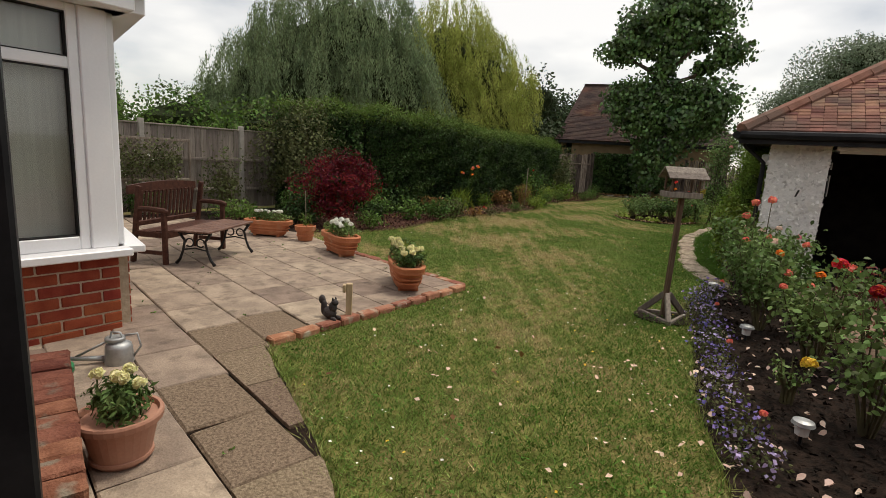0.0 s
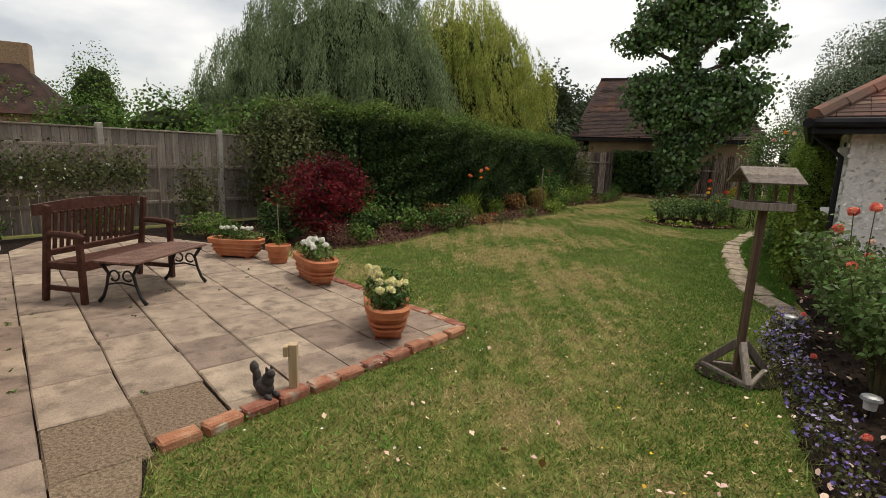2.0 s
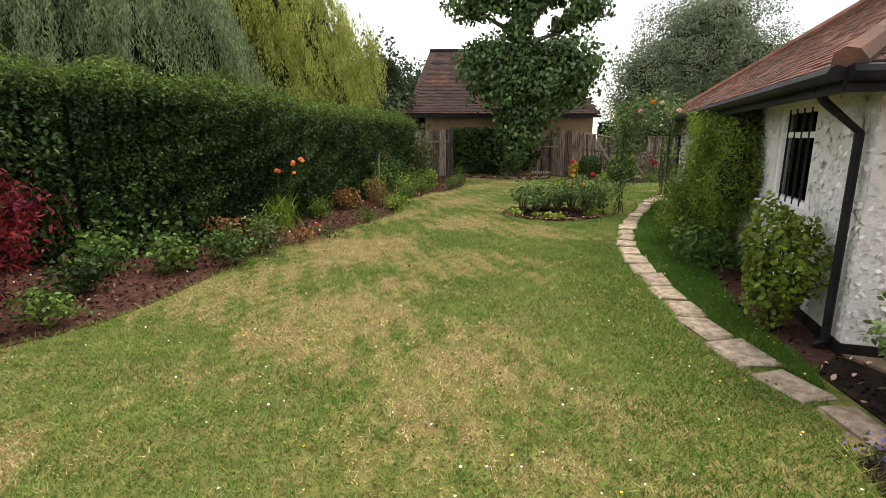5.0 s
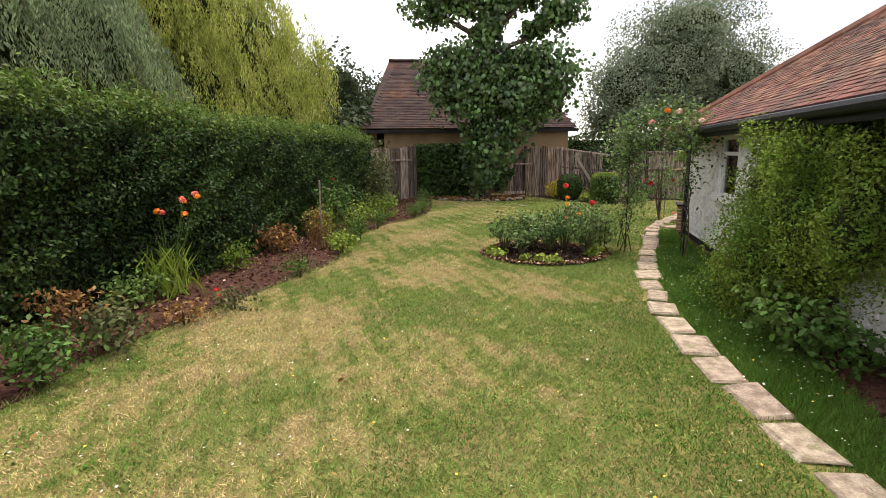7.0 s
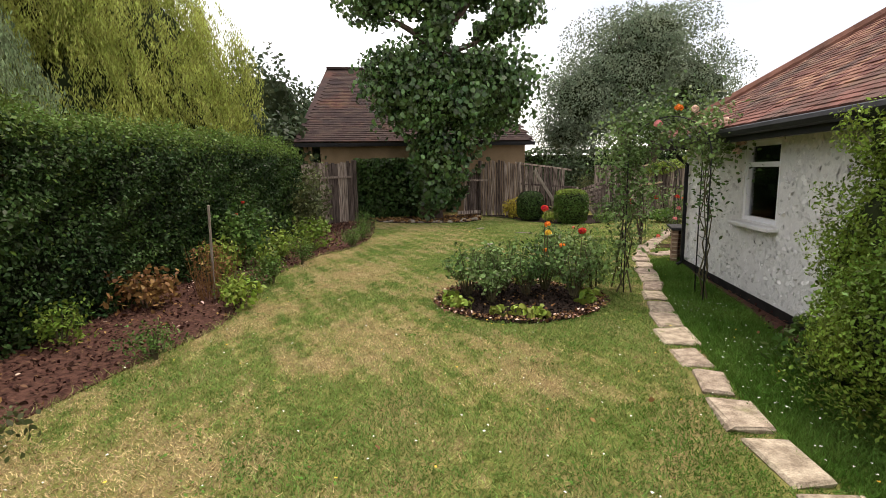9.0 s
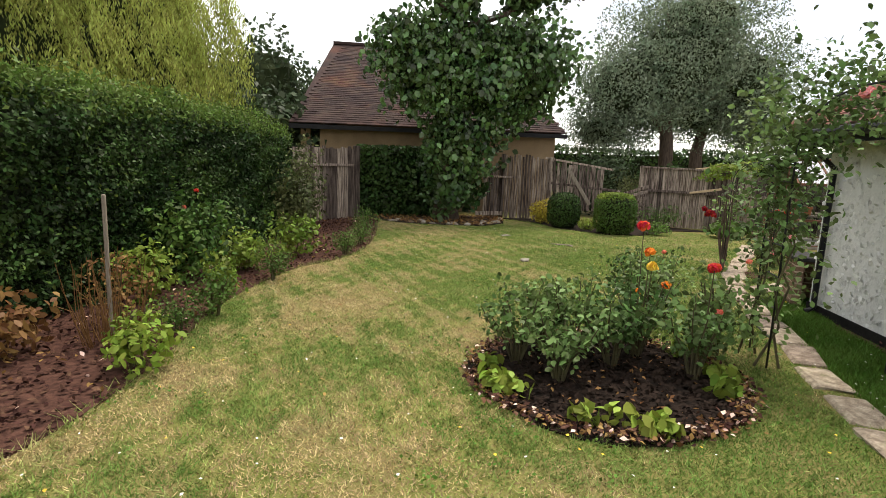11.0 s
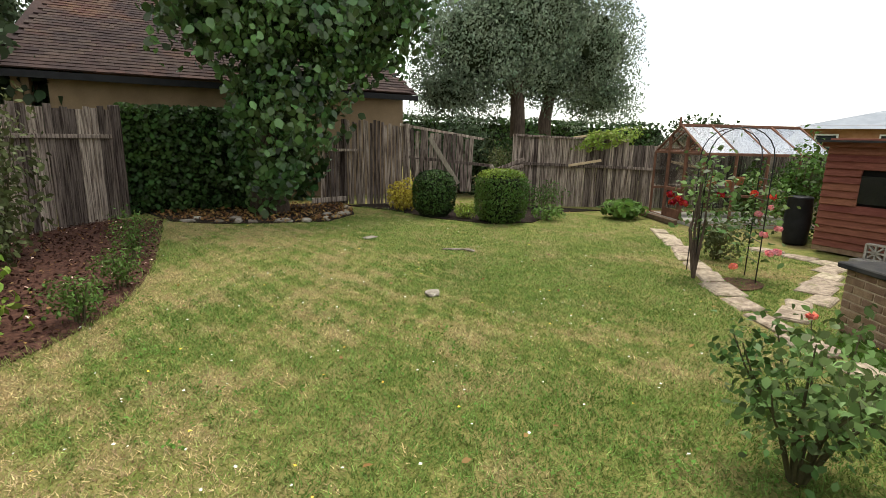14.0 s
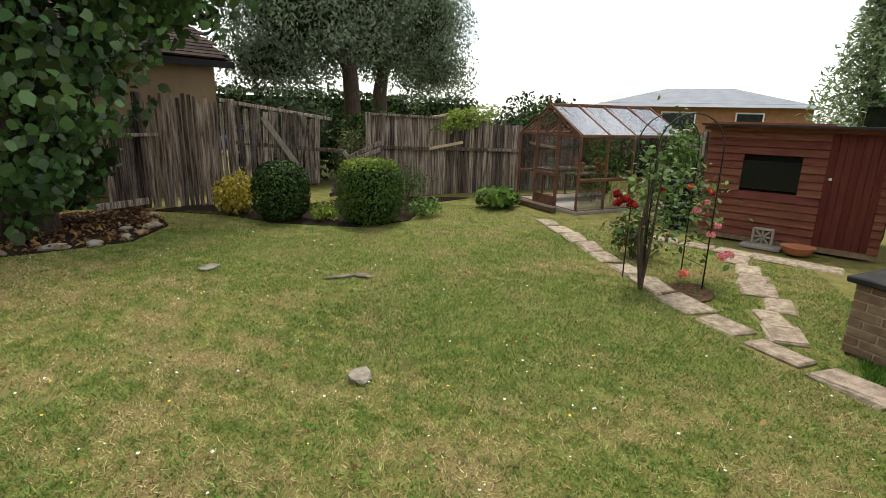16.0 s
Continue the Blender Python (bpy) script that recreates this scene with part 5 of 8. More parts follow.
def coil(c, r, turns, thick, material, name, label, category):
    bm = bmesh.new()
    tube(bm, [(c[0] + r * math.cos(a) * (1 + 0.03 * math.sin(3 * a)), c[1] + r * math.sin(a), c[2] + 0.012 * a / math.tau) for a in np.linspace(0, math.tau * turns, 20 * turns)], thick, 6)
    return solo(name, bm, material, label, category, smooth=True)


coil((-3.32, -1.80, 0.06), 0.10, 3, 0.013, m_hose, "garden_hose", "coiled green garden hose beside the brick wall", "hose")


def pom(material, r=0.03, n=46):
    """A full flower head of layered petals."""
    d = unit(rng.normal(0, 1, (n, 3)))
    d[:, 2] = np.abs(d[:, 2]) * 0.9 - 0.15
    d = unit(d)
    return leaves("petals", d * r * 0.62, d, r * 0.95, material, aspect=0.8, spread=0.35, var=0.2)


HEADS = {}


def head(material, r):
    key = (material.name, r)
    if key not in HEADS:
        HEADS[key] = pom(material, r)
    return HEADS[key]


def bloom(parent, p, material, r, name="flower"):
    ob = new(name, head(material, r))
    ob.parent = parent
    ob.matrix_basis = pose(*p, random.uniform(-25, 25), random.uniform(-25, 25), random.uniform(0, 360))
    return ob


def tuft(center, radii, n, size, material, aspect=0.3, droop=-0.4, lift=0.6):
    p, o = blob(center, radii, n, random.randint(0, 999), 0.15, 0.5)
    p = p[p[:, 2] > 0.02]
    return leaves("leaf", p, unit(unit(p - np.array(center)) + np.array([0, 0, lift])), size, material, aspect=aspect, droop=droop, spread=0.6)


def pot(name, at, label, material, prof, sx=1.0, sy=1.0, rz=0.0, power=2.0, soil=0.0, n=28, bands=()):
    t = thing(name, at, label, "plant pot", rz=rz)
    bm = bmesh.new()
    lathe(bm, prof, n, sx, sy, power=power)
    part("pot_body", bm, material, t, smooth=False)
    for z, r in bands:
        bm = bmesh.new()
        lathe(bm, [(r - 0.012, z - 0.012), (r + 0.010, z - 0.008), (r + 0.010, z + 0.008), (r - 0.012, z + 0.012)], n, sx, sy, power=power)
        part("moulded_band", bm, material, t)
    bm = bmesh.new()
    lathe(bm, [(soil * 0.98, prof[-1][1] - 0.012), (soil * 0.9, prof[-1][1] - 0.004)], n, sx, sy, power=power)
    part("compost", bm, m_soil, t)
    return t


def marigolds(parent, cx, cy, z, rx, ry, h, heads, mat_=p_cream, r=0.032):
    part("foliage", tuft((cx, cy, z + h * 0.42), (rx, ry, h * 0.5), 900, 0.05, m_rose_leaf, aspect=0.3, lift=0.8), m_shrub, parent)
    for k in range(heads):
        a, q = random.uniform(0, math.tau), math.sqrt(random.uniform(0, 1))
        p = (cx + rx * 0.85 * q * math.cos(a), cy + ry * 0.85 * q * math.sin(a), z + h * random.uniform(0.88, 1.12) * (1.05 - 0.25 * q))
        bm = bmesh.new()
        tube(bm, [(p[0], p[1], z + 0.02), p], 0.004, 4)
        part("stem", bm, m_shrub, parent)
        bloom(parent, p, mat_, r)


t = pot("round_pot", (-2.23, -2.36, 0.037), "pink terracotta-coloured pot of cream marigolds on the paving", m_terra_pale, [(0.125, 0), (0.135, 0.012), (0.155, 0.10), (0.182, 0.215), (0.205, 0.22), (0.21, 0.25), (0.205, 0.262), (0.188, 0.262), (0.18, 0.235)], soil=0.18, bands=((0.035, 0.142),))
marigolds(t, 0, 0, 0.23, 0.16, 0.16, 0.24, 5, r=0.042)
t.scale = (0.88, 0.88, 0.92)
trough = [(0.145, 0.03), (0.155, 0.05), (0.185, 0.18), (0.192, 0.20), (0.215, 0.225), (0.22, 0.265), (0.21, 0.275), (0.185, 0.27), (0.18, 0.24)]


def terracotta_trough(at, rz, heads, L=1.85, W=0.78, mat_=p_white):
    t = pot("terracotta_trough", at, "banded terracotta trough planted with pale marigolds", m_terra, trough, L, W, rz, 3.2, 0.18, 36, bands=((0.10, 0.172), (0.145, 0.182), (0.215, 0.206)))
    for x in (-0.20, 0.20):
        part("pot_foot", boxes(((x, 0, 0.02), (0.05, 0.20, 0.04)), bevel=0.006), m_terra, t)
    return t


t1 = terracotta_trough((-5.08, 3.40, 0.037), 8, 8)
marigolds(t1, 0, 0, 0.25, 0.36, 0.14, 0.17, 12, p_white, 0.036)
t2 = terracotta_trough((-3.42, 2.62, 0.037), -42, 6)
t2.scale = (1.12, 1.12, 1.1)
marigolds(t2, 0, 0, 0.25, 0.34, 0.15, 0.19, 12, p_white, 0.04)
t3 = terracotta_trough((-2.0, 1.30, 0.037), -64, 6)
t3.scale = (1.12, 1.12, 1.08)
marigolds(t3, -0.20, 0, 0.25, 0.19, 0.16, 0.22, 7, p_cream, 0.042)
marigolds(t3, 0.20, 0, 0.25, 0.19, 0.16, 0.19, 7, p_cream, 0.042)
part("grass_tuft", leaves("gt", np.stack([rng.normal(0, 0.02, 60), rng.normal(0, 0.02, 60), rng.uniform(0.26, 0.42, 60)], 1), np.tile([0, 0, 0.1], (60, 1)), 0.2, m_lime, aspect=0.05, droop=-3), m_lime, t3)
for g in (t1, t2, t3):
    tagged(g, group="terracotta troughs on the patio")
t = pot("round_pot", (-4.35, 3.30, 0.037), "plain terracotta pot with a cane and thin green shoots", m_terra, [(0.10, 0), (0.115, 0.01), (0.14, 0.17), (0.162, 0.175), (0.17, 0.245), (0.155, 0.25), (0.148, 0.22)], soil=0.145, bands=((0.09, 0.13),))
bm = bmesh.new()
tube(bm, [(0, 0.03, 0.15), (-0.03, 0.05, 0.80)], 0.007, 6)
part("cane", bm, m_oak, t)
part("foliage", tuft((0, 0, 0.36), (0.12, 0.12, 0.14), 90, 0.09, m_shrub, aspect=0.15), m_shrub, t)

can = thing("watering_can", (-3.12, -1.50, 0.037), "galvanised grey metal watering can beside the bay", "watering can", rz=215)
can.scale = (0.62, 0.62, 0.70)
bm = bmesh.new()
lathe(bm, [(0.135, 0), (0.14, 0.01), (0.13, 0.16), (0.12, 0.19), (0.07, 0.215)], 24)
part("can_body", bm, m_galv, can, smooth=True)
bm = bmesh.new()
tube(bm, [(0.12, 0, 0.05), (0.28, 0, 0.06), (0.46, 0, 0.075)], [0.03, 0.024, 0.02], 10)
part("spout", bm, m_galv, can, smooth=True)
bm = bmesh.new()
tube(bm, [(0.46, 0, 0.075), (0.51, 0, 0.078)], [0.02, 0.045], 12)
part("rose_head", bm, m_galv, can, smooth=True)
bm = bmesh.new()
tube(bm, [(-0.06, 0, 0.20), (-0.02, 0, 0.30), (0.06, 0, 0.31), (0.09, 0, 0.2)], 0.011, 7)
part("top_handle", bm, m_galv, can, smooth=True)
bm = bmesh.new()
tube(bm, [(-0.06, 0, 0.27), (-0.18, 0, 0.28), (-0.21, 0, 0.15), (-0.13, 0, 0.05)], 0.012, 7)
part("back_handle", bm, m_galv, can, smooth=True)
bm = bmesh.new()
tube(bm, [(0.06, 0, 0.24), (0.40, 0, 0.085)], 0.012, 7)
part("brace", bm, m_galv, can, smooth=True)
bm = bmesh.new()
lathe(bm, [(0.075, 0.205), (0.10, 0.235), (0.095, 0.26), (0.06, 0.25)], 16, 1, 0.9, at=(0.03, 0, 0))
part("hood", bm, m_galv, can, smooth=True)

# ---- patio furniture ----
bx, by = Vector((-0.07, 0.998, 0)), Vector((-0.998, -0.07, 0))
bench = thing("garden_bench", (-5.14, 1.50, 0.037), "dark-stained wooden two-seat garden bench with slatted back", "bench", rz=94)
bench.scale = (0.82, 0.95, 1.0)
for x in (-0.72, 0.72):
    part("leg", boxes(((x, 0.20, 0.47), (0.06, 0.06, 0.94), 0, 8), bevel=0.008), m_bench, bench)
    part("leg", boxes(((x, -0.20, 0.32), (0.06, 0.06, 0.64)), bevel=0.008), m_bench, bench)
    part("side_rail", boxes(((x, 0, 0.14), (0.035, 0.38, 0.05)), bevel=0.006), m_bench, bench)
    part("side_rail", boxes(((x, 0, 0.36), (0.04, 0.38, 0.07)), bevel=0.006), m_bench, bench)
    bm = bmesh.new()
    tube(bm, [(x, 0.20, 0.66), (x, 0.0, 0.665), (x, -0.20, 0.655), (x, -0.26, 0.635)], [0.03, 0.034, 0.036, 0.03], 8)
    part("armrest", bm, m_bench, bench)
for k in range(5):
    part("seat_slat", boxes(((0, -0.19 + 0.088 * k, 0.405 - 0.006 * k), (1.42, 0.072, 0.022)), bevel=0.005), m_bench, bench)
part("seat_rail", boxes(((0, -0.21, 0.36), (1.40, 0.03, 0.08)), bevel=0.006), m_bench, bench)
bm = bmesh.new()
last_ring = None
for k in range(17):
    x = -0.76 + 1.52 * k / 16
    h = 0.10 + 0.035 * math.cos(x * math.pi / 1.52)
    ring_ = [bm.verts.new(q) for q in ((x, 0.253, 0.83), (x, 0.287, 0.83), (x, 0.287, 0.83 + h), (x, 0.253, 0.83 + h))]
    if last_ring:
        for i in range(4):
            bm.faces.new((last_ring[i], last_ring[(i + 1) % 4], ring_[(i + 1) % 4], ring_[i]))
    else:
        bm.faces.new(ring_)
    last_ring = ring_
bm.faces.new(last_ring[::-1])
bmesh.ops.recalc_face_normals(bm, faces=bm.faces[:])
part("top_rail", bm, m_bench, bench)
part("back_rail", boxes(((0, 0.215, 0.47), (1.4, 0.035, 0.06), 0, 8), bevel=0.006), m_bench, bench)
for k in range(15):
    part("back_slat", boxes(((-0.63 + 0.09 * k, 0.245, 0.67), (0.048, 0.018, 0.38), 0, 8), bevel=0.003), m_bench, bench)

table = thing("coffee_table", (-4.66, 1.53, 0.037), "low slatted wooden patio table on black cast-iron legs", "table", rz=97)
table.scale = (0.86, 1.0, 1.0)
for k in range(6):
    part("table_slat", boxes(((0, -0.19 + 0.076 * k, 0.425), (1.32, 0.066, 0.024)), bevel=0.005), m_bench_worn, table)
for x in (-0.55, 0.55):
    bm = bmesh.new()
    box(bm, (x, 0, 0.40), (0.04, 0.42, 0.025))
    part("crossbar", bm, m_iron, table)
    for s in (-1, 1):
        bm = bmesh.new()
        tube(bm, [(x, s * 0.20, 0.40), (x, s * 0.13, 0.30), (x, s * 0.16, 0.17), (x, s * 0.20, 0.07), (x, s * 0.25, 0.012)], [0.02, 0.017, 0.015, 0.017, 0.022], 7)
        part("leg", bm, m_iron, table, smooth=True)
        bm = bmesh.new()
        tube(bm, [(x, s * (0.07 + 0.05 * math.cos(a)), 0.28 + 0.05 * math.sin(a)) for a in np.linspace(0, 5.6, 14)], 0.010, 6)
        part("scroll", bm, m_iron, table, smooth=True)
    bm = bmesh.new()
    tube(bm, [(x, -0.15, 0.19), (x, 0, 0.215), (x, 0.15, 0.19)], 0.010, 6)
    part("stretcher", bm, m_iron, table, smooth=True)

# stub post and squirrel ornament on the patio's edge
solo("stub_post", boxes(((-2.13, 0.02, 0.19), (0.055, 0.055, 0.31), 20), ((-2.17, 0.0, 0.30), (0.03, 0.06, 0.07), 20), bevel=0.004), m_new_wood, "short sawn timber stub standing at the patio edge", "post")
bm = bmesh.new()
for c, r in (((0, 0, 0.06), (0.05, 0.07, 0.06)), ((0.0, -0.035, 0.115), (0.036, 0.042, 0.05)), ((0, -0.06, 0.165), (0.028, 0.038, 0.028)), ((0, 0.075, 0.09), (0.026, 0.035, 0.08)), ((0, 0.10, 0.16), (0.024, 0.038, 0.045)), ((0.018, -0.05, 0.195), (0.008, 0.01, 0.016)), ((-0.018, -0.05, 0.195), (0.008, 0.01, 0.016)), ((0.03, -0.07, 0.02), (0.018, 0.04, 0.02)), ((-0.03, -0.07, 0.02), (0.018, 0.04, 0.02))):
    bmesh.ops.create_icosphere(bm, subdivisions=2, radius=1, matrix=Matrix.Translation(c) @ Matrix.Diagonal((*r, 1)))
for v in bm.verts:
    v.co += v.co.normalized() * 0.004 * noise.noise(v.co * 60)
sq = solo("squirrel_ornament", bm, m_statue, "small dark cast squirrel ornament on the slabs", "ornament", smooth=True)
sq.matrix_basis = pose(-2.25, -0.12, 0.036, 0, 0, 70)

# ---- bird table ----
bird = thing("bird_table", (0.82, 1.40, -0.01), "weathered wooden bird table with a slatted pitched roof", "bird table", rz=0)
part("pole", boxes(((0, 0, 0.66), (0.048, 0.048, 1.28), 20, 0, 1.2), bevel=0.006), m_post, bird)
for a in (90, 210, 330):
    c, s = math.cos(radians(a + 180)), math.sin(radians(a + 180))
    bm = bmesh.new()
    box(bm, (0, 0, 0), (0.34, 0.045, 0.06), bevel=0.005)
    o = part("strut", bm, m_fence, bird)
    o.matrix_basis = Matrix.Translation((c * 0.14, s * 0.14, 0.14)) @ Vector((c * 0.24, s * 0.24, -0.25)).to_track_quat("X", "Z").to_matrix().to_4x4()
    a2 = radians(a + 300)
    p, q = Vector((c * 0.27, s * 0.27, 0.02)), Vector((math.cos(a2) * 0.27, math.sin(a2) * 0.27, 0.02))
    bm = bmesh.new()
    box(bm, (0, 0, 0), ((q - p).length, 0.03, 0.045), bevel=0.005)
    o = part("base_rail", bm, m_fence, bird)
    o.matrix_basis = Matrix.Translation((p + q) / 2) @ (q - p).to_track_quat("X", "Z").to_matrix().to_4x4()
tz = 1.275
part("tray", boxes(((0, 0, tz), (0.31, 0.24, 0.018), 10), bevel=0.003), m_fence, bird)
for x, y, sx, sy in ((0, 0.12, 0.33, 0.016), (0, -0.12, 0.33, 0.016), (0.16, 0, 0.016, 0.24), (-0.16, 0, 0.016, 0.24)):
    o = part("tray_rim", boxes(((x, y, tz + 0.02), (sx, sy, 0.055)), bevel=0.003), m_fence, bird)
    o.matrix_basis = pose(0, 0, 0, 0, 0, 10)
for x in (-0.13, 0.13):
    for y in (-0.095, 0.095):
        o = part("roof_post", boxes(((x, y, tz + 0.10), (0.018, 0.018, 0.20))), m_post, bird)
        o.matrix_basis = pose(0, 0, 0, 0, 0, 10)
for s in (-1, 1):
    for k in range(4):
        o = part("roof_board", boxes(((0, s * (0.022 + 0.042 * k), tz + 0.275 - 0.027 * k), (0.38, 0.052, 0.012), 0, -s * 32)), m_fence, bird)
        o.matrix_basis = pose(0, 0, 0, 0, 0, 10)
solo("mulch_patch", sheet([(0.82 + 0.30 * math.cos(a), 1.40 + 0.26 * math.sin(a)) for a in np.linspace(0, 6, 14)], 0.004), m_soil, "bare soil patch under the bird table", "soil", kind="structure")

# ---- roses, shrubs and border plants ----


def bush(name, at, label, radii, n, leaf, material, category="shrub", flowers=(), nf=0, fr=0.035, stems=5, aspect=0.6, lift=0.4, group="", core=True, rough=0.2, shell=0.4, droop=0.0, stem_mat=None):
    t = thing(name, at, label, category, group)
    for k in range(stems):
        a = random.uniform(0, math.tau)
        e = random.uniform(0.2, 0.65)
        bm = bmesh.new()
        tube(bm, [(0.04 * math.cos(a), 0.04 * math.sin(a), -0.02), (radii[0] * e * 0.5 * math.cos(a), radii[1] * e * 0.5 * math.sin(a), radii[2] * 0.8), (radii[0] * e * math.cos(a), radii[1] * e * math.sin(a), radii[2] * 1.55)], [0.014, 0.011, 0.005], 5)
        part("stem", bm, stem_mat or m_cane, t)
    c = (0, 0, radii[2] * 1.02)
    p, o = blob(c, radii, n, random.randint(0, 9999), rough, shell)
    keep = p[:, 2] > 0.015
    part("foliage", leaves("leaf", p[keep], unit(o[keep] + np.array([0, 0, lift])), leaf, material, aspect=aspect, droop=droop), material, t)
    for k in range(nf):
        a, q = random.uniform(0, math.tau), random.uniform(0.2, 1)
        zz = radii[2] * random.uniform(1.3, 2.05)
        bloom(t, (radii[0] * q * math.cos(a) * 0.9, radii[1] * q * math.sin(a) * 0.9, zz), flowers[k % len(flowers)], fr * random.uniform(0.8, 1.2))
    return t


def rose_bush(at, h, r, flowers, nf, label, n=520, leaf=0.055, group="", fr=0.04, tall=()):
    t = thing("rose_bush", at, label, "rose bush", group)
    P, N = [], []
    for k in range(11):
        a = k * 0.57 + random.uniform(0, 0.5)
        e = r * random.uniform(0.45, 1.0)
        top = h * random.uniform(0.7, 1.05)
        pts = [Vector((0.03 * math.cos(a), 0.03 * math.sin(a), -0.02)), Vector((e * 0.35 * math.cos(a), e * 0.35 * math.sin(a), top * 0.4)), Vector((e * 0.8 * math.cos(a + 0.2), e * 0.8 * math.sin(a + 0.2), top * 0.75)), Vector((e * math.cos(a + 0.25), e * math.sin(a + 0.25), top))]
        bm = bmesh.new()
        tube(bm, pts, [0.012, 0.009, 0.006, 0.003], 5)
        part("cane", bm, m_cane, t)
        m = int(n * 1.7) // 11
        f = rng.uniform(0.42, 1.0, m)
        seg = np.array([tuple(pts[1].lerp(pts[2], v * 2) if v < 0.5 else pts[2].lerp(pts[3], v * 2 - 1)) for v in (f - 0.42) / 0.58])
        P.append(seg + rng.normal(0, r * 0.17, (m, 3)) * np.array([1, 1, 0.7]))
        N.append(np.tile([math.cos(a) * 0.5, math.sin(a) * 0.5, 0.8], (m, 1)))
        if k < nf:
            bloom(t, tuple(pts[3] + Vector((0, 0, 0.02))), flowers[k % len(flowers)], fr * random.uniform(0.8, 1.25))
    part("foliage", leaves("rose_leaf", np.maximum(np.concatenate(P), [-9, -9, 0.05]), unit(np.concatenate(N)), leaf, m_rose_leaf, aspect=0.62, droop=0.2), m_rose_leaf, t)
    for (x, y, z, fm, rr) in tall:
        bm = bmesh.new()
        tube(bm, [(x * 0.4, y * 0.4, 0), (x * 0.8, y * 0.8, z * 0.6), (x, y, z)], [0.008, 0.006, 0.004], 5)
        part("cane", bm, m_cane, t)
        bloom(t, (x, y, z), fm, rr)
    return t


GR = "rose bushes in the border by the lawn"
rose_bush((1.75, 0.35, 0.02), 0.85, 0.42, [p_coral, p_orange, p_coral], 6, "leafy rose bush with coral and orange blooms", 900, 0.05, GR, 0.042, tall=((0.0, -0.15, 0.88, p_red, 0.06), (0.22, 0.1, 0.8, p_coral, 0.05)))
rose_bush((1.62, -0.75, 0.02), 0.82, 0.36, [p_dark_red, p_coral], 3, "rose bush with deep red blooms on bare canes", 420, 0.05, GR, 0.05, tall=((0.02, -0.02, 0.76, p_dark_red, 0.065),))
rose_bush((1.95, -1.45, 0.02), 0.9, 0.5, [p_coral], 2, "bare-stemmed rose bush with few leaves", 260, 0.055, GR, 0.04)
rose_bush((1.55, -1.75, 0.02), 0.65, 0.35, [p_red], 2, "bare-stemmed rose bush with few leaves", 200, 0.05, GR)
rose_bush((1.70, 1.35, 0.02), 0.85, 0.45, [p_coral, p_pale], 3, "dense dark rose bush with pink blooms", 1100, 0.05, GR, 0.04)
rose_bush((1.95, 2.35, 0.02), 1.0, 0.5, [p_pink, p_coral], 4, "tall rose bush with pink blooms before the garage", 1300, 0.05, GR, 0.045, tall=((-0.1, 0.1, 1.18, p_coral, 0.055), (0.08, 0.15, 1.22, p_coral, 0.055)))
rose_bush((2.25, 3.25, 0.02), 0.75, 0.4, [p_pale], 3, "leafy rose bush beside the stepping stones", 900, 0.05, GR)
bush("red_leaved_shrub", (2.55, 1.15, 0.0), "sparse shrub with dark red leaves by the driveway", (0.45, 0.5, 0.42), 420, 0.07, m_red_leaf, aspect=0.35, nf=0)
bush("red_leaved_shrub", (2.6, 0.25, 0.0), "sparse shrub with dark red leaves by the driveway", (0.4, 0.4, 0.40), 320, 0.07, m_red_leaf, aspect=0.35)
rose_bush((1.30, -0.42, 0.02), 0.30, 0.15, [p_yellow], 1, "low rose with one apricot bloom", 60, 0.04, GR, 0.055)
# edging of blue and lilac flowers
for i, p in enumerate(spline([(x + 0.16, y) for x, y in BED_EDGE[2:]], 0.30)):
    t = bush("edging_flowers", (p.x + random.uniform(-0.03, 0.03), p.y, 0.0), "low mound of violet-blue edging flowers along the lawn", (0.17, 0.2, 0.075), 150, 0.028, m_dull, "flowers", stems=0, group="edging flowers by the lawn", core=False)
    d, o = blob((0, 0, 0.09), (0.17, 0.2, 0.07), 62, i, 0.2, 0.2)
    d = d[d[:, 2] > 0.05]
    part("blossom", leaves("blossom", d, np.tile([0, 0, 1.0], (len(d), 1)), 0.026, p_blue if i % 3 else p_lilac, aspect=0.9), p_blue, t)
    if i % 4 == 1:
        bloom(t, (0.1, 0, 0.19), p_coral, 0.028)
for x, y in ((1.45, 0.92), (1.16, -1.0), (1.62, 2.75)):
    t = thing("solar_light", (x, y, 0.02), "small round solar garden light in the soil", "garden light", "solar lights")
    bm = bmesh.new()
    lathe(bm, [(0.055, 0.10), (0.062, 0.105), (0.055, 0.125), (0.03, 0.135)], 18)
    part("cap", bm, m_galv, t)
    bm = bmesh.new()
    lathe(bm, [(0.035, 0.04), (0.04, 0.10)], 14)
    part("lens", bm, m_white_plastic, t)
    bm = bmesh.new()
    tube(bm, [(0, 0, -0.02), (0, 0, 0.05)], 0.01, 6)
    part("spike", bm, m_black, t)

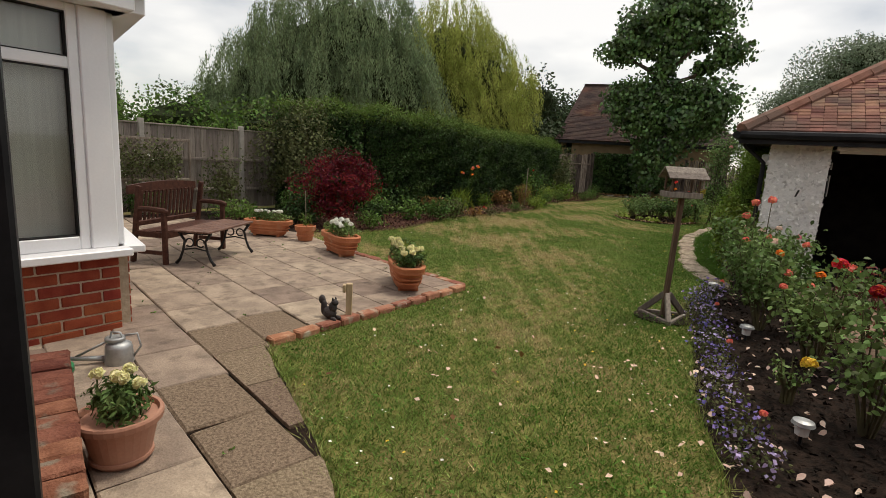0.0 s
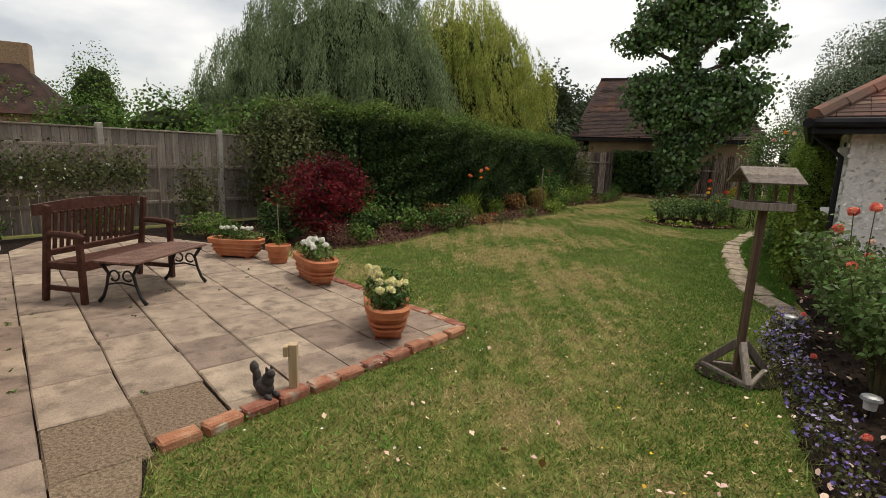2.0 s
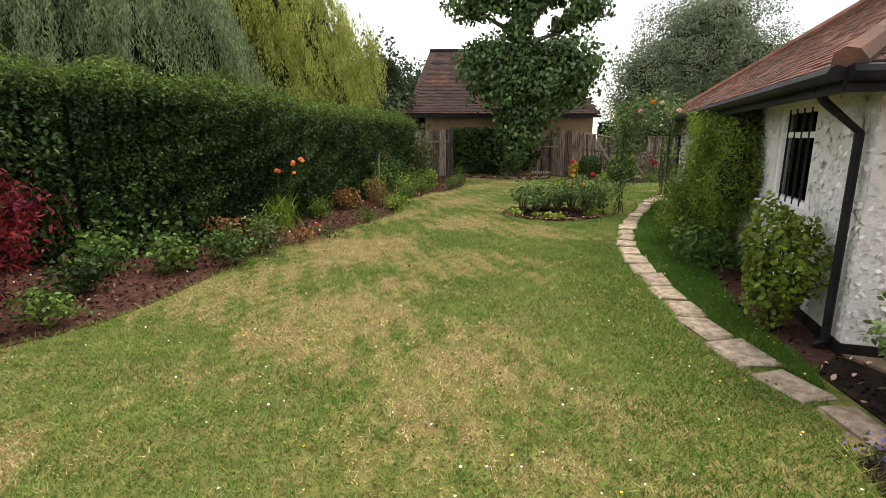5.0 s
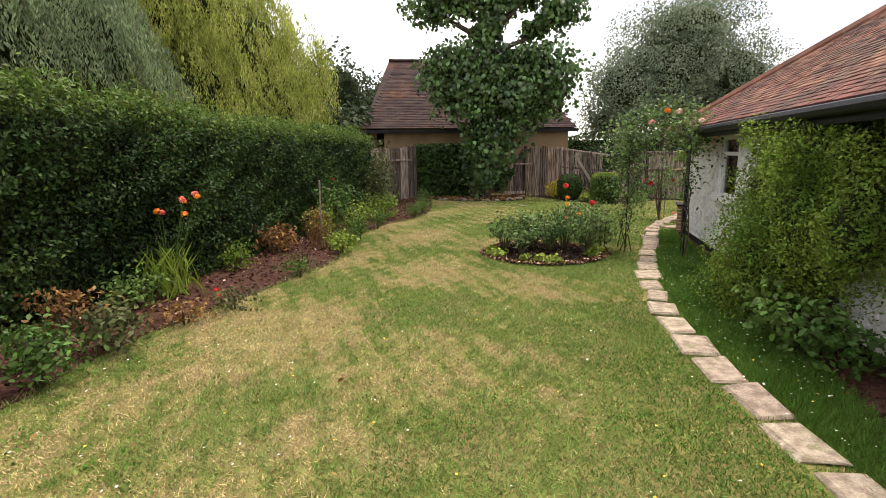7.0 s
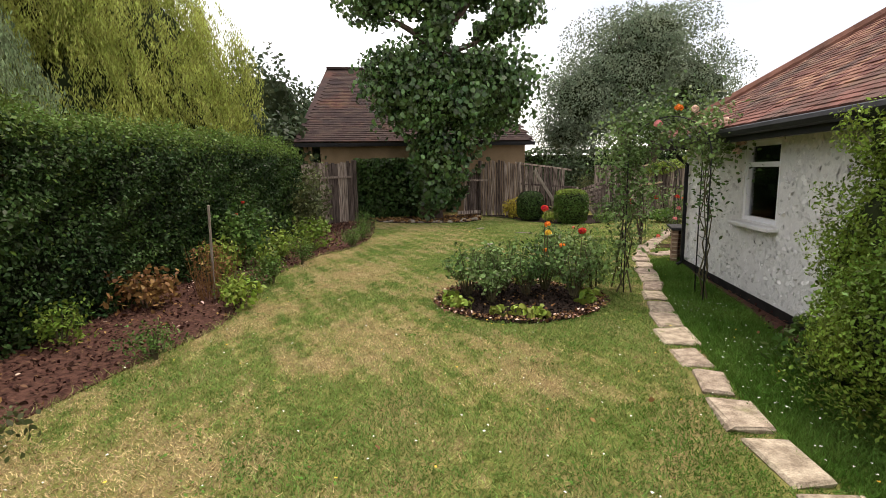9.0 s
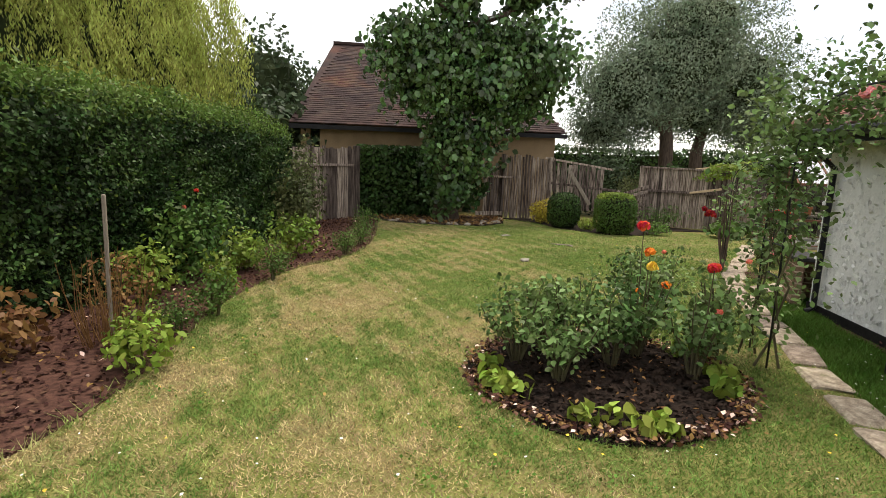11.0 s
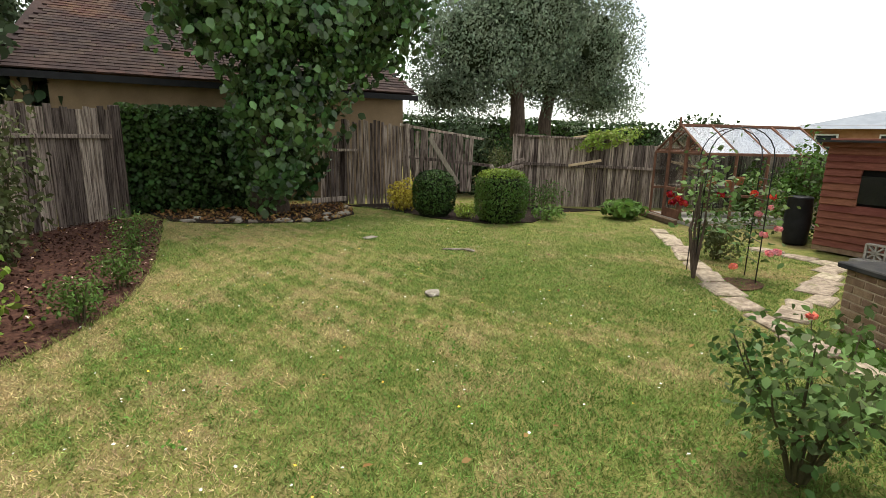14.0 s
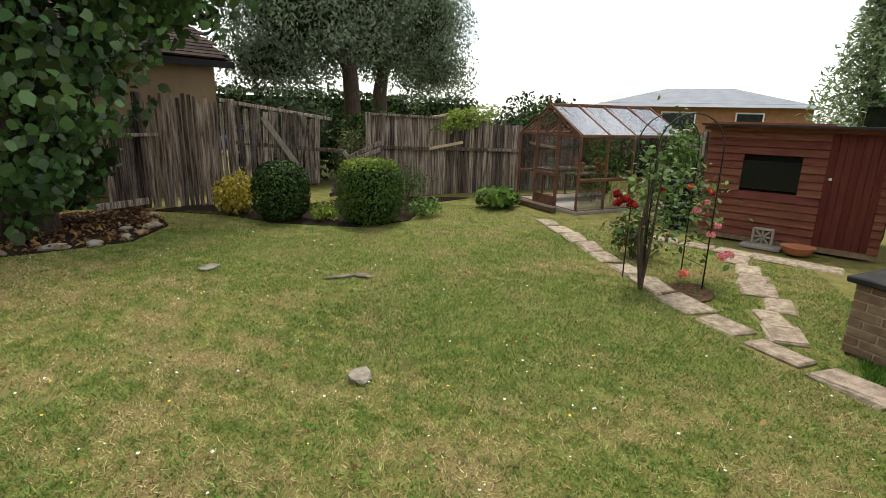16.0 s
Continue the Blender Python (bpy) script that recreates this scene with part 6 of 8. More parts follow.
# round rose bed
GB = "roses in the round bed"
for x, y, h, r, fl, nf, tl in ((1.75, 12.35, 0.62, 0.34, [p_coral], 0, ()), (1.95, 11.95, 0.5, 0.3, [p_coral], 0, ()), (2.3, 12.5, 0.68, 0.36, [p_orange], 0, ()), (2.5, 12.15, 0.56, 0.33, [p_coral], 0, ()),
                               (2.85, 12.35, 0.72, 0.36, [p_orange], 2, ((0.05, 0.12, 1.12, p_red, 0.062), (0.02, -0.05, 0.92, p_orange, 0.05), (-0.02, -0.15, 0.82, p_yellow, 0.052))), (3.05, 11.85, 0.64, 0.34, [p_coral], 1, ((0.12, 0.05, 0.86, p_red, 0.06),)), (2.1, 12.65, 0.6, 0.3, [p_coral], 0, ())):
    rose_bush((x, y, 0.01), h, r, fl, nf, "leafy rose bush in the round bed", 300, 0.056, GB, 0.045, tl)
rose_bush((3.5, 13.3, 0.0), 0.74, 0.46, [p_coral], 1, "leafy rose bush with a coral bloom beside the round bed", 760, 0.050, GB, 0.03)
for k in range(19):
    a = math.radians(random.choice((-145, -120, -95, -60, -35, -10, 20, 60, 110, 160, 190))) + random.uniform(-0.16, 0.16)
    q = random.uniform(0.80, 0.95)
    bush("edging_plant", (2.35 + 1.06 * q * math.cos(a), 12.0 + 1.0 * q * math.sin(a), 0.0), "small yellow-green edging plant round the rose bed", (0.10, 0.10, 0.07), 22, 0.09, m_lime if k % 3 else m_yew, "plant", stems=0, aspect=0.7, group="edging plants round the rose bed")

# near rose arch over the path
arch = thing("rose_arch", (0, 0, 0), "slender metal arch overgrown with a leafy climbing rose", "rose arch")


def arch_frame(parent, a, b, depth, h, r=0.012, rungs=7):
    a, b, depth = Vector((*a, 0)), Vector((*b, 0)), Vector((*depth, 0))
    mid = (a + b) / 2
    half_w = (b - a) / 2
    for o in (Vector(), depth):
        pts = [a + o, a + o + Vector((0, 0, h - half_w.length))]
        for k in range(1, 10):
            t_ = math.pi * k / 10
            pts.append(mid + o - half_w * math.cos(t_) + Vector((0, 0, h - half_w.length + half_w.length * math.sin(t_))))
        pts += [b + o + Vector((0, 0, h - half_w.length)), b + o]
        bm = bmesh.new()
        tube(bm, pts, r, 6)
        part("hoop", bm, m_iron, parent, smooth=True)
    for base in (a, b):
        for k in range(1, rungs):
            z = k * (h - half_w.length) / rungs
            bm = bmesh.new()
            tube(bm, [base + Vector((0, 0, z)), base + depth + Vector((0, 0, z))], r * 0.7, 5)
            part("rung", bm, m_iron, parent)


arch_frame(arch, (3.83, 11.95), (4.50, 11.25), (0.22, 0.42), 2.3, 0.009)
ap, ao = [], []
for k in range(4600):
    t_ = random.uniform(0.0, 0.97)
    if t_ < 0.30:
        c = Vector((3.9, 12.05, 0.35 + 1.6 * (t_ / 0.30) ** 0.6))
        s = 0.17
    elif t_ < 0.92:
        a = math.pi * (t_ - 0.30) / 0.62
        c = Vector((4.26, 11.75, 1.85)) + Vector((-0.42 * math.cos(a), 0.40 * math.cos(a), 0.42 * math.sin(a)))
        s = 0.20
    else:
        c = Vector((4.6, 11.4, random.uniform(0.9, 1.9)))
        s = 0.10
    ap.append(tuple(c + Vector((random.gauss(0, s), random.gauss(0, s), random.gauss(0, s)))))
    ao.append((0, -0.3, 0.6))
ap = np.array(ap)
part("climbing_foliage", leaves("leaf", ap[ap[:, 2] > 0.05], unit(np.array(ao))[ap[:, 2] > 0.05], 0.056, m_rose_leaf, aspect=0.62, droop=0.3), m_rose_leaf, arch)
for base in ((3.85, 11.98), (3.95, 12.2), (4.52, 11.3), (4.64, 11.48)):
    for j in range(2):
        bm = bmesh.new()
        tube(bm, [(base[0] + random.uniform(-0.10, 0.10), base[1] + random.uniform(-0.10, 0.10), 0)] + [(base[0] + random.uniform(-0.09, 0.09), base[1] + random.uniform(-0.07, 0.07), 0.35 * q) for q in range(1, 6)], [0.012, 0.011, 0.009, 0.007, 0.006, 0.004], 5)
        part("climbing_stem", bm, m_cane, arch)
for p, m_ in (((4.35, 11.4, 2.36), p_pale), ((4.62, 11.2, 2.2), p_pale), ((4.86, 11.2, 1.95), p_pale), ((4.9, 11.3, 1.85), p_pale), ((4.0, 11.6, 2.2), p_pink), ((4.2, 11.5, 2.38), p_orange)):
    bloom(arch, p, m_, 0.06)
bush("rose_bush", (3.55, 12.25, 0), "leafy rose bush at the arch's foot", (0.3, 0.3, 0.42), 500, 0.07, m_rose_leaf, "rose bush", stems=6)
# far arch with sparse roses
arch2 = thing("rose_arch", (0, 0, 0), "slender metal arch with sparse red climbing roses", "rose arch")
arch_frame(arch2, (6.68, 15.82), (7.10, 15.30), (0.30, 0.28), 1.80, 0.007, 6)
fp = np.concatenate([np.stack([rng.normal(6.8, 0.17, 340), rng.normal(15.85, 0.17, 340), rng.normal(1.0, 0.28, 340)], 1), np.stack([rng.normal(7.4, 0.17, 300), rng.normal(15.6, 0.17, 300), np.abs(rng.normal(0.7, 0.25, 300)) + 0.05], 1)])
part("climbing_foliage", leaves("leaf", fp, np.tile([0, 0, 1.0], (len(fp), 1)), 0.075, m_rose_leaf, aspect=0.6), m_rose_leaf, arch2)
for j in range(5):
    bm = bmesh.new()
    tube(bm, [(6.68, 15.82, 0), (6.66 + random.uniform(-0.1, 0.12), 15.8 + random.uniform(-0.1, 0.1), 0.6), (6.7 + random.uniform(-0.2, 0.2), 15.8 + random.uniform(-0.1, 0.1), 1.35)], [0.025, 0.014, 0.006], 5)
    part("climbing_stem", bm, m_bark, arch2)
for p, m_ in (((6.45, 16.0, 0.95), p_dark_red), ((6.5, 15.95, 0.90), p_dark_red), ((6.55, 16.05, 0.93), p_dark_red), ((7.4, 15.4, 1.0), p_red), ((7.35, 15.5, 0.78), p_pink), ((7.45, 15.3, 0.62), p_pink), ((7.05, 15.1, 0.42), p_pink), ((7.0, 15.15, 0.40), p_pink), ((6.85, 15.45, 0.2), p_coral), ((7.0, 15.8, 1.0), p_dark_red), ((6.42, 16.08, 1.0), p_dark_red), ((6.5, 16.1, 0.9), p_dark_red), ((7.38, 15.6, 1.02), p_red), ((7.12, 15.3, 0.58), p_pink), ((7.5, 15.45, 0.85), p_pink)):
    bloom(arch2, p, m_, 0.055)
solo("rose_soil", sheet([(6.9 + 0.35 * math.cos(a), 15.4 + 0.25 * math.sin(a)) for a in np.linspace(0, 6, 12)], 0.003), m_mulch, "bare earth round the arch's foot", "soil", kind="structure")

# garage wall plants
tree("wall_shrub", (3.62, 7.78, 0), "large bushy green shrub with bright tips against the garage wall", [(0.1, 0, 0, 0.06), (0.05, 0, 0.8, 0.05), (0.1, 0, 1.7, 0.02)],
     [((0.0, 0.1, 1.05), (0.55, 0.75, 0.85)), ((0.3, 0.8, 1.25), (0.5, 0.55, 0.75)), ((-0.35, -0.75, 1.15), (0.36, 0.42, 0.6)), ((0.0, -0.1, 1.7), (0.45, 0.5, 0.42)), ((-0.1, 0.45, 0.55), (0.55, 0.65, 0.5)), ((0.45, 1.15, 0.85), (0.4, 0.42, 0.65)), ((-0.2, -0.55, 1.7), (0.3, 0.32, 0.36)), ((0.3, 0.9, 1.85), (0.35, 0.35, 0.3))],
     0.036, 100000, m_conifer, "shrub", limbs=[[(0.0, 0.2, 0.1, 0.03), (0.2, 0.7, 1.1, 0.02), (0.3, 0.9, 1.9, 0.006)], [(0.0, -0.2, 0.1, 0.03), (-0.2, -0.5, 1.0, 0.02), (-0.25, -0.6, 1.9, 0.006)]], aspect=0.5, droop=-0.2, shell=0.42, rough=0.2, seed=140, inner=0.66)
bush("hydrangea", (3.05, 7.2, 0), "low broad-leaved shrub beneath the conifer", (0.4, 0.8, 0.28), 1100, 0.075, m_shrub, aspect=0.5)
bush("hydrangea", (3.75, 8.85, 0), "low broad-leaved shrub beneath the conifer", (0.3, 0.6, 0.26), 900, 0.075, m_shrub, aspect=0.5)
bush("round_shrub", (2.42, 4.95, 0), "rounded green and yellow variegated shrub at the garage corner", (0.36, 0.38, 0.56), 2600, 0.055, m_yew, aspect=0.6, rough=0.12, shell=0.25, stems=8)

# left border
tree("japanese_maple", (-4.68, 5.2, 0), "crimson Japanese maple spreading in the flower border", [(0, 0, 0, 0.05), (0.03, 0, 0.4, 0.04), (0.0, 0.02, 1.0, 0.015)],
     [((0, 0, 0.92), (0.74, 0.66, 0.38)), ((-0.28, 0, 0.58), (0.45, 0.42, 0.3)), ((0.35, -0.1, 0.72), (0.42, 0.4, 0.28)), ((0.15, 0, 1.28), (0.42, 0.4, 0.2)), ((-0.36, 0.1, 1.12), (0.34, 0.34, 0.2)), ((0.55, 0.0, 1.08), (0.28, 0.3, 0.16)), ((0.0, -0.2, 0.35), (0.4, 0.35, 0.22))],
     0.066, 7600, m_maple, "maple", limbs=[[(0, 0, 0.3, 0.03), (0.3, 0, 0.8, 0.018), (0.5, 0, 1.1, 0.005)], [(0, 0, 0.3, 0.03), (-0.25, 0, 0.7, 0.018), (-0.4, 0.1, 1.1, 0.005)]], aspect=0.36, droop=0.5, shell=0.45, rough=0.34, seed=160, inner=0.4)
bush("climbing_shrub", (-6.55, 6.9, 0), "tangled climbing shrub over the fence's end", (0.95, 0.85, 1.25), 6500, 0.07, m_dull, aspect=0.55, rough=0.25, stems=9)
bush("climbing_shrub", (-6.7, 7.3, 0.9), "olive climber tumbling over the fence", (1.0, 0.7, 0.85), 3200, 0.065, m_dull, aspect=0.5, rough=0.3, stems=6)
bush("climbing_shrub", (-5.9, 7.9, 0), "dark leafy shrub merging into the hedge", (0.9, 0.7, 1.1), 4500, 0.07, m_hedge, aspect=0.55, rough=0.25, stems=6)
bush("fence_shrub", (-7.35, 5.35, 0), "loose yellowing shrub against the fence", (0.55, 0.45, 0.66), 900, 0.07, m_dull, aspect=0.55, rough=0.3, shell=0.6, stems=9)
bush("fence_shrub", (-6.6, 4.75, 0), "low green plants at the patio's corner", (0.6, 0.35, 0.22), 900, 0.06, m_shrub, aspect=0.4)
bush("fence_shrub", (-8.5, 4.2, 0), "low green plants behind the bench", (0.5, 0.4, 0.3), 900, 0.06, m_shrub, aspect=0.4)
bush("fence_shrub", (-8.95, 2.6, 0), "low green plants at the fence's foot", (0.4, 0.6, 0.24), 700, 0.06, m_box, aspect=0.4)
bush("seedling_tree", (-5.75, 5.2, 0), "thin green shoots tied to a cane", (0.25, 0.25, 0.4), 300, 0.06, m_shrub, aspect=0.3)
# trellis with climbers
tr = thing("trellis", (0, 0, 0), "grey lattice trellis with a flowering climber on the fence", "trellis")
ta, tb = Vector((-9.55, 2.0, 0)), Vector((-8.12, 5.17, 0))
td = (tb - ta).normalized()
tn = Vector((td.y, -td.x, 0))
for z in (0.72, 1.52):
    rail(tr, ta + tn * 0.12 + Vector((0, 0, z)), tb + tn * 0.12 + Vector((0, 0, z)), m_oak, (0.03, 0.05))
for s in (0.0, 1.0):
    q = ta.lerp(tb, s) + tn * 0.12
    rail(tr, q + Vector((0, 0, 0.1)), q + Vector((0, 0, 1.55)), m_oak, (0.03, 0.05), "upright")
L = (tb - ta).length
for k in range(34):
    for sgn in (1, -1):
        s0 = k * 0.105
        z0, z1, s1 = (0.74, 1.5, s0 + 0.76) if sgn > 0 else (1.5, 0.74, s0 + 0.76)
        if s1 <= L:
            rail(tr, ta + td * s0 + tn * (0.12 + 0.008 * sgn) + Vector((0, 0, z0)), ta + td * s1 + tn * (0.12 + 0.008 * sgn) + Vector((0, 0, z1)), m_oak, (0.008, 0.025), "lath")
cl = np.array([tuple(ta + td * rng.uniform(0, L * 0.93) + tn * rng.uniform(0.1, 0.4) + Vector((0, 0, np.clip(rng.normal(1.08, 0.2), 0.4, 1.62)))) for _ in range(3400)])
clt = thing("climber", (0, 0, 0), "small-leaved olive climber with a few pale flowers on the trellis", "climbing plant")
part("foliage", leaves("climb_leaf", cl, np.tile([tn.x, tn.y, 0.4], (len(cl), 1)), 0.055, m_dull, aspect=0.6), m_dull, clt)
fl = cl[:60] + np.array([tn.x, tn.y, 0]) * 0.08
part("blossom", leaves("climb_flower", fl, np.tile([tn.x, tn.y, 0.5], (len(fl), 1)), 0.04, p_white, aspect=0.9), p_white, clt)
for k in range(5):
    q = ta + td * (0.5 + 0.6 * k) + tn * 0.15
    bm = bmesh.new()
    tube(bm, [q, q + Vector((0.03, 0.04, 0.6)), q + Vector((-0.05, 0.1, 1.2))], [0.02, 0.015, 0.008], 5)
    part("stem", bm, m_cane, clt)

# daylily
lily = thing("daylily", (-3.15, 10.15, 0.03), "clump of strap leaves with tall orange lily flowers", "lily")
lp = np.stack([rng.normal(0, 0.12, 130), rng.normal(0, 0.12, 130), rng.uniform(0.05, 0.45, 130)], 1)
part("foliage", leaves("strap", lp, unit(lp * np.array([1, 1, 0.2])), 0.5, m_lime, aspect=0.06, droop=-1.6), m_lime, lily)
for k in range(7):
    x, y, z = random.uniform(-0.05, 0.45), random.uniform(-0.1, 0.25), random.uniform(0.95, 1.25)
    bm = bmesh.new()
    tube(bm, [(0, 0, 0), (x * 0.6, y * 0.6, z * 0.6), (x, y, z)], [0.006, 0.005, 0.004], 5)
    part("flower_stem", bm, m_shrub, lily)
    bloom(lily, (x, y, z), p_orange if k % 3 else p_coral, 0.048)
for i, (x, y, rx, rz_, n, lf, m_, lab) in enumerate((
        (-2.75, 11.6, 0.26, 0.17, 420, 0.05, m_yew, "yellow-green leafy plant with tiny flowers in the border"), (-3.35, 9.6, 0.28, 0.18, 420, 0.06, m_box, "dark green leafy plant in the border"), (-1.75, 13.75, 0.2, 0.3, 260, 0.05, m_dry, "dry russet seed heads beside the stake"),
        (-1.15, 13.45, 0.17, 0.14, 700, 0.03, m_box, "small dark fine-leaved mound at the lawn's edge"), (-1.05, 14.9, 0.2, 0.2, 300, 0.07, m_yew, "yellow-green leafy plant in the border"), (-5.25, 4.75, 0.30, 0.26, 700, 0.07, m_hedge, "dark leafy plant beside the maple"), (-5.5, 5.75, 0.36, 0.3, 800, 0.07, m_box, "dark green shrub behind the maple"), (-4.35, 6.3, 0.3, 0.2, 520, 0.06, m_hedge, "low dark-leaved plant in the border"), (-4.6, 7.2, 0.34, 0.24, 600, 0.07, m_box, "dark green leafy plant before the hedge"), (-4.0, 5.3, 0.28, 0.16, 420, 0.05, m_shrub, "low green cushion plant in the border"), (-4.9, 8.3, 0.4, 0.3, 500, 0.1, m_hedge, "dark strap-leaved plant in the border"),
        (-3.75, 7.25, 0.26, 0.20, 520, 0.07, m_shrub, "bright green clump at the lawn's edge"), (-3.45, 7.95, 0.2, 0.17, 380, 0.05, m_box, "leafy green clump at the lawn's edge"),
        (-3.1, 7.55, 0.3, 0.22, 420, 0.06, m_shrub, "leafy green clump at the lawn's edge"), (-2.95, 8.25, 0.26, 0.2, 320, 0.07, m_dull, "yellowing leafy plant in the border"),
        (-3.7, 8.9, 0.3, 0.2, 300, 0.06, m_dry, "dying russet plant in the border"), (-2.95, 11.85, 0.25, 0.18, 300, 0.05, m_shrub, "grey-green low plant in the border"),
        (-2.35, 12.95, 0.36, 0.2, 420, 0.085, m_dry, "yellow and russet leafy clump in the border"), (-1.7, 10.95, 0.24, 0.13, 520, 0.035, m_shrub, "fine-leaved low green mound at the lawn's edge"),
        (-1.35, 13.1, 0.2, 0.16, 240, 0.05, m_yew, "pale green plant with white flowers"), (-1.2, 12.6, 0.22, 0.15, 300, 0.07, m_lime, "bright broad-leaved plant at the lawn's edge"),
        (-1.62, 15.7, 0.46, 0.46, 1200, 0.085, m_shrub, "leafy rounded shrub with red flowers before the hedge"), (-1.0, 16.2, 0.36, 0.22, 460, 0.085, m_yew, "pale strap-leaved clump in the border"),
        (-0.52, 15.6, 0.24, 0.2, 600, 0.04, m_box, "small dark clipped shrub at the lawn's edge"), (-0.4, 17.4, 0.4, 0.26, 560, 0.085, m_yew, "yellow-green clump in the border"),
        (0.45, 17.5, 0.24, 0.18, 600, 0.04, m_box, "small grey-green bush at the lawn's edge"), (0.75, 18.5, 0.24, 0.18, 600, 0.04, m_box, "small grey-green bush at the lawn's edge"), (0.95, 19.9, 0.22, 0.26, 600, 0.04, m_box, "small dark upright bush at the lawn's edge"),
        (-0.95, 14.0, 0.22, 0.2, 500, 0.045, m_box, "low green bush at the lawn's edge"), (-0.5, 19.3, 0.4, 0.6, 1000, 0.09, m_dull, "loose pale-leaved shrub at the hedge's end"), (-0.45, 20.6, 0.36, 0.8, 900, 0.09, m_dull, "loose pale-leaved shrub beside the gate"),
        (-2.2, 9.4, 0.25, 0.12, 160, 0.05, m_dull, "straggling plant with red flowers"), (-2.6, 9.0, 0.3, 0.1, 160, 0.06, m_dry, "withered brown plant in the border"), (-1.75, 14.6, 0.24, 0.26, 420, 0.08, m_yew, "bright leafy plant before the hedge"))):
    bush("border_plant", (x, y, 0.0), lab, (rx * 1.2, rx * 1.15, rz_ * 1.25), int(n * 1.3), lf, m_, "plant", flowers=[p_red, p_coral], nf=2 if "red flower" in lab else 0, fr=0.035, stems=3, aspect=0.5, lift=0.6, rough=0.25)
st = thing("garden_stake", (-1.6, 13.2, 0), "weathered upright wooden stake with dry stems", "stake")
rail(st, (0, 0, -0.02), (0.02, 0.0, 1.28), m_oak, (0.03, 0.03), "stake_shaft")
for j in range(46):
    bm = bmesh.new()
    sx_, sy_ = random.uniform(-0.16, 0.22), random.uniform(-0.14, 0.14)
    tube(bm, [(sx_, sy_, 0), (sx_ * 1.4 + random.uniform(-0.05, 0.05), sy_ * 1.4, random.uniform(0.2, 0.35)), (sx_ * 1.8 + random.uniform(-0.1, 0.1), sy_ * 1.8, random.uniform(0.4, 0.85))], [0.005, 0.004, 0.002], 4)
    part("dry_stem", bm, m_dry, st)

# ---- back: topiary, golden shrub, rocks ----
def topiary(name, at, label, radii, n, m_, mtop=None, power=3.0):
    t = thing(name, at, label, "topiary shrub")
    bm = bmesh.new()
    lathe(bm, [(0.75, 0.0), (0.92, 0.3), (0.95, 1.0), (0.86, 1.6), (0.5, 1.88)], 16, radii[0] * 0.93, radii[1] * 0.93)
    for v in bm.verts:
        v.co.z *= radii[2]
    # Added near-black core in place of shade between the clipped leaves.
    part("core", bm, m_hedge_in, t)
    d = unit(rng.normal(0, 1, (n, 3)))
    f = (np.abs(d) ** power).sum(1) ** (-1 / power)
    p = d * f[:, None] * np.array(radii) * rng.uniform(0.93, 1.04, n)[:, None] + np.array([0, 0, radii[2]])
    k = p[:, 2] > 0.02
    p, d = p[k], d[k]
    top = (p[:, 2] > radii[2] * 1.72) if mtop else np.zeros(len(p), bool)
    part("foliage", leaves("box_leaf", p[~top], d[~top], 0.045, m_, aspect=0.6), m_, t)
    if mtop:
        part("fresh_growth", leaves("box_tip", p[top], d[top], 0.045, mtop, aspect=0.6), mtop, t)
    return t


topiary("clipped_shrub", (7.25, 20.3, 0), "square clipped green shrub with a fresh yellow-green top", (0.45, 0.42, 0.51), 7500, m_box, m_yew, 4.0)
topiary("clipped_shrub", (6.42, 21.5, 0), "rounded dark green clipped shrub", (0.42, 0.38, 0.47), 5500, m_hedge, None, 2.8)
bush("golden_shrub", (6.2, 22.5, 0), "golden-leaved shrub before the old fence", (0.42, 0.36, 0.34), 1500, 0.06, m_gold_leaf, rough=0.2)
bush("fern", (6.85, 20.95, 0), "small bright green ferny plant between the shrubs", (0.3, 0.28, 0.16), 420, 0.09, m_lime, aspect=0.25)
bush("low_plants", (8.3, 20.0, 0), "low mixed green plants beside the clipped shrub", (0.45, 0.35, 0.16), 520, 0.07, m_shrub, aspect=0.4)
bush("low_plants", (9.4, 21.4, 0), "thin tall green plants along the fence", (0.8, 0.4, 0.34), 620, 0.09, m_shrub, aspect=0.25)
bush("broad_leaf_plant", (10.0, 19.55, 0), "broad dark leaves beside the greenhouse", (0.55, 0.4, 0.2), 420, 0.16, m_shrub, aspect=0.6)
bush("fence_climber", (11.3, 21.2, 1.35), "pale green climber spilling over the fence's top", (1.1, 0.45, 0.32), 1800, 0.09, m_yew, aspect=0.5, stems=0, rough=0.3)
bush("fence_climber", (8.9, 22.5, 0.4), "straggling climber over the fallen fence", (0.5, 0.4, 0.6), 700, 0.08, m_dull, aspect=0.4)


def rock(at, s, seed, group="", label="irregular grey garden stone on the ground", m_=None):
    bm = bmesh.new()
    bmesh.ops.create_icosphere(bm, subdivisions=2, radius=1)
    for v in bm.verts:
        v.co *= 1 + 0.35 * noise.noise(v.co * 1.3 + Vector((seed, seed * 2, 0)))
        v.co = Vector((v.co.x * s[0], v.co.y * s[1], max(v.co.z * s[2], -s[2] * 0.5)))
    ob = solo("garden_stone", bm, m_ or m_rock, label, "stone", group)
    ob.matrix_basis = pose(at[0], at[1], s[2] * 0.4, 0, 0, seed * 50)
    return ob


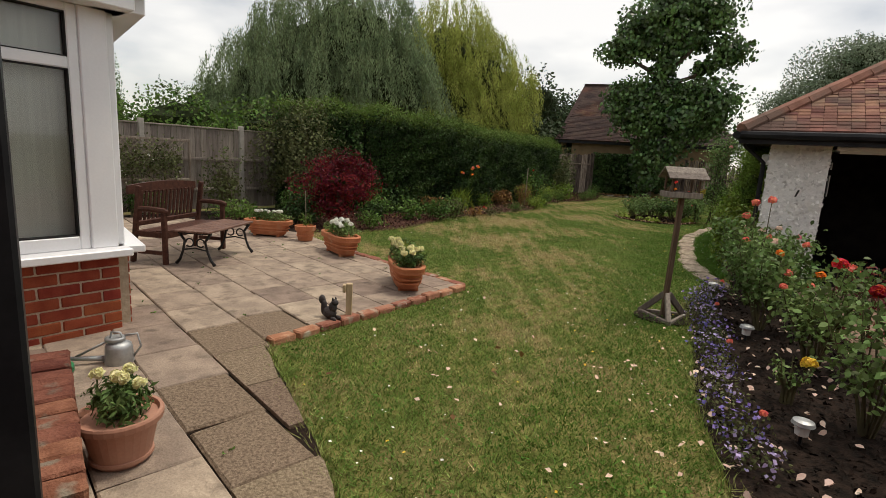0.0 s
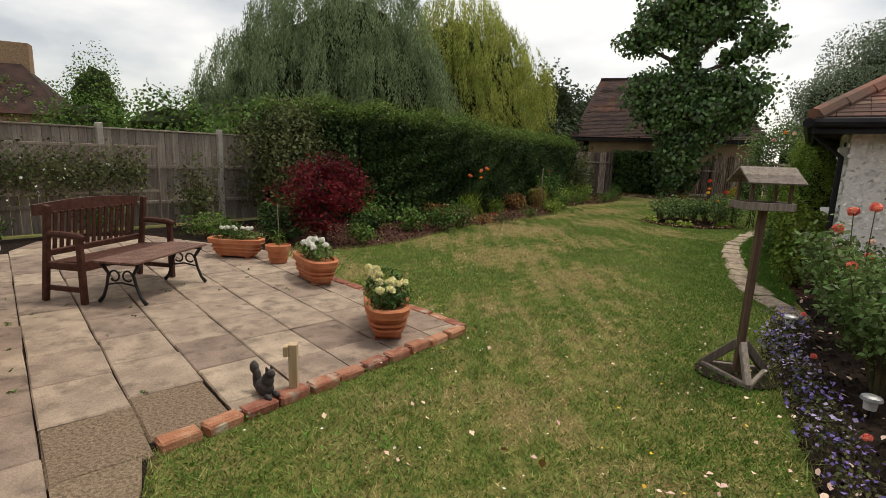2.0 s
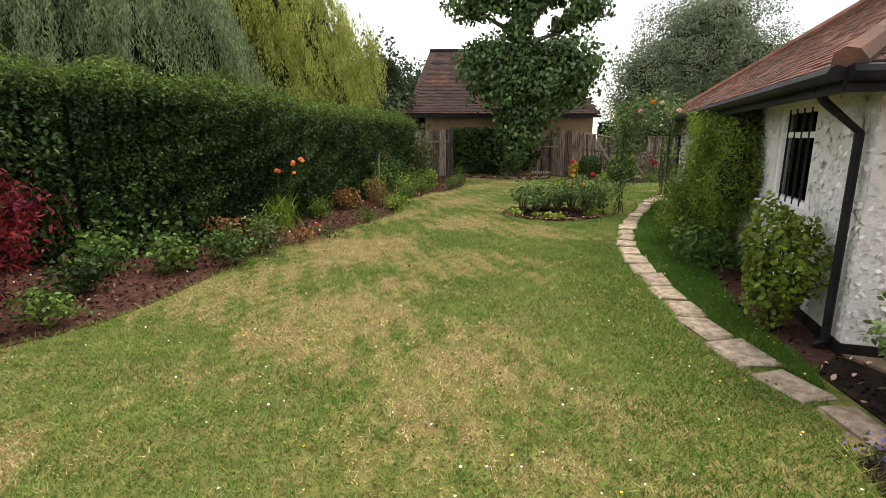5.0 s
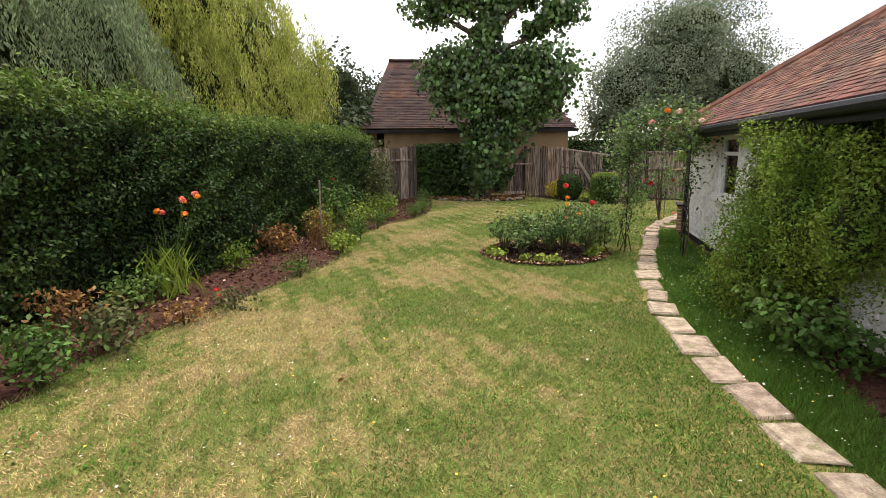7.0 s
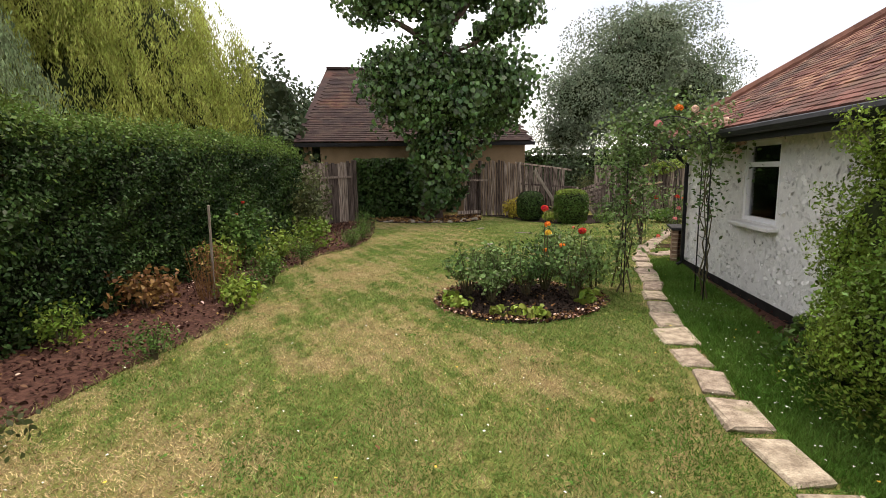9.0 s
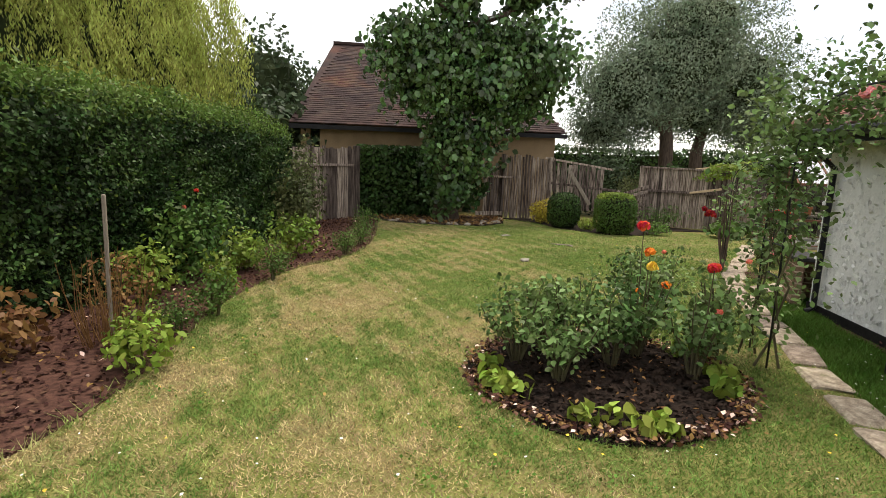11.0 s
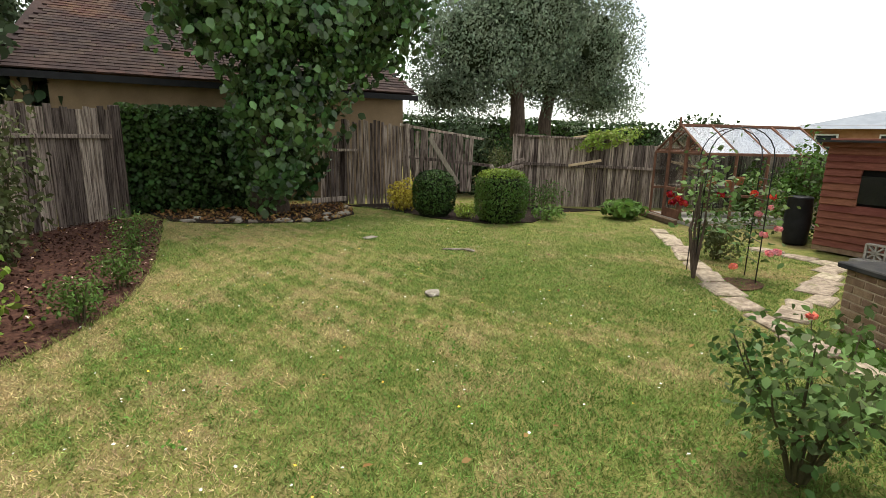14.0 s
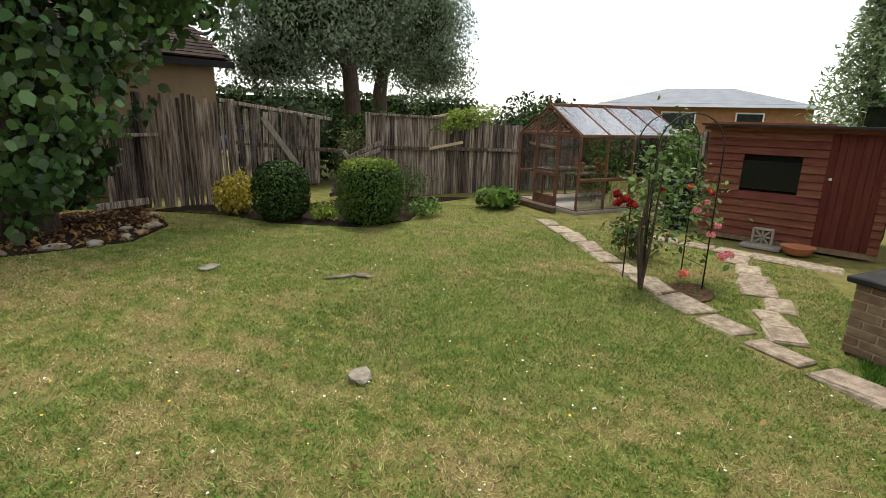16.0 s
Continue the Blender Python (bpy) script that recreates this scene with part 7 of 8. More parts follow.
rock((3.51, 16.76), (0.10, 0.08, 0.03), 1, label="flat grey stone lying on the lawn")
rock((5.10, 18.34), (0.10, 0.05, 0.018), 2, label="pale stone sunk in the lawn")
rock((4.92, 18.5), (0.19, 0.035, 0.016), 3, label="pale root-like stone edge sunk in the lawn")
rock((4.2, 19.85), (0.13, 0.10, 0.018), 4, label="pale stone sunk in the lawn")
for i, (x, y) in enumerate(((1.9, 22.75), (2.3, 22.45), (2.6, 22.3), (2.95, 22.15), (3.4, 22.0), (3.8, 21.85), (4.2, 21.9), (4.55, 22.15), (4.85, 22.4), (5.0, 22.8), (2.1, 23.0), (2.7, 22.6), (4.4, 22.5), (5.2, 23.3))):
    rock((x + random.uniform(-0.08, 0.08), y), (random.uniform(0.07, 0.17), random.uniform(0.06, 0.11), random.uniform(0.03, 0.06)), i + 10, "stones round the tree bed", "rough pale stone edging the tree bed")

# ---- shed ----
shed = thing("garden_shed", (0, 0, 0), "red-brown overlap board garden shed with a plank door", "shed", kind="structure")
s0, s1 = Vector((10.05, 15.92, 0)), Vector((9.78, 13.72, 0))
sd = (s1 - s0).normalized()
sn = Vector((sd.y, -sd.x, 0))
if sn.x > 0:
    sn = -sn
SL, SH = (s1 - s0).length, 1.66
SA = math.degrees(math.atan2(sd.y, sd.x))


def sp(s, o, z):
    return s0 + sd * s + sn * o + Vector((0, 0, z))


# Solid near-black body behind the boards.
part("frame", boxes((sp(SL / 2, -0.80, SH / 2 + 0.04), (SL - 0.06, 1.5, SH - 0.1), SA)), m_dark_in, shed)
board = [brick_mesh((1.0, 0.026, 0.125), 0.003, m_shed, s) for s in range(3)]
DW = (1.50, 2.10)
WI = (0.50, 1.22, 0.80, 1.20)
ms = []
for k in range(15):
    z = 0.16 + 0.108 * k
    spans = [(0, DW[0])] if z > 0.1 else []
    if WI[2] - 0.05 < z < WI[3] + 0.05:
        spans = [(0, WI[0]), (WI[1], DW[0])]
    spans.append((DW[1], SL))
    for a, b in spans:
        if b - a > 0.03:
            ms.append(pose(*sp((a + b) / 2, 0.0, z), 0, 0, SA) @ pose(0, 0, 0, -14 if sn.dot(Vector((math.sin(radians(SA)), -math.cos(radians(SA)), 0))) > 0 else 14, 0, 0) @ Matrix.Diagonal((b - a, 1, 1, 1)))
pieces("board", shed, board, ms)
for k in range(14):
    bm = bmesh.new()
    box(bm, sp(0.01, -0.06 - 0.10 * k, SH / 2 + 0.05), (0.02, 0.095, SH - 0.1), SA)
    part("side_board", bm, m_shed, shed)
dr_ = part("shed_door", boxes((sp((DW[0] + DW[1]) / 2, -0.01, 0.86), (DW[1] - DW[0], 0.02, 1.52), SA)), m_shed_door, shed, "dark red plank door")
for k in range(7):
    part("door_plank", boxes((sp(DW[0] + 0.043 + 0.0857 * k, 0.008, 0.86), (0.080, 0.016, 1.52), SA), bevel=0.003), m_shed_door, dr_)
bm = bmesh.new()
lathe(bm, [(0.02, 0), (0.022, 0.01), (0.015, 0.02)], 10)
o = part("knob", bm, m_white_plastic, dr_)
o.matrix_basis = Matrix.Translation(sp(DW[0] + 0.06, 0.02, 1.02)) @ sn.to_track_quat("Z", "Y").to_matrix().to_4x4()
part("window_pane", boxes((sp((WI[0] + WI[1]) / 2, 0.0, 1.0), (WI[1] - WI[0], 0.012, WI[3] - WI[2]), SA)), mat("black_shed_pane", (0.008, 0.008, 0.009), (0.012, 0.012, 0.013), rough=0.25, bump=0), shed)
bm = bmesh.new()
box(bm, sp(SL / 2, -0.72, SH + 0.03), (SL + 0.16, 1.85, 0.03), SA, rx=0)
part("roof", bm, m_felt, shed, "black felt roof")
part("fascia", boxes((sp(SL / 2, 0.06, SH - 0.01), (SL + 0.14, 0.02, 0.08), SA)), m_shed, shed)
part("bearer", boxes((sp(SL / 2, -0.02, 0.06), (SL, 0.06, 0.08), SA)), m_brown_brick, shed)
# things before the shed
pb = thing("pierced_block", tuple(sp(0.95, 0.22, 0.0)), "pale pierced concrete screen block against the shed", "block", rz=SA)
for a in range(0, 360, 45):
    part("rib", boxes(((0.06 * math.cos(radians(a)), 0, 0.16 + 0.06 * math.sin(radians(a))), (0.12, 0.05, 0.022), 0, 0, -a)), m_concrete, pb)
for x, z, sx, sz in ((0, 0.05, 0.26, 0.03), (0, 0.27, 0.26, 0.03), (0.12, 0.16, 0.03, 0.22), (-0.12, 0.16, 0.03, 0.22)):
    part("rim", boxes(((x, 0, z), (sx, 0.06, sz)), bevel=0.004), m_concrete, pb)
part("base", boxes(((0, 0, 0.018), (0.5, 0.25, 0.036))), m_concrete, pb)
pot("clay_bowl", tuple(sp(1.4, 0.3, 0.0)), "shallow brown clay bowl before the shed", m_terra, [(0.10, 0), (0.15, 0.02), (0.2, 0.11), (0.21, 0.12), (0.19, 0.115)], soil=0.19)

# ---- greenhouse ----
gh = thing("greenhouse", (0, 0, 0), "small cedar-framed greenhouse with dusty glass", "greenhouse")
g0, g1 = Vector((11.25, 19.75, 0)), Vector((10.35, 18.05, 0))
gd = (g1 - g0).normalized()
gb = Vector((-gd.y, gd.x, 0))
if gb.x < 0:
    gb = -gb
GWD, GL, GH, GR_ = (g1 - g0).length, 2.6, 1.42, 1.98


def gq(s, b, z):
    return g0 + gd * s + gb * b + Vector((0, 0, z))


for b in (0, 0.65, 1.3, 1.95, GL):
    for s in (0, GWD):
        rail(gh, gq(s, b, 0), gq(s, b, GH), m_cedar, (0.045, 0.045), "post")
    rail(gh, gq(0, b, GH), gq(GWD / 2, b, GR_), m_cedar, (0.04, 0.04), "rafter")
    rail(gh, gq(GWD, b, GH), gq(GWD / 2, b, GR_), m_cedar, (0.04, 0.04), "rafter")
for s in (0, GWD):
    for z in (0.04, 0.62, GH):
        rail(gh, gq(s, 0, z), gq(s, GL, z), m_cedar, (0.045, 0.05), "rail")
for b in (0, GL):
    for z in (0.04, GH):
        rail(gh, gq(0, b, z), gq(GWD, b, z), m_cedar, (0.045, 0.05), "rail")
rail(gh, gq(GWD / 2, -0.05, GR_), gq(GWD / 2, GL, GR_), m_cedar, (0.05, 0.06), "ridge")
rail(gh, gq(GWD / 2, -0.03, GR_), gq(GWD / 2, -0.03, GR_ + 0.17), m_cedar, (0.035, 0.035), "finial")
for s in (0.62, 1.30):
    rail(gh, gq(s, -0.01, 0), gq(s, -0.01, GH + (0.33 if s < 1 else 0.33)), m_cedar, (0.05, 0.06), "door_post")
rail(gh, gq(0.62, -0.01, 0.66), gq(1.30, -0.01, 0.66), m_cedar, (0.04, 0.07), "door_rail")
part("door_panel", boxes((gq(0.96, -0.01, 0.14), (0.62, 0.025, 0.2), math.degrees(math.atan2(gd.y, gd.x)))), m_cedar, gh)


def pane(pts):
    bm = bmesh.new()
    bm.faces.new([bm.verts.new(p) for p in pts])
    bmesh.ops.solidify(bm, geom=bm.faces[:], thickness=0.004)
    o = part("pane", bm, m_dirty_glass, gh)
    o.visible_shadow = False
    return o


for b in (0, 0.65, 1.3, 1.95):
    e = b + 0.65
    for s in (0, GWD):
        pane((gq(s, b + 0.03, 0.08), gq(s, e - 0.03, 0.08), gq(s, e - 0.03, 0.59), gq(s, b + 0.03, 0.59)))
        pane((gq(s, b + 0.03, 0.66), gq(s, e - 0.03, 0.66), gq(s, e - 0.03, GH - 0.03), gq(s, b + 0.03, GH - 0.03)))
        pane((gq(s, b + 0.03, GH + 0.03), gq(s, e - 0.03, GH + 0.03), gq(GWD / 2, e - 0.03, GR_), gq(GWD / 2, b + 0.03, GR_)))
for s in ((0.04, 0.58), (0.66, 1.26), (1.34, GWD - 0.04)):
    pane((gq(s[0], 0, 0.7), gq(s[1], 0, 0.7), gq(s[1], 0, GH - 0.03), gq(s[0], 0, GH - 0.03)))
part("staging", boxes((gq(GWD * 0.25, 1.3, 0.70), (0.5, 2.3, 0.03), math.degrees(math.atan2(gd.y, gd.x))), (gq(GWD * 0.8, 1.3, 0.70), (0.4, 2.3, 0.03), math.degrees(math.atan2(gd.y, gd.x)))), m_oak, gh, "wooden staging")
part("plinth", boxes((gq(GWD / 2, GL / 2, 0.02), (GWD + 0.1, GL + 0.1, 0.06), math.degrees(math.atan2(gd.y, gd.x)))), m_concrete, gh)
for s, b, m_, r in ((0.5, 0.5, m_hose, 0.11), (0.4, 1.2, m_terra, 0.1), (1.6, 0.8, m_terra, 0.1), (1.55, 1.4, m_terra, 0.09), (1.5, 0.4, m_terra, 0.08), (0.45, 1.8, m_terra, 0.09)):
    p = gq(s, b, 0.715)
    pot("flower_pot", tuple(p), "green plastic pot on the greenhouse staging" if m_ is m_hose else "clay pot on the greenhouse staging", m_, [(r * 0.7, 0), (r * 0.95, 0.14), (r * 1.05, 0.145), (r * 1.05, 0.19), (r * 0.95, 0.19)], soil=r * 0.95, n=14)
solo("timber_edge", boxes((gq(0.9, -0.32, 0.05), (1.6, 0.12, 0.1), math.degrees(math.atan2(gd.y, gd.x))), bevel=0.01), m_post, "dark timber sleeper before the greenhouse", "sleeper")
for k in range(4):
    rail(gh, gq(0.03, 0.2 + 0.6 * k, GH + 0.02), gq(GWD / 2 - 0.03, 0.2 + 0.6 * k, GR_ - 0.02), m_cedar, (0.02, 0.02), "glazing_bar")
    rail(gh, gq(GWD - 0.03, 0.2 + 0.6 * k, GH + 0.02), gq(GWD / 2 + 0.03, 0.2 + 0.6 * k, GR_ - 0.02), m_cedar, (0.02, 0.02), "glazing_bar")
for s_, b_, h_ in ((0.35, 2.2, 0.62), (1.55, 2.1, 0.66), (0.95, 2.35, 0.6), (1.6, 1.2, 0.5)):
    p = gq(s_, b_, 0.05)
    bush("tomato_plant", tuple(p), "tall leafy tomato plant inside the greenhouse", (0.22, 0.24, h_), 420, 0.09, m_box, "plant", aspect=0.5, stems=3, group="greenhouse plants")
bush("gap_shrub", tuple(sp(-0.75, -0.9, 0)), "leafy green shrub between greenhouse and shed", (0.5, 0.5, 0.82), 1900, 0.08, m_shrub, rough=0.26, stems=6)
bush("arch_shrub", (8.0, 16.3, 0), "browning low shrub behind the far rose arch", (0.36, 0.32, 0.3), 700, 0.06, m_dull, rough=0.25, stems=5)
bm = bmesh.new()
lathe(bm, [(0.16, 0), (0.18, 0.05), (0.20, 0.4), (0.18, 0.76), (0.19, 0.78), (0.15, 0.8)], 20)
butt = solo("water_butt", bm, m_black, "black plastic water butt beside the shed", "water butt", smooth=True)
butt.matrix_basis = Matrix.Translation(sp(-0.42, -0.25, 0.0))

# ---- brick pier with clutter by the garage's far corner ----
pier = thing("brick_pier", (0, 0, 0), "low brown brick store with a dark slab top at the garage corner", "brick store", kind="structure")
pa, pb_ = Vector((6.21, 14.11, 0)), Vector((5.89, 13.65, 0))
brick_wall(pier, pa.xy, pb_.xy, 0.0, 0.57, m_brown_brick, m_mortar, thick=0.10, length=0.225, height=0.072, limit=80)
pe = Vector((0.87, -0.49, 0))
brick_wall(pier, (pa + pe * 0.06).xy, (pa + pe * 1.1).xy, 0.0, 0.57, m_brown_brick, m_mortar, thick=0.10, length=0.225, height=0.072, limit=80)
part("slab_top", boxes(((pa + pb_) / 2 + pe * 0.52 + Vector((0, 0, 0.595)), (0.64, 1.22, 0.05), math.degrees(math.atan2(-0.57, -0.32))), bevel=0.01), m_felt, pier)
ptop = (pa + pb_) / 2 + pe * 0.40 + Vector((0, 0, 0.62))
for k in range(4):
    pot("flower_pot", (ptop.x, ptop.y, ptop.z + 0.075 * k), "clay flower pot in a stack on the brick store", m_terra, [(0.065, 0), (0.085, 0.10), (0.10, 0.105), (0.10, 0.14), (0.088, 0.14)], soil=0.085, n=16)
bm = bmesh.new()
box(bm, (0, 0, 0), (0.34, 0.26, 0.20), bevel=0.01)
cr = solo("cardboard_box", bm, mat("faded_cardboard", (0.42, 0.34, 0.24), (0.5, 0.42, 0.31), scale=5, rough=0.9, bump=0.1), "faded torn cardboard box behind the pots", "box")
cr.matrix_basis = pose(ptop.x + 0.28, ptop.y + 0.02, ptop.z + 0.101, 0, 0, 25)
for k in range(9):
    bm = bmesh.new()
    box(bm, (0, 0, 0), (0.28, 0.16, 0.014), bevel=0.003)
    o = solo("broken_slate", bm, m_slate if k % 2 else m_concrete, "broken grey slate piece on the brick store", "slate", "slates on the brick store")
    o.matrix_basis = pose(ptop.x - 0.12 + random.uniform(-0.08, 0.08), ptop.y - 0.16 + random.uniform(-0.06, 0.06), ptop.z + 0.008 + 0.0155 * k, 0, 0, random.uniform(0, 180))
solo("blue_car", boxes(((13.2, 31.5, 0.55), (1.7, 3.6, 0.5), 30), ((13.2, 31.7, 0.95), (1.4, 1.9, 0.5), 30), bevel=0.12), m_blue, "dark blue car glimpsed past the fence", "car")


# ---- lawn grass, weeds, daisies and fallen petals ----
LAWN = [tuple(p.xy) for p in spline(BORDER, 0.4)] + [(2.4, 22.2), (4.2, 21.7), (5.1, 22.4), (5.5, 23.8), (6.0, 23.0), (6.2, 21.3), (6.9, 20.1), (7.8, 19.9), (8.6, 20.3), (9.6, 20.6), (10.2, 19.4), (9.6, 16.6), (9.0, 14.4), (6.4, 13.6), (5.6, 12.9), (4.9, 11.2), (4.3, 9.9), (3.3, 7.6), (2.35, 5.2), (2.15, 4.1)] + [(x, y) for x, y in BED_EDGE[::-1]] + [(x, y) for x, y in LAWN_EDGE] + [CORNER, (-3.35, 2.82), (-4.75, 3.95)]
stones = [(m.translation.x, m.translation.y, math.atan2(m[1][0], m[0][0])) for m in mats_s]


def lawn_points(n):
    """Places on the lawn, thicker near the walked line."""
    m = int(n * 3.2)
    x, y = rng.uniform(-5, 10, m), rng.uniform(-3.4, 23.4, m)
    line = np.interp(y, [-4, 4, 9, 14], [-0.3, -0.5, 0.4, 1.1])
    d = np.abs(x - line)
    ok = inside(x, y, LAWN) & (rng.uniform(0, 1, m) < np.clip(1.25 - d / 9, 0.35, 1) * np.where(y > 18, 0.6, 1))
    ok &= ((x - 2.35) / 1.02) ** 2 + ((y - 12.0) / 0.96) ** 2 > 1
    for sx, sy, a in stones:
        u, v = (x - sx) * math.cos(a) + (y - sy) * math.sin(a), -(x - sx) * math.sin(a) + (y - sy) * math.cos(a)
        ok &= ~((np.abs(u) < 0.235) & (np.abs(v) < 0.15))
    return np.stack([x[ok], y[ok]], 1)[:n]


def blades(pts, h, w, material, name, lean=0.6):
    n = len(pts)
    a = rng.uniform(0, math.tau, n)
    hh = h * rng.uniform(0.5, 1.3, n)
    side = np.stack([np.cos(a), np.sin(a), 0 * a], 1) * w
    tip = np.stack([rng.normal(0, lean, n) * hh, rng.normal(0, lean, n) * hh, hh], 1)
    base = np.stack([pts[:, 0], pts[:, 1], np.full(n, -0.015)], 1)
    v = np.stack([base - side, base + side, base + tip], 1)
    return raw(name, v.reshape(-1, 3), 3, material)


gp_ = lawn_points(860000)
strip = (gp_[:, 0] - np.interp(gp_[:, 1], [p[1] for p in WAY], [p[0] for p in WAY])) > 0.14
strip &= (gp_[:, 1] > 3.2) & (gp_[:, 1] < 14)
lw_ = gp_[~strip]
flat = np.stack([lw_[:, 0] * 0.9, lw_[:, 1] * 0.7, 0 * lw_[:, 0]], 1)
patch = lumpy(flat, 31, 0.30, 1.5) - 1 + 0.7 * (lumpy(flat, 57, 0.34, 5.0) - 1) + 0.6 * (lumpy(flat, 83, 0.36, 13.0) - 1)
# dry down the middle of the first half, greener towards the beds and the far end
zone = np.interp(lw_[:, 1], [-3, -1.2, 0.2, 1.5, 4.5, 7, 11, 13, 16, 20], [0.0, 0.18, 0.34, 0.50, 0.68, 0.78, 0.64, 0.42, 0.40, 0.20])
off = lw_[:, 0] - np.interp(lw_[:, 1], [-3, 0, 4, 8, 12, 18], [-1.2, -0.9, -1.0, -0.7, 0.4, 2.8])
zone *= np.clip(1.35 - np.abs(off) / np.where(off > 0, 2.3, 3.4), 0.0, 1)
chance = np.clip(zone - 0.14 + patch * 1.1, 0, 0.92)
# deeper green along the rose border and the path
margin = (off + patch * 0.9 > np.interp(lw_[:, 1], [-3, 1, 4, 8], [0.7, 1.1, 1.55, 2.1])) & (lw_[:, 1] < 9)
chance = np.where(margin, chance * 0.35, chance)
roll = rng.uniform(0, 1, len(lw_))
dry = roll < chance
deep = ~dry & margin & (rng.uniform(0, 1, len(lw_)) < 0.7)
rich = ~dry & ~deep & (roll > np.clip(0.50 + chance * 1.4 + patch * 0.5, 0.25, 1))
solo("dry_grass", blades(lw_[dry], 0.016, 0.0040, m_straw, "dry_blades", 1.0), m_straw, "straw-coloured dry grass in patches of the lawn", "grass", kind="stuff")
solo("lawn_grass", blades(lw_[~dry & ~rich & ~deep], 0.024, 0.0038, m_blade, "blades", 1.0), m_blade, "short mown grass, green with straw-dry patches", "grass", kind="stuff")
solo("margin_grass", blades(lw_[deep], 0.028, 0.0038, m_lush, "margin_blades", 0.9), m_lush, "deep green grass along the lawn's border side", "grass", kind="stuff")
solo("green_grass", blades(lw_[rich], 0.027, 0.0038, m_green, "green_blades", 0.9), m_green, "fresh green grass in patches of the lawn", "grass", kind="stuff")
extra = np.concatenate([gp_[strip], gp_[strip] + rng.normal(0, 0.03, (strip.sum(), 2))])
solo("lush_grass_strip", blades(extra, 0.055, 0.005, m_lush, "lush_blades"), m_lush, "lush green grass between path and garage", "grass", kind="stuff")
cl_ = lawn_points(5200)
cl_ = cl_[lumpy(np.stack([cl_[:, 0] * 0.9, cl_[:, 1] * 0.9, 0 * cl_[:, 0]], 1), 8, 0.5, 1.0) > 1.1]
cw = np.repeat(cl_, 5, 0) + rng.normal(0, 0.035, (len(cl_) * 5, 2))
solo("clover_weeds", leaves("weed", np.stack([cw[:, 0], cw[:, 1], rng.uniform(0.01, 0.03, len(cw))], 1), np.tile([0, 0, 1.0], (len(cw), 1)), 0.022, m_lush, aspect=0.8, spread=0.5), m_lush, "small green weeds scattered through the lawn", "weeds", kind="stuff")
dz = lawn_points(1500)
near_strip = np.stack([rng.uniform(2.2, 4.6, 900), rng.uniform(4.5, 12, 900)], 1)
near_strip = near_strip[(np.abs(near_strip[:, 0] - np.interp(near_strip[:, 1], [4.5, 7, 9, 12], [2.05, 2.6, 3.3, 4.7])) < 0.35)]
dz = np.concatenate([dz[:700], near_strip[:170]])
solo("daisies", leaves("daisy", np.stack([dz[:, 0], dz[:, 1], np.full(len(dz), 0.035)], 1), np.tile([0, 0, 1.0], (len(dz), 1)), 0.018, p_white, aspect=0.95, spread=0.2), p_white, "tiny white daisies dotted over the grass", "daisies", kind="stuff")
yl = lawn_points(900)[:260]
solo("yellow_weed_flowers", leaves("yellow_weed", np.stack([yl[:, 0], yl[:, 1], np.full(len(yl), 0.035)], 1), np.tile([0, 0, 1.0], (len(yl), 1)), 0.02, p_yellow, aspect=0.95, spread=0.2), p_yellow, "tiny yellow weed flowers in the grass", "weed flowers", kind="stuff")
ft = np.concatenate([np.stack([rng.normal(0.3, 0.5, 60), rng.uniform(-2.6, 2.5, 60)], 1), np.stack([rng.uniform(-1.8, 1.0, 40), rng.uniform(-2.2, 1.4, 40)], 1)])
ft = ft[inside(ft[:, 0], ft[:, 1], LAWN)]
solo("fallen_petals", leaves("petal", np.stack([ft[:, 0], ft[:, 1], np.full(len(ft), 0.035)], 1), np.tile([0, 0, 1.0], (len(ft), 1)), 0.036, p_pale, aspect=0.75, spread=0.35), p_pale, "pale rose petals fallen on the lawn", "petals", kind="stuff")
fl_ = lawn_points(400)[:110]
solo("fallen_leaves", leaves("fallen", np.stack([fl_[:, 0], fl_[:, 1], np.full(len(fl_), 0.03)], 1), np.tile([0, 0, 1.0], (len(fl_), 1)), 0.05, m_dry, aspect=0.6, spread=0.4), m_dry, "dry brown leaves scattered on the lawn", "leaves", kind="stuff")


def litter(poly, n, size, material, name, label, z=0.02, z_at=0.02, aspect=0.55):
    xs, ys = [p[0] for p in poly], [p[1] for p in poly]
    x, y = rng.uniform(min(xs), max(xs), n * 3), rng.uniform(min(ys), max(ys), n * 3)
    k = inside(x, y, poly)
    x, y = x[k][:n], y[k][:n]
    solo(name, leaves(name, np.stack([x, y, z_at + rng.uniform(0, z, len(x))], 1), np.tile([0, 0, 1.0], (len(x), 1)), size, material, aspect=aspect, spread=0.5), material, label, "ground litter", kind="stuff")


border_poly = [tuple(p.xy) for p in spline(BORDER, 0.4)] + BACK
litter(border_poly, 15000, 0.05, m_mulch, "mulch_chips", "red-brown bark chips over the border", 0.03, 0.005)
litter(border_poly, 900, 0.05, m_dry, "border_leaf_litter", "dry leaves lying in the border", 0.03, 0.02)
litter(border_poly, 300, 0.045, p_pale, "border_petals", "pale petals fallen in the border", 0.02, 0.03)
litter(RIGHT_BED, 5000, 0.04, m_soil, "soil_crumbs", "dark soil crumbs in the rose border", 0.03, 0.0)
litter(RIGHT_BED, 260, 0.05, p_pale, "bed_petals", "pale petals and stones in the rose border", 0.02, 0.02)
litter(ring, 2600, 0.05, m_soil, "round_bed_crumbs", "dark crumbs of soil in the round bed", 0.04, 0.0)
outer = [(2.35 + (x - 2.35) * 1.03, 12 + (y - 12) * 1.03) for x, y in ring]
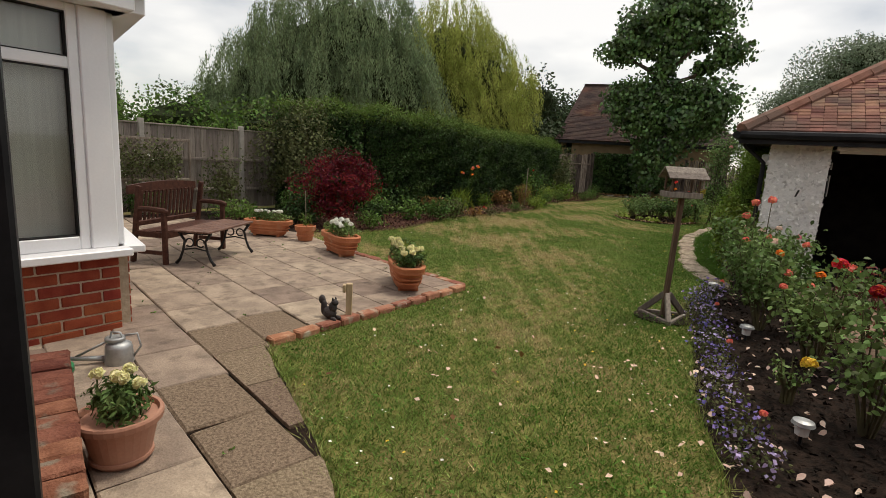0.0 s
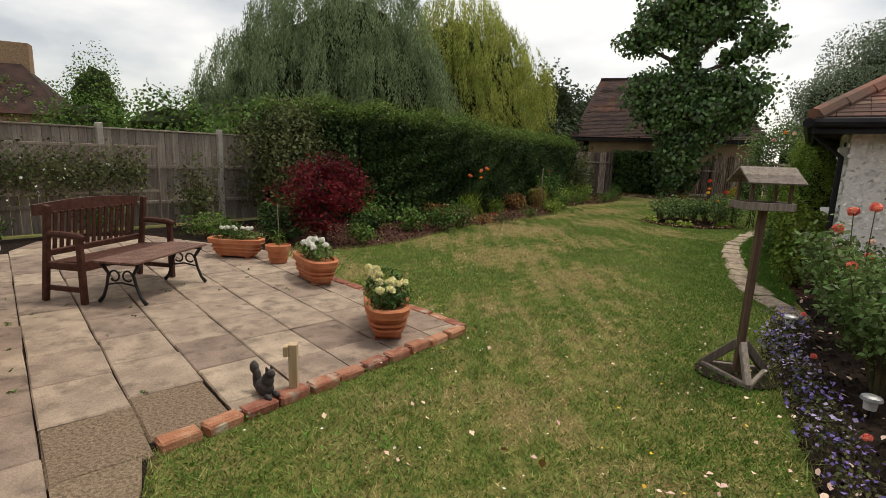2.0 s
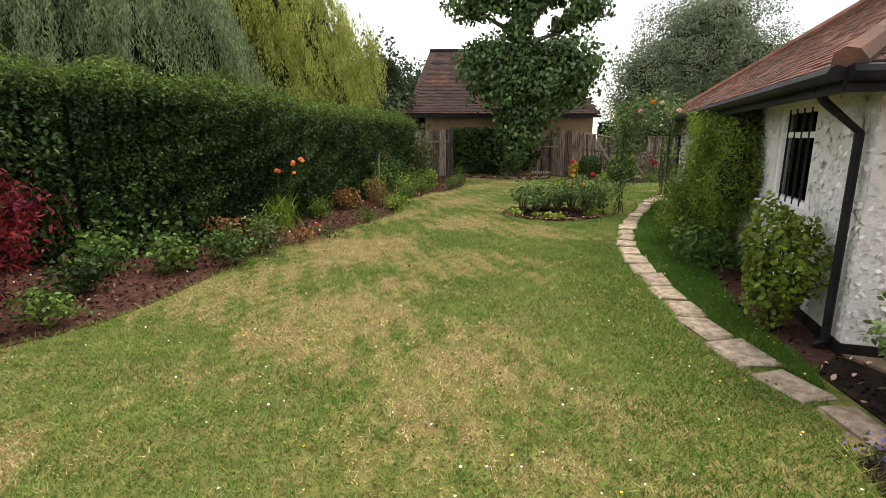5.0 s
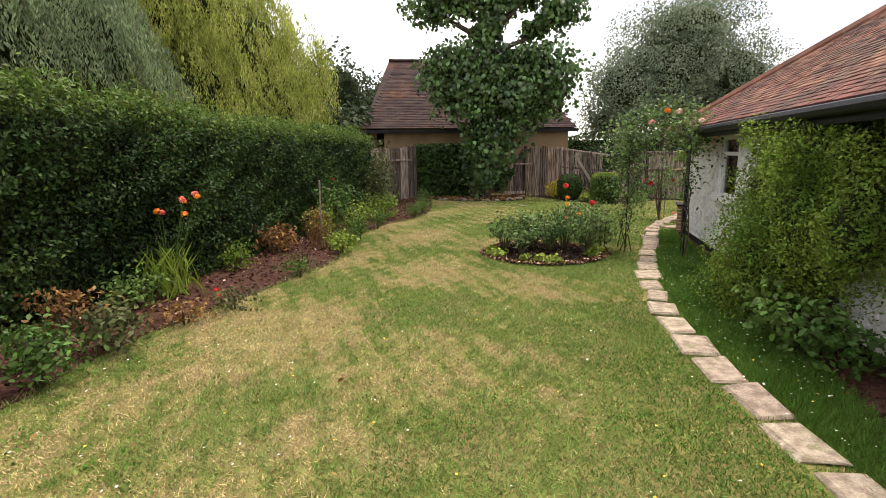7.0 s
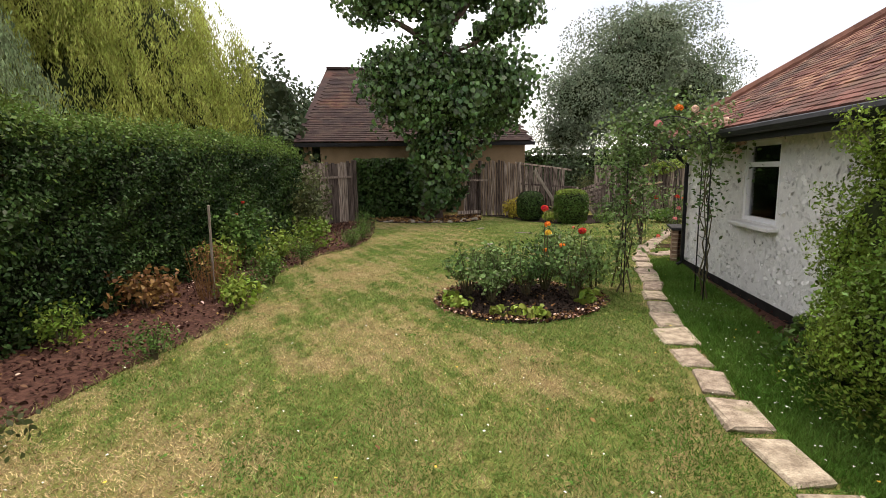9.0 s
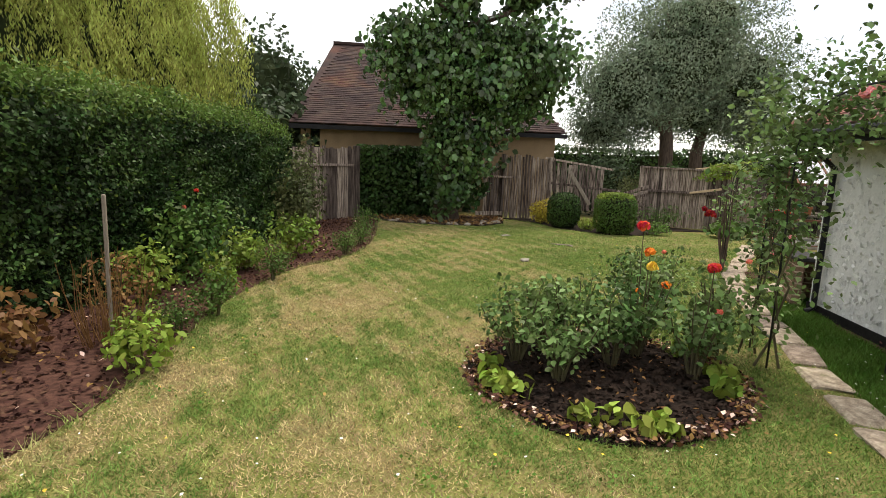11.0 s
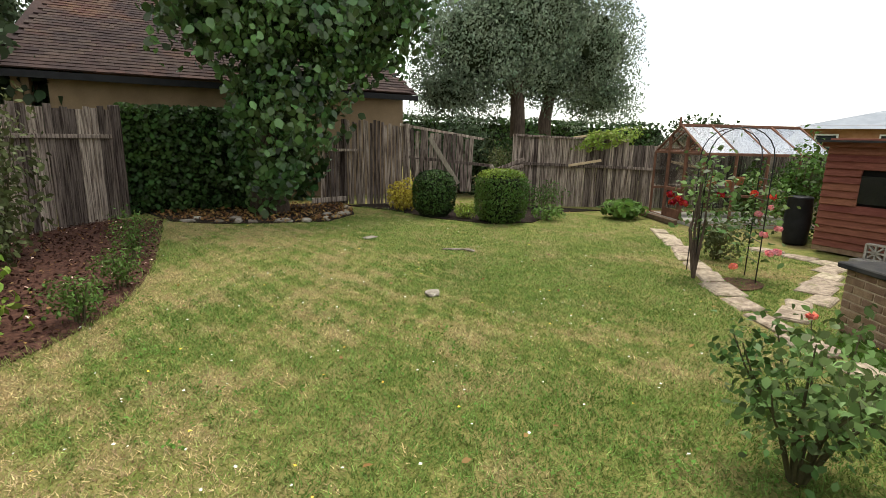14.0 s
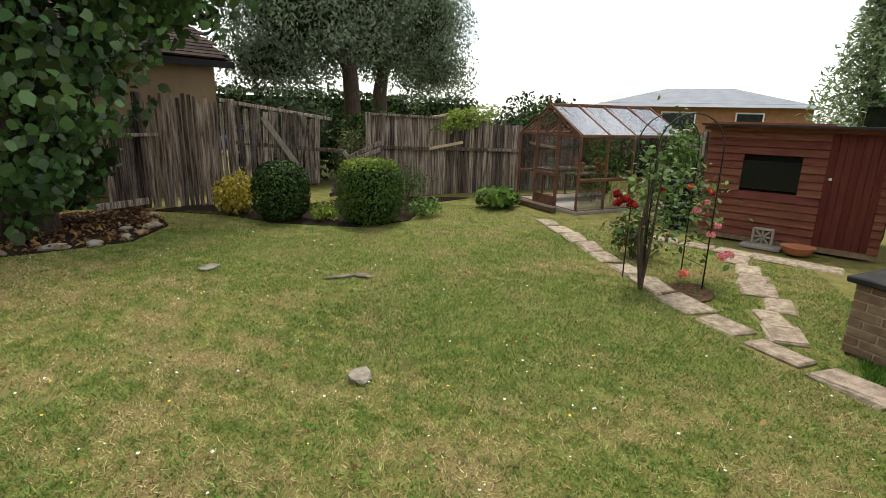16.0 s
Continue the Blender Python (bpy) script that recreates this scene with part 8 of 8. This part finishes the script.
litter(outer, 220, 0.04, m_dry, "round_bed_litter", "dry petals and leaves in the round bed", 0.03, 0.02)
rim = np.array([(2.35 + 1.06 * q * math.cos(a), 12 + 1.0 * q * math.sin(a)) for a, q in zip(rng.uniform(0, math.tau, 2600), rng.normal(0.97, 0.05, 2600))])
for nm, k0, k1, mm, lab in (("rim_petals", 0, 190, p_pale, "faded pink petals round the rose bed's rim"), ("rim_leaves", 500, 1150, m_dry, "dry brown leaves round the rose bed's rim"), ("rim_crumbs", 1500, 2600, m_mulch, "red-brown crumbs round the rose bed's rim")):
    q = rim[k0:k1]
    solo(nm, leaves(nm, np.stack([q[:, 0], q[:, 1], rng.uniform(0.02, 0.05, len(q))], 1), np.tile([0, 0, 1.0], (len(q), 1)), 0.042, mm, aspect=0.7, spread=0.5), mm, lab, "ground litter", kind="stuff")
litter(tree_ring, 1500, 0.07, m_dry, "tree_leaf_litter", "brown leaf litter round the tree", 0.05, 0.01)
litter(WALL_BED, 1200, 0.05, m_mulch, "wall_bed_chips", "bark chips at the garage wall", 0.03, 0.01)
# weeds in the patio joints and moss
jw = []
for m in mats_a + mats_r:
    for k in range(2):
        jw.append(tuple((m @ Vector((random.uniform(-0.36, 0.36), 0.307 * random.choice((-1, 1)), 0.028))).xy))
jw = np.array(jw)
jw = np.repeat(jw[rng.uniform(0, 1, len(jw)) < 0.3], 5, 0)
jw = jw + rng.normal(0, 0.012, jw.shape)
solo("joint_weeds", leaves("joint_weed", np.stack([jw[:, 0], jw[:, 1], np.full(len(jw), 0.045)], 1), np.tile([0, 0, 1.0], (len(jw), 1)), 0.026, m_shrub, aspect=0.5), m_shrub, "tiny weeds in the patio's joints", "weeds", kind="stuff")
# ragged grass along edges of lawn and beds
ed = []
for line in (BORDER, BED_EDGE, LAWN_EDGE, [(-2.46, -0.77), CORNER], [CORNER, (-3.4, 2.85)]):
    for p in spline(line, 0.02):
        ed.append((p.x, p.y))
ed = np.repeat(np.array(ed), 9, 0) + rng.normal(0, 0.03, (len(ed) * 9, 2))
solo("edge_grass", blades(ed, 0.06, 0.0045, m_blade, "edge_blades", 0.8), m_blade, "ragged longer grass along the lawn's edges", "grass", kind="stuff")
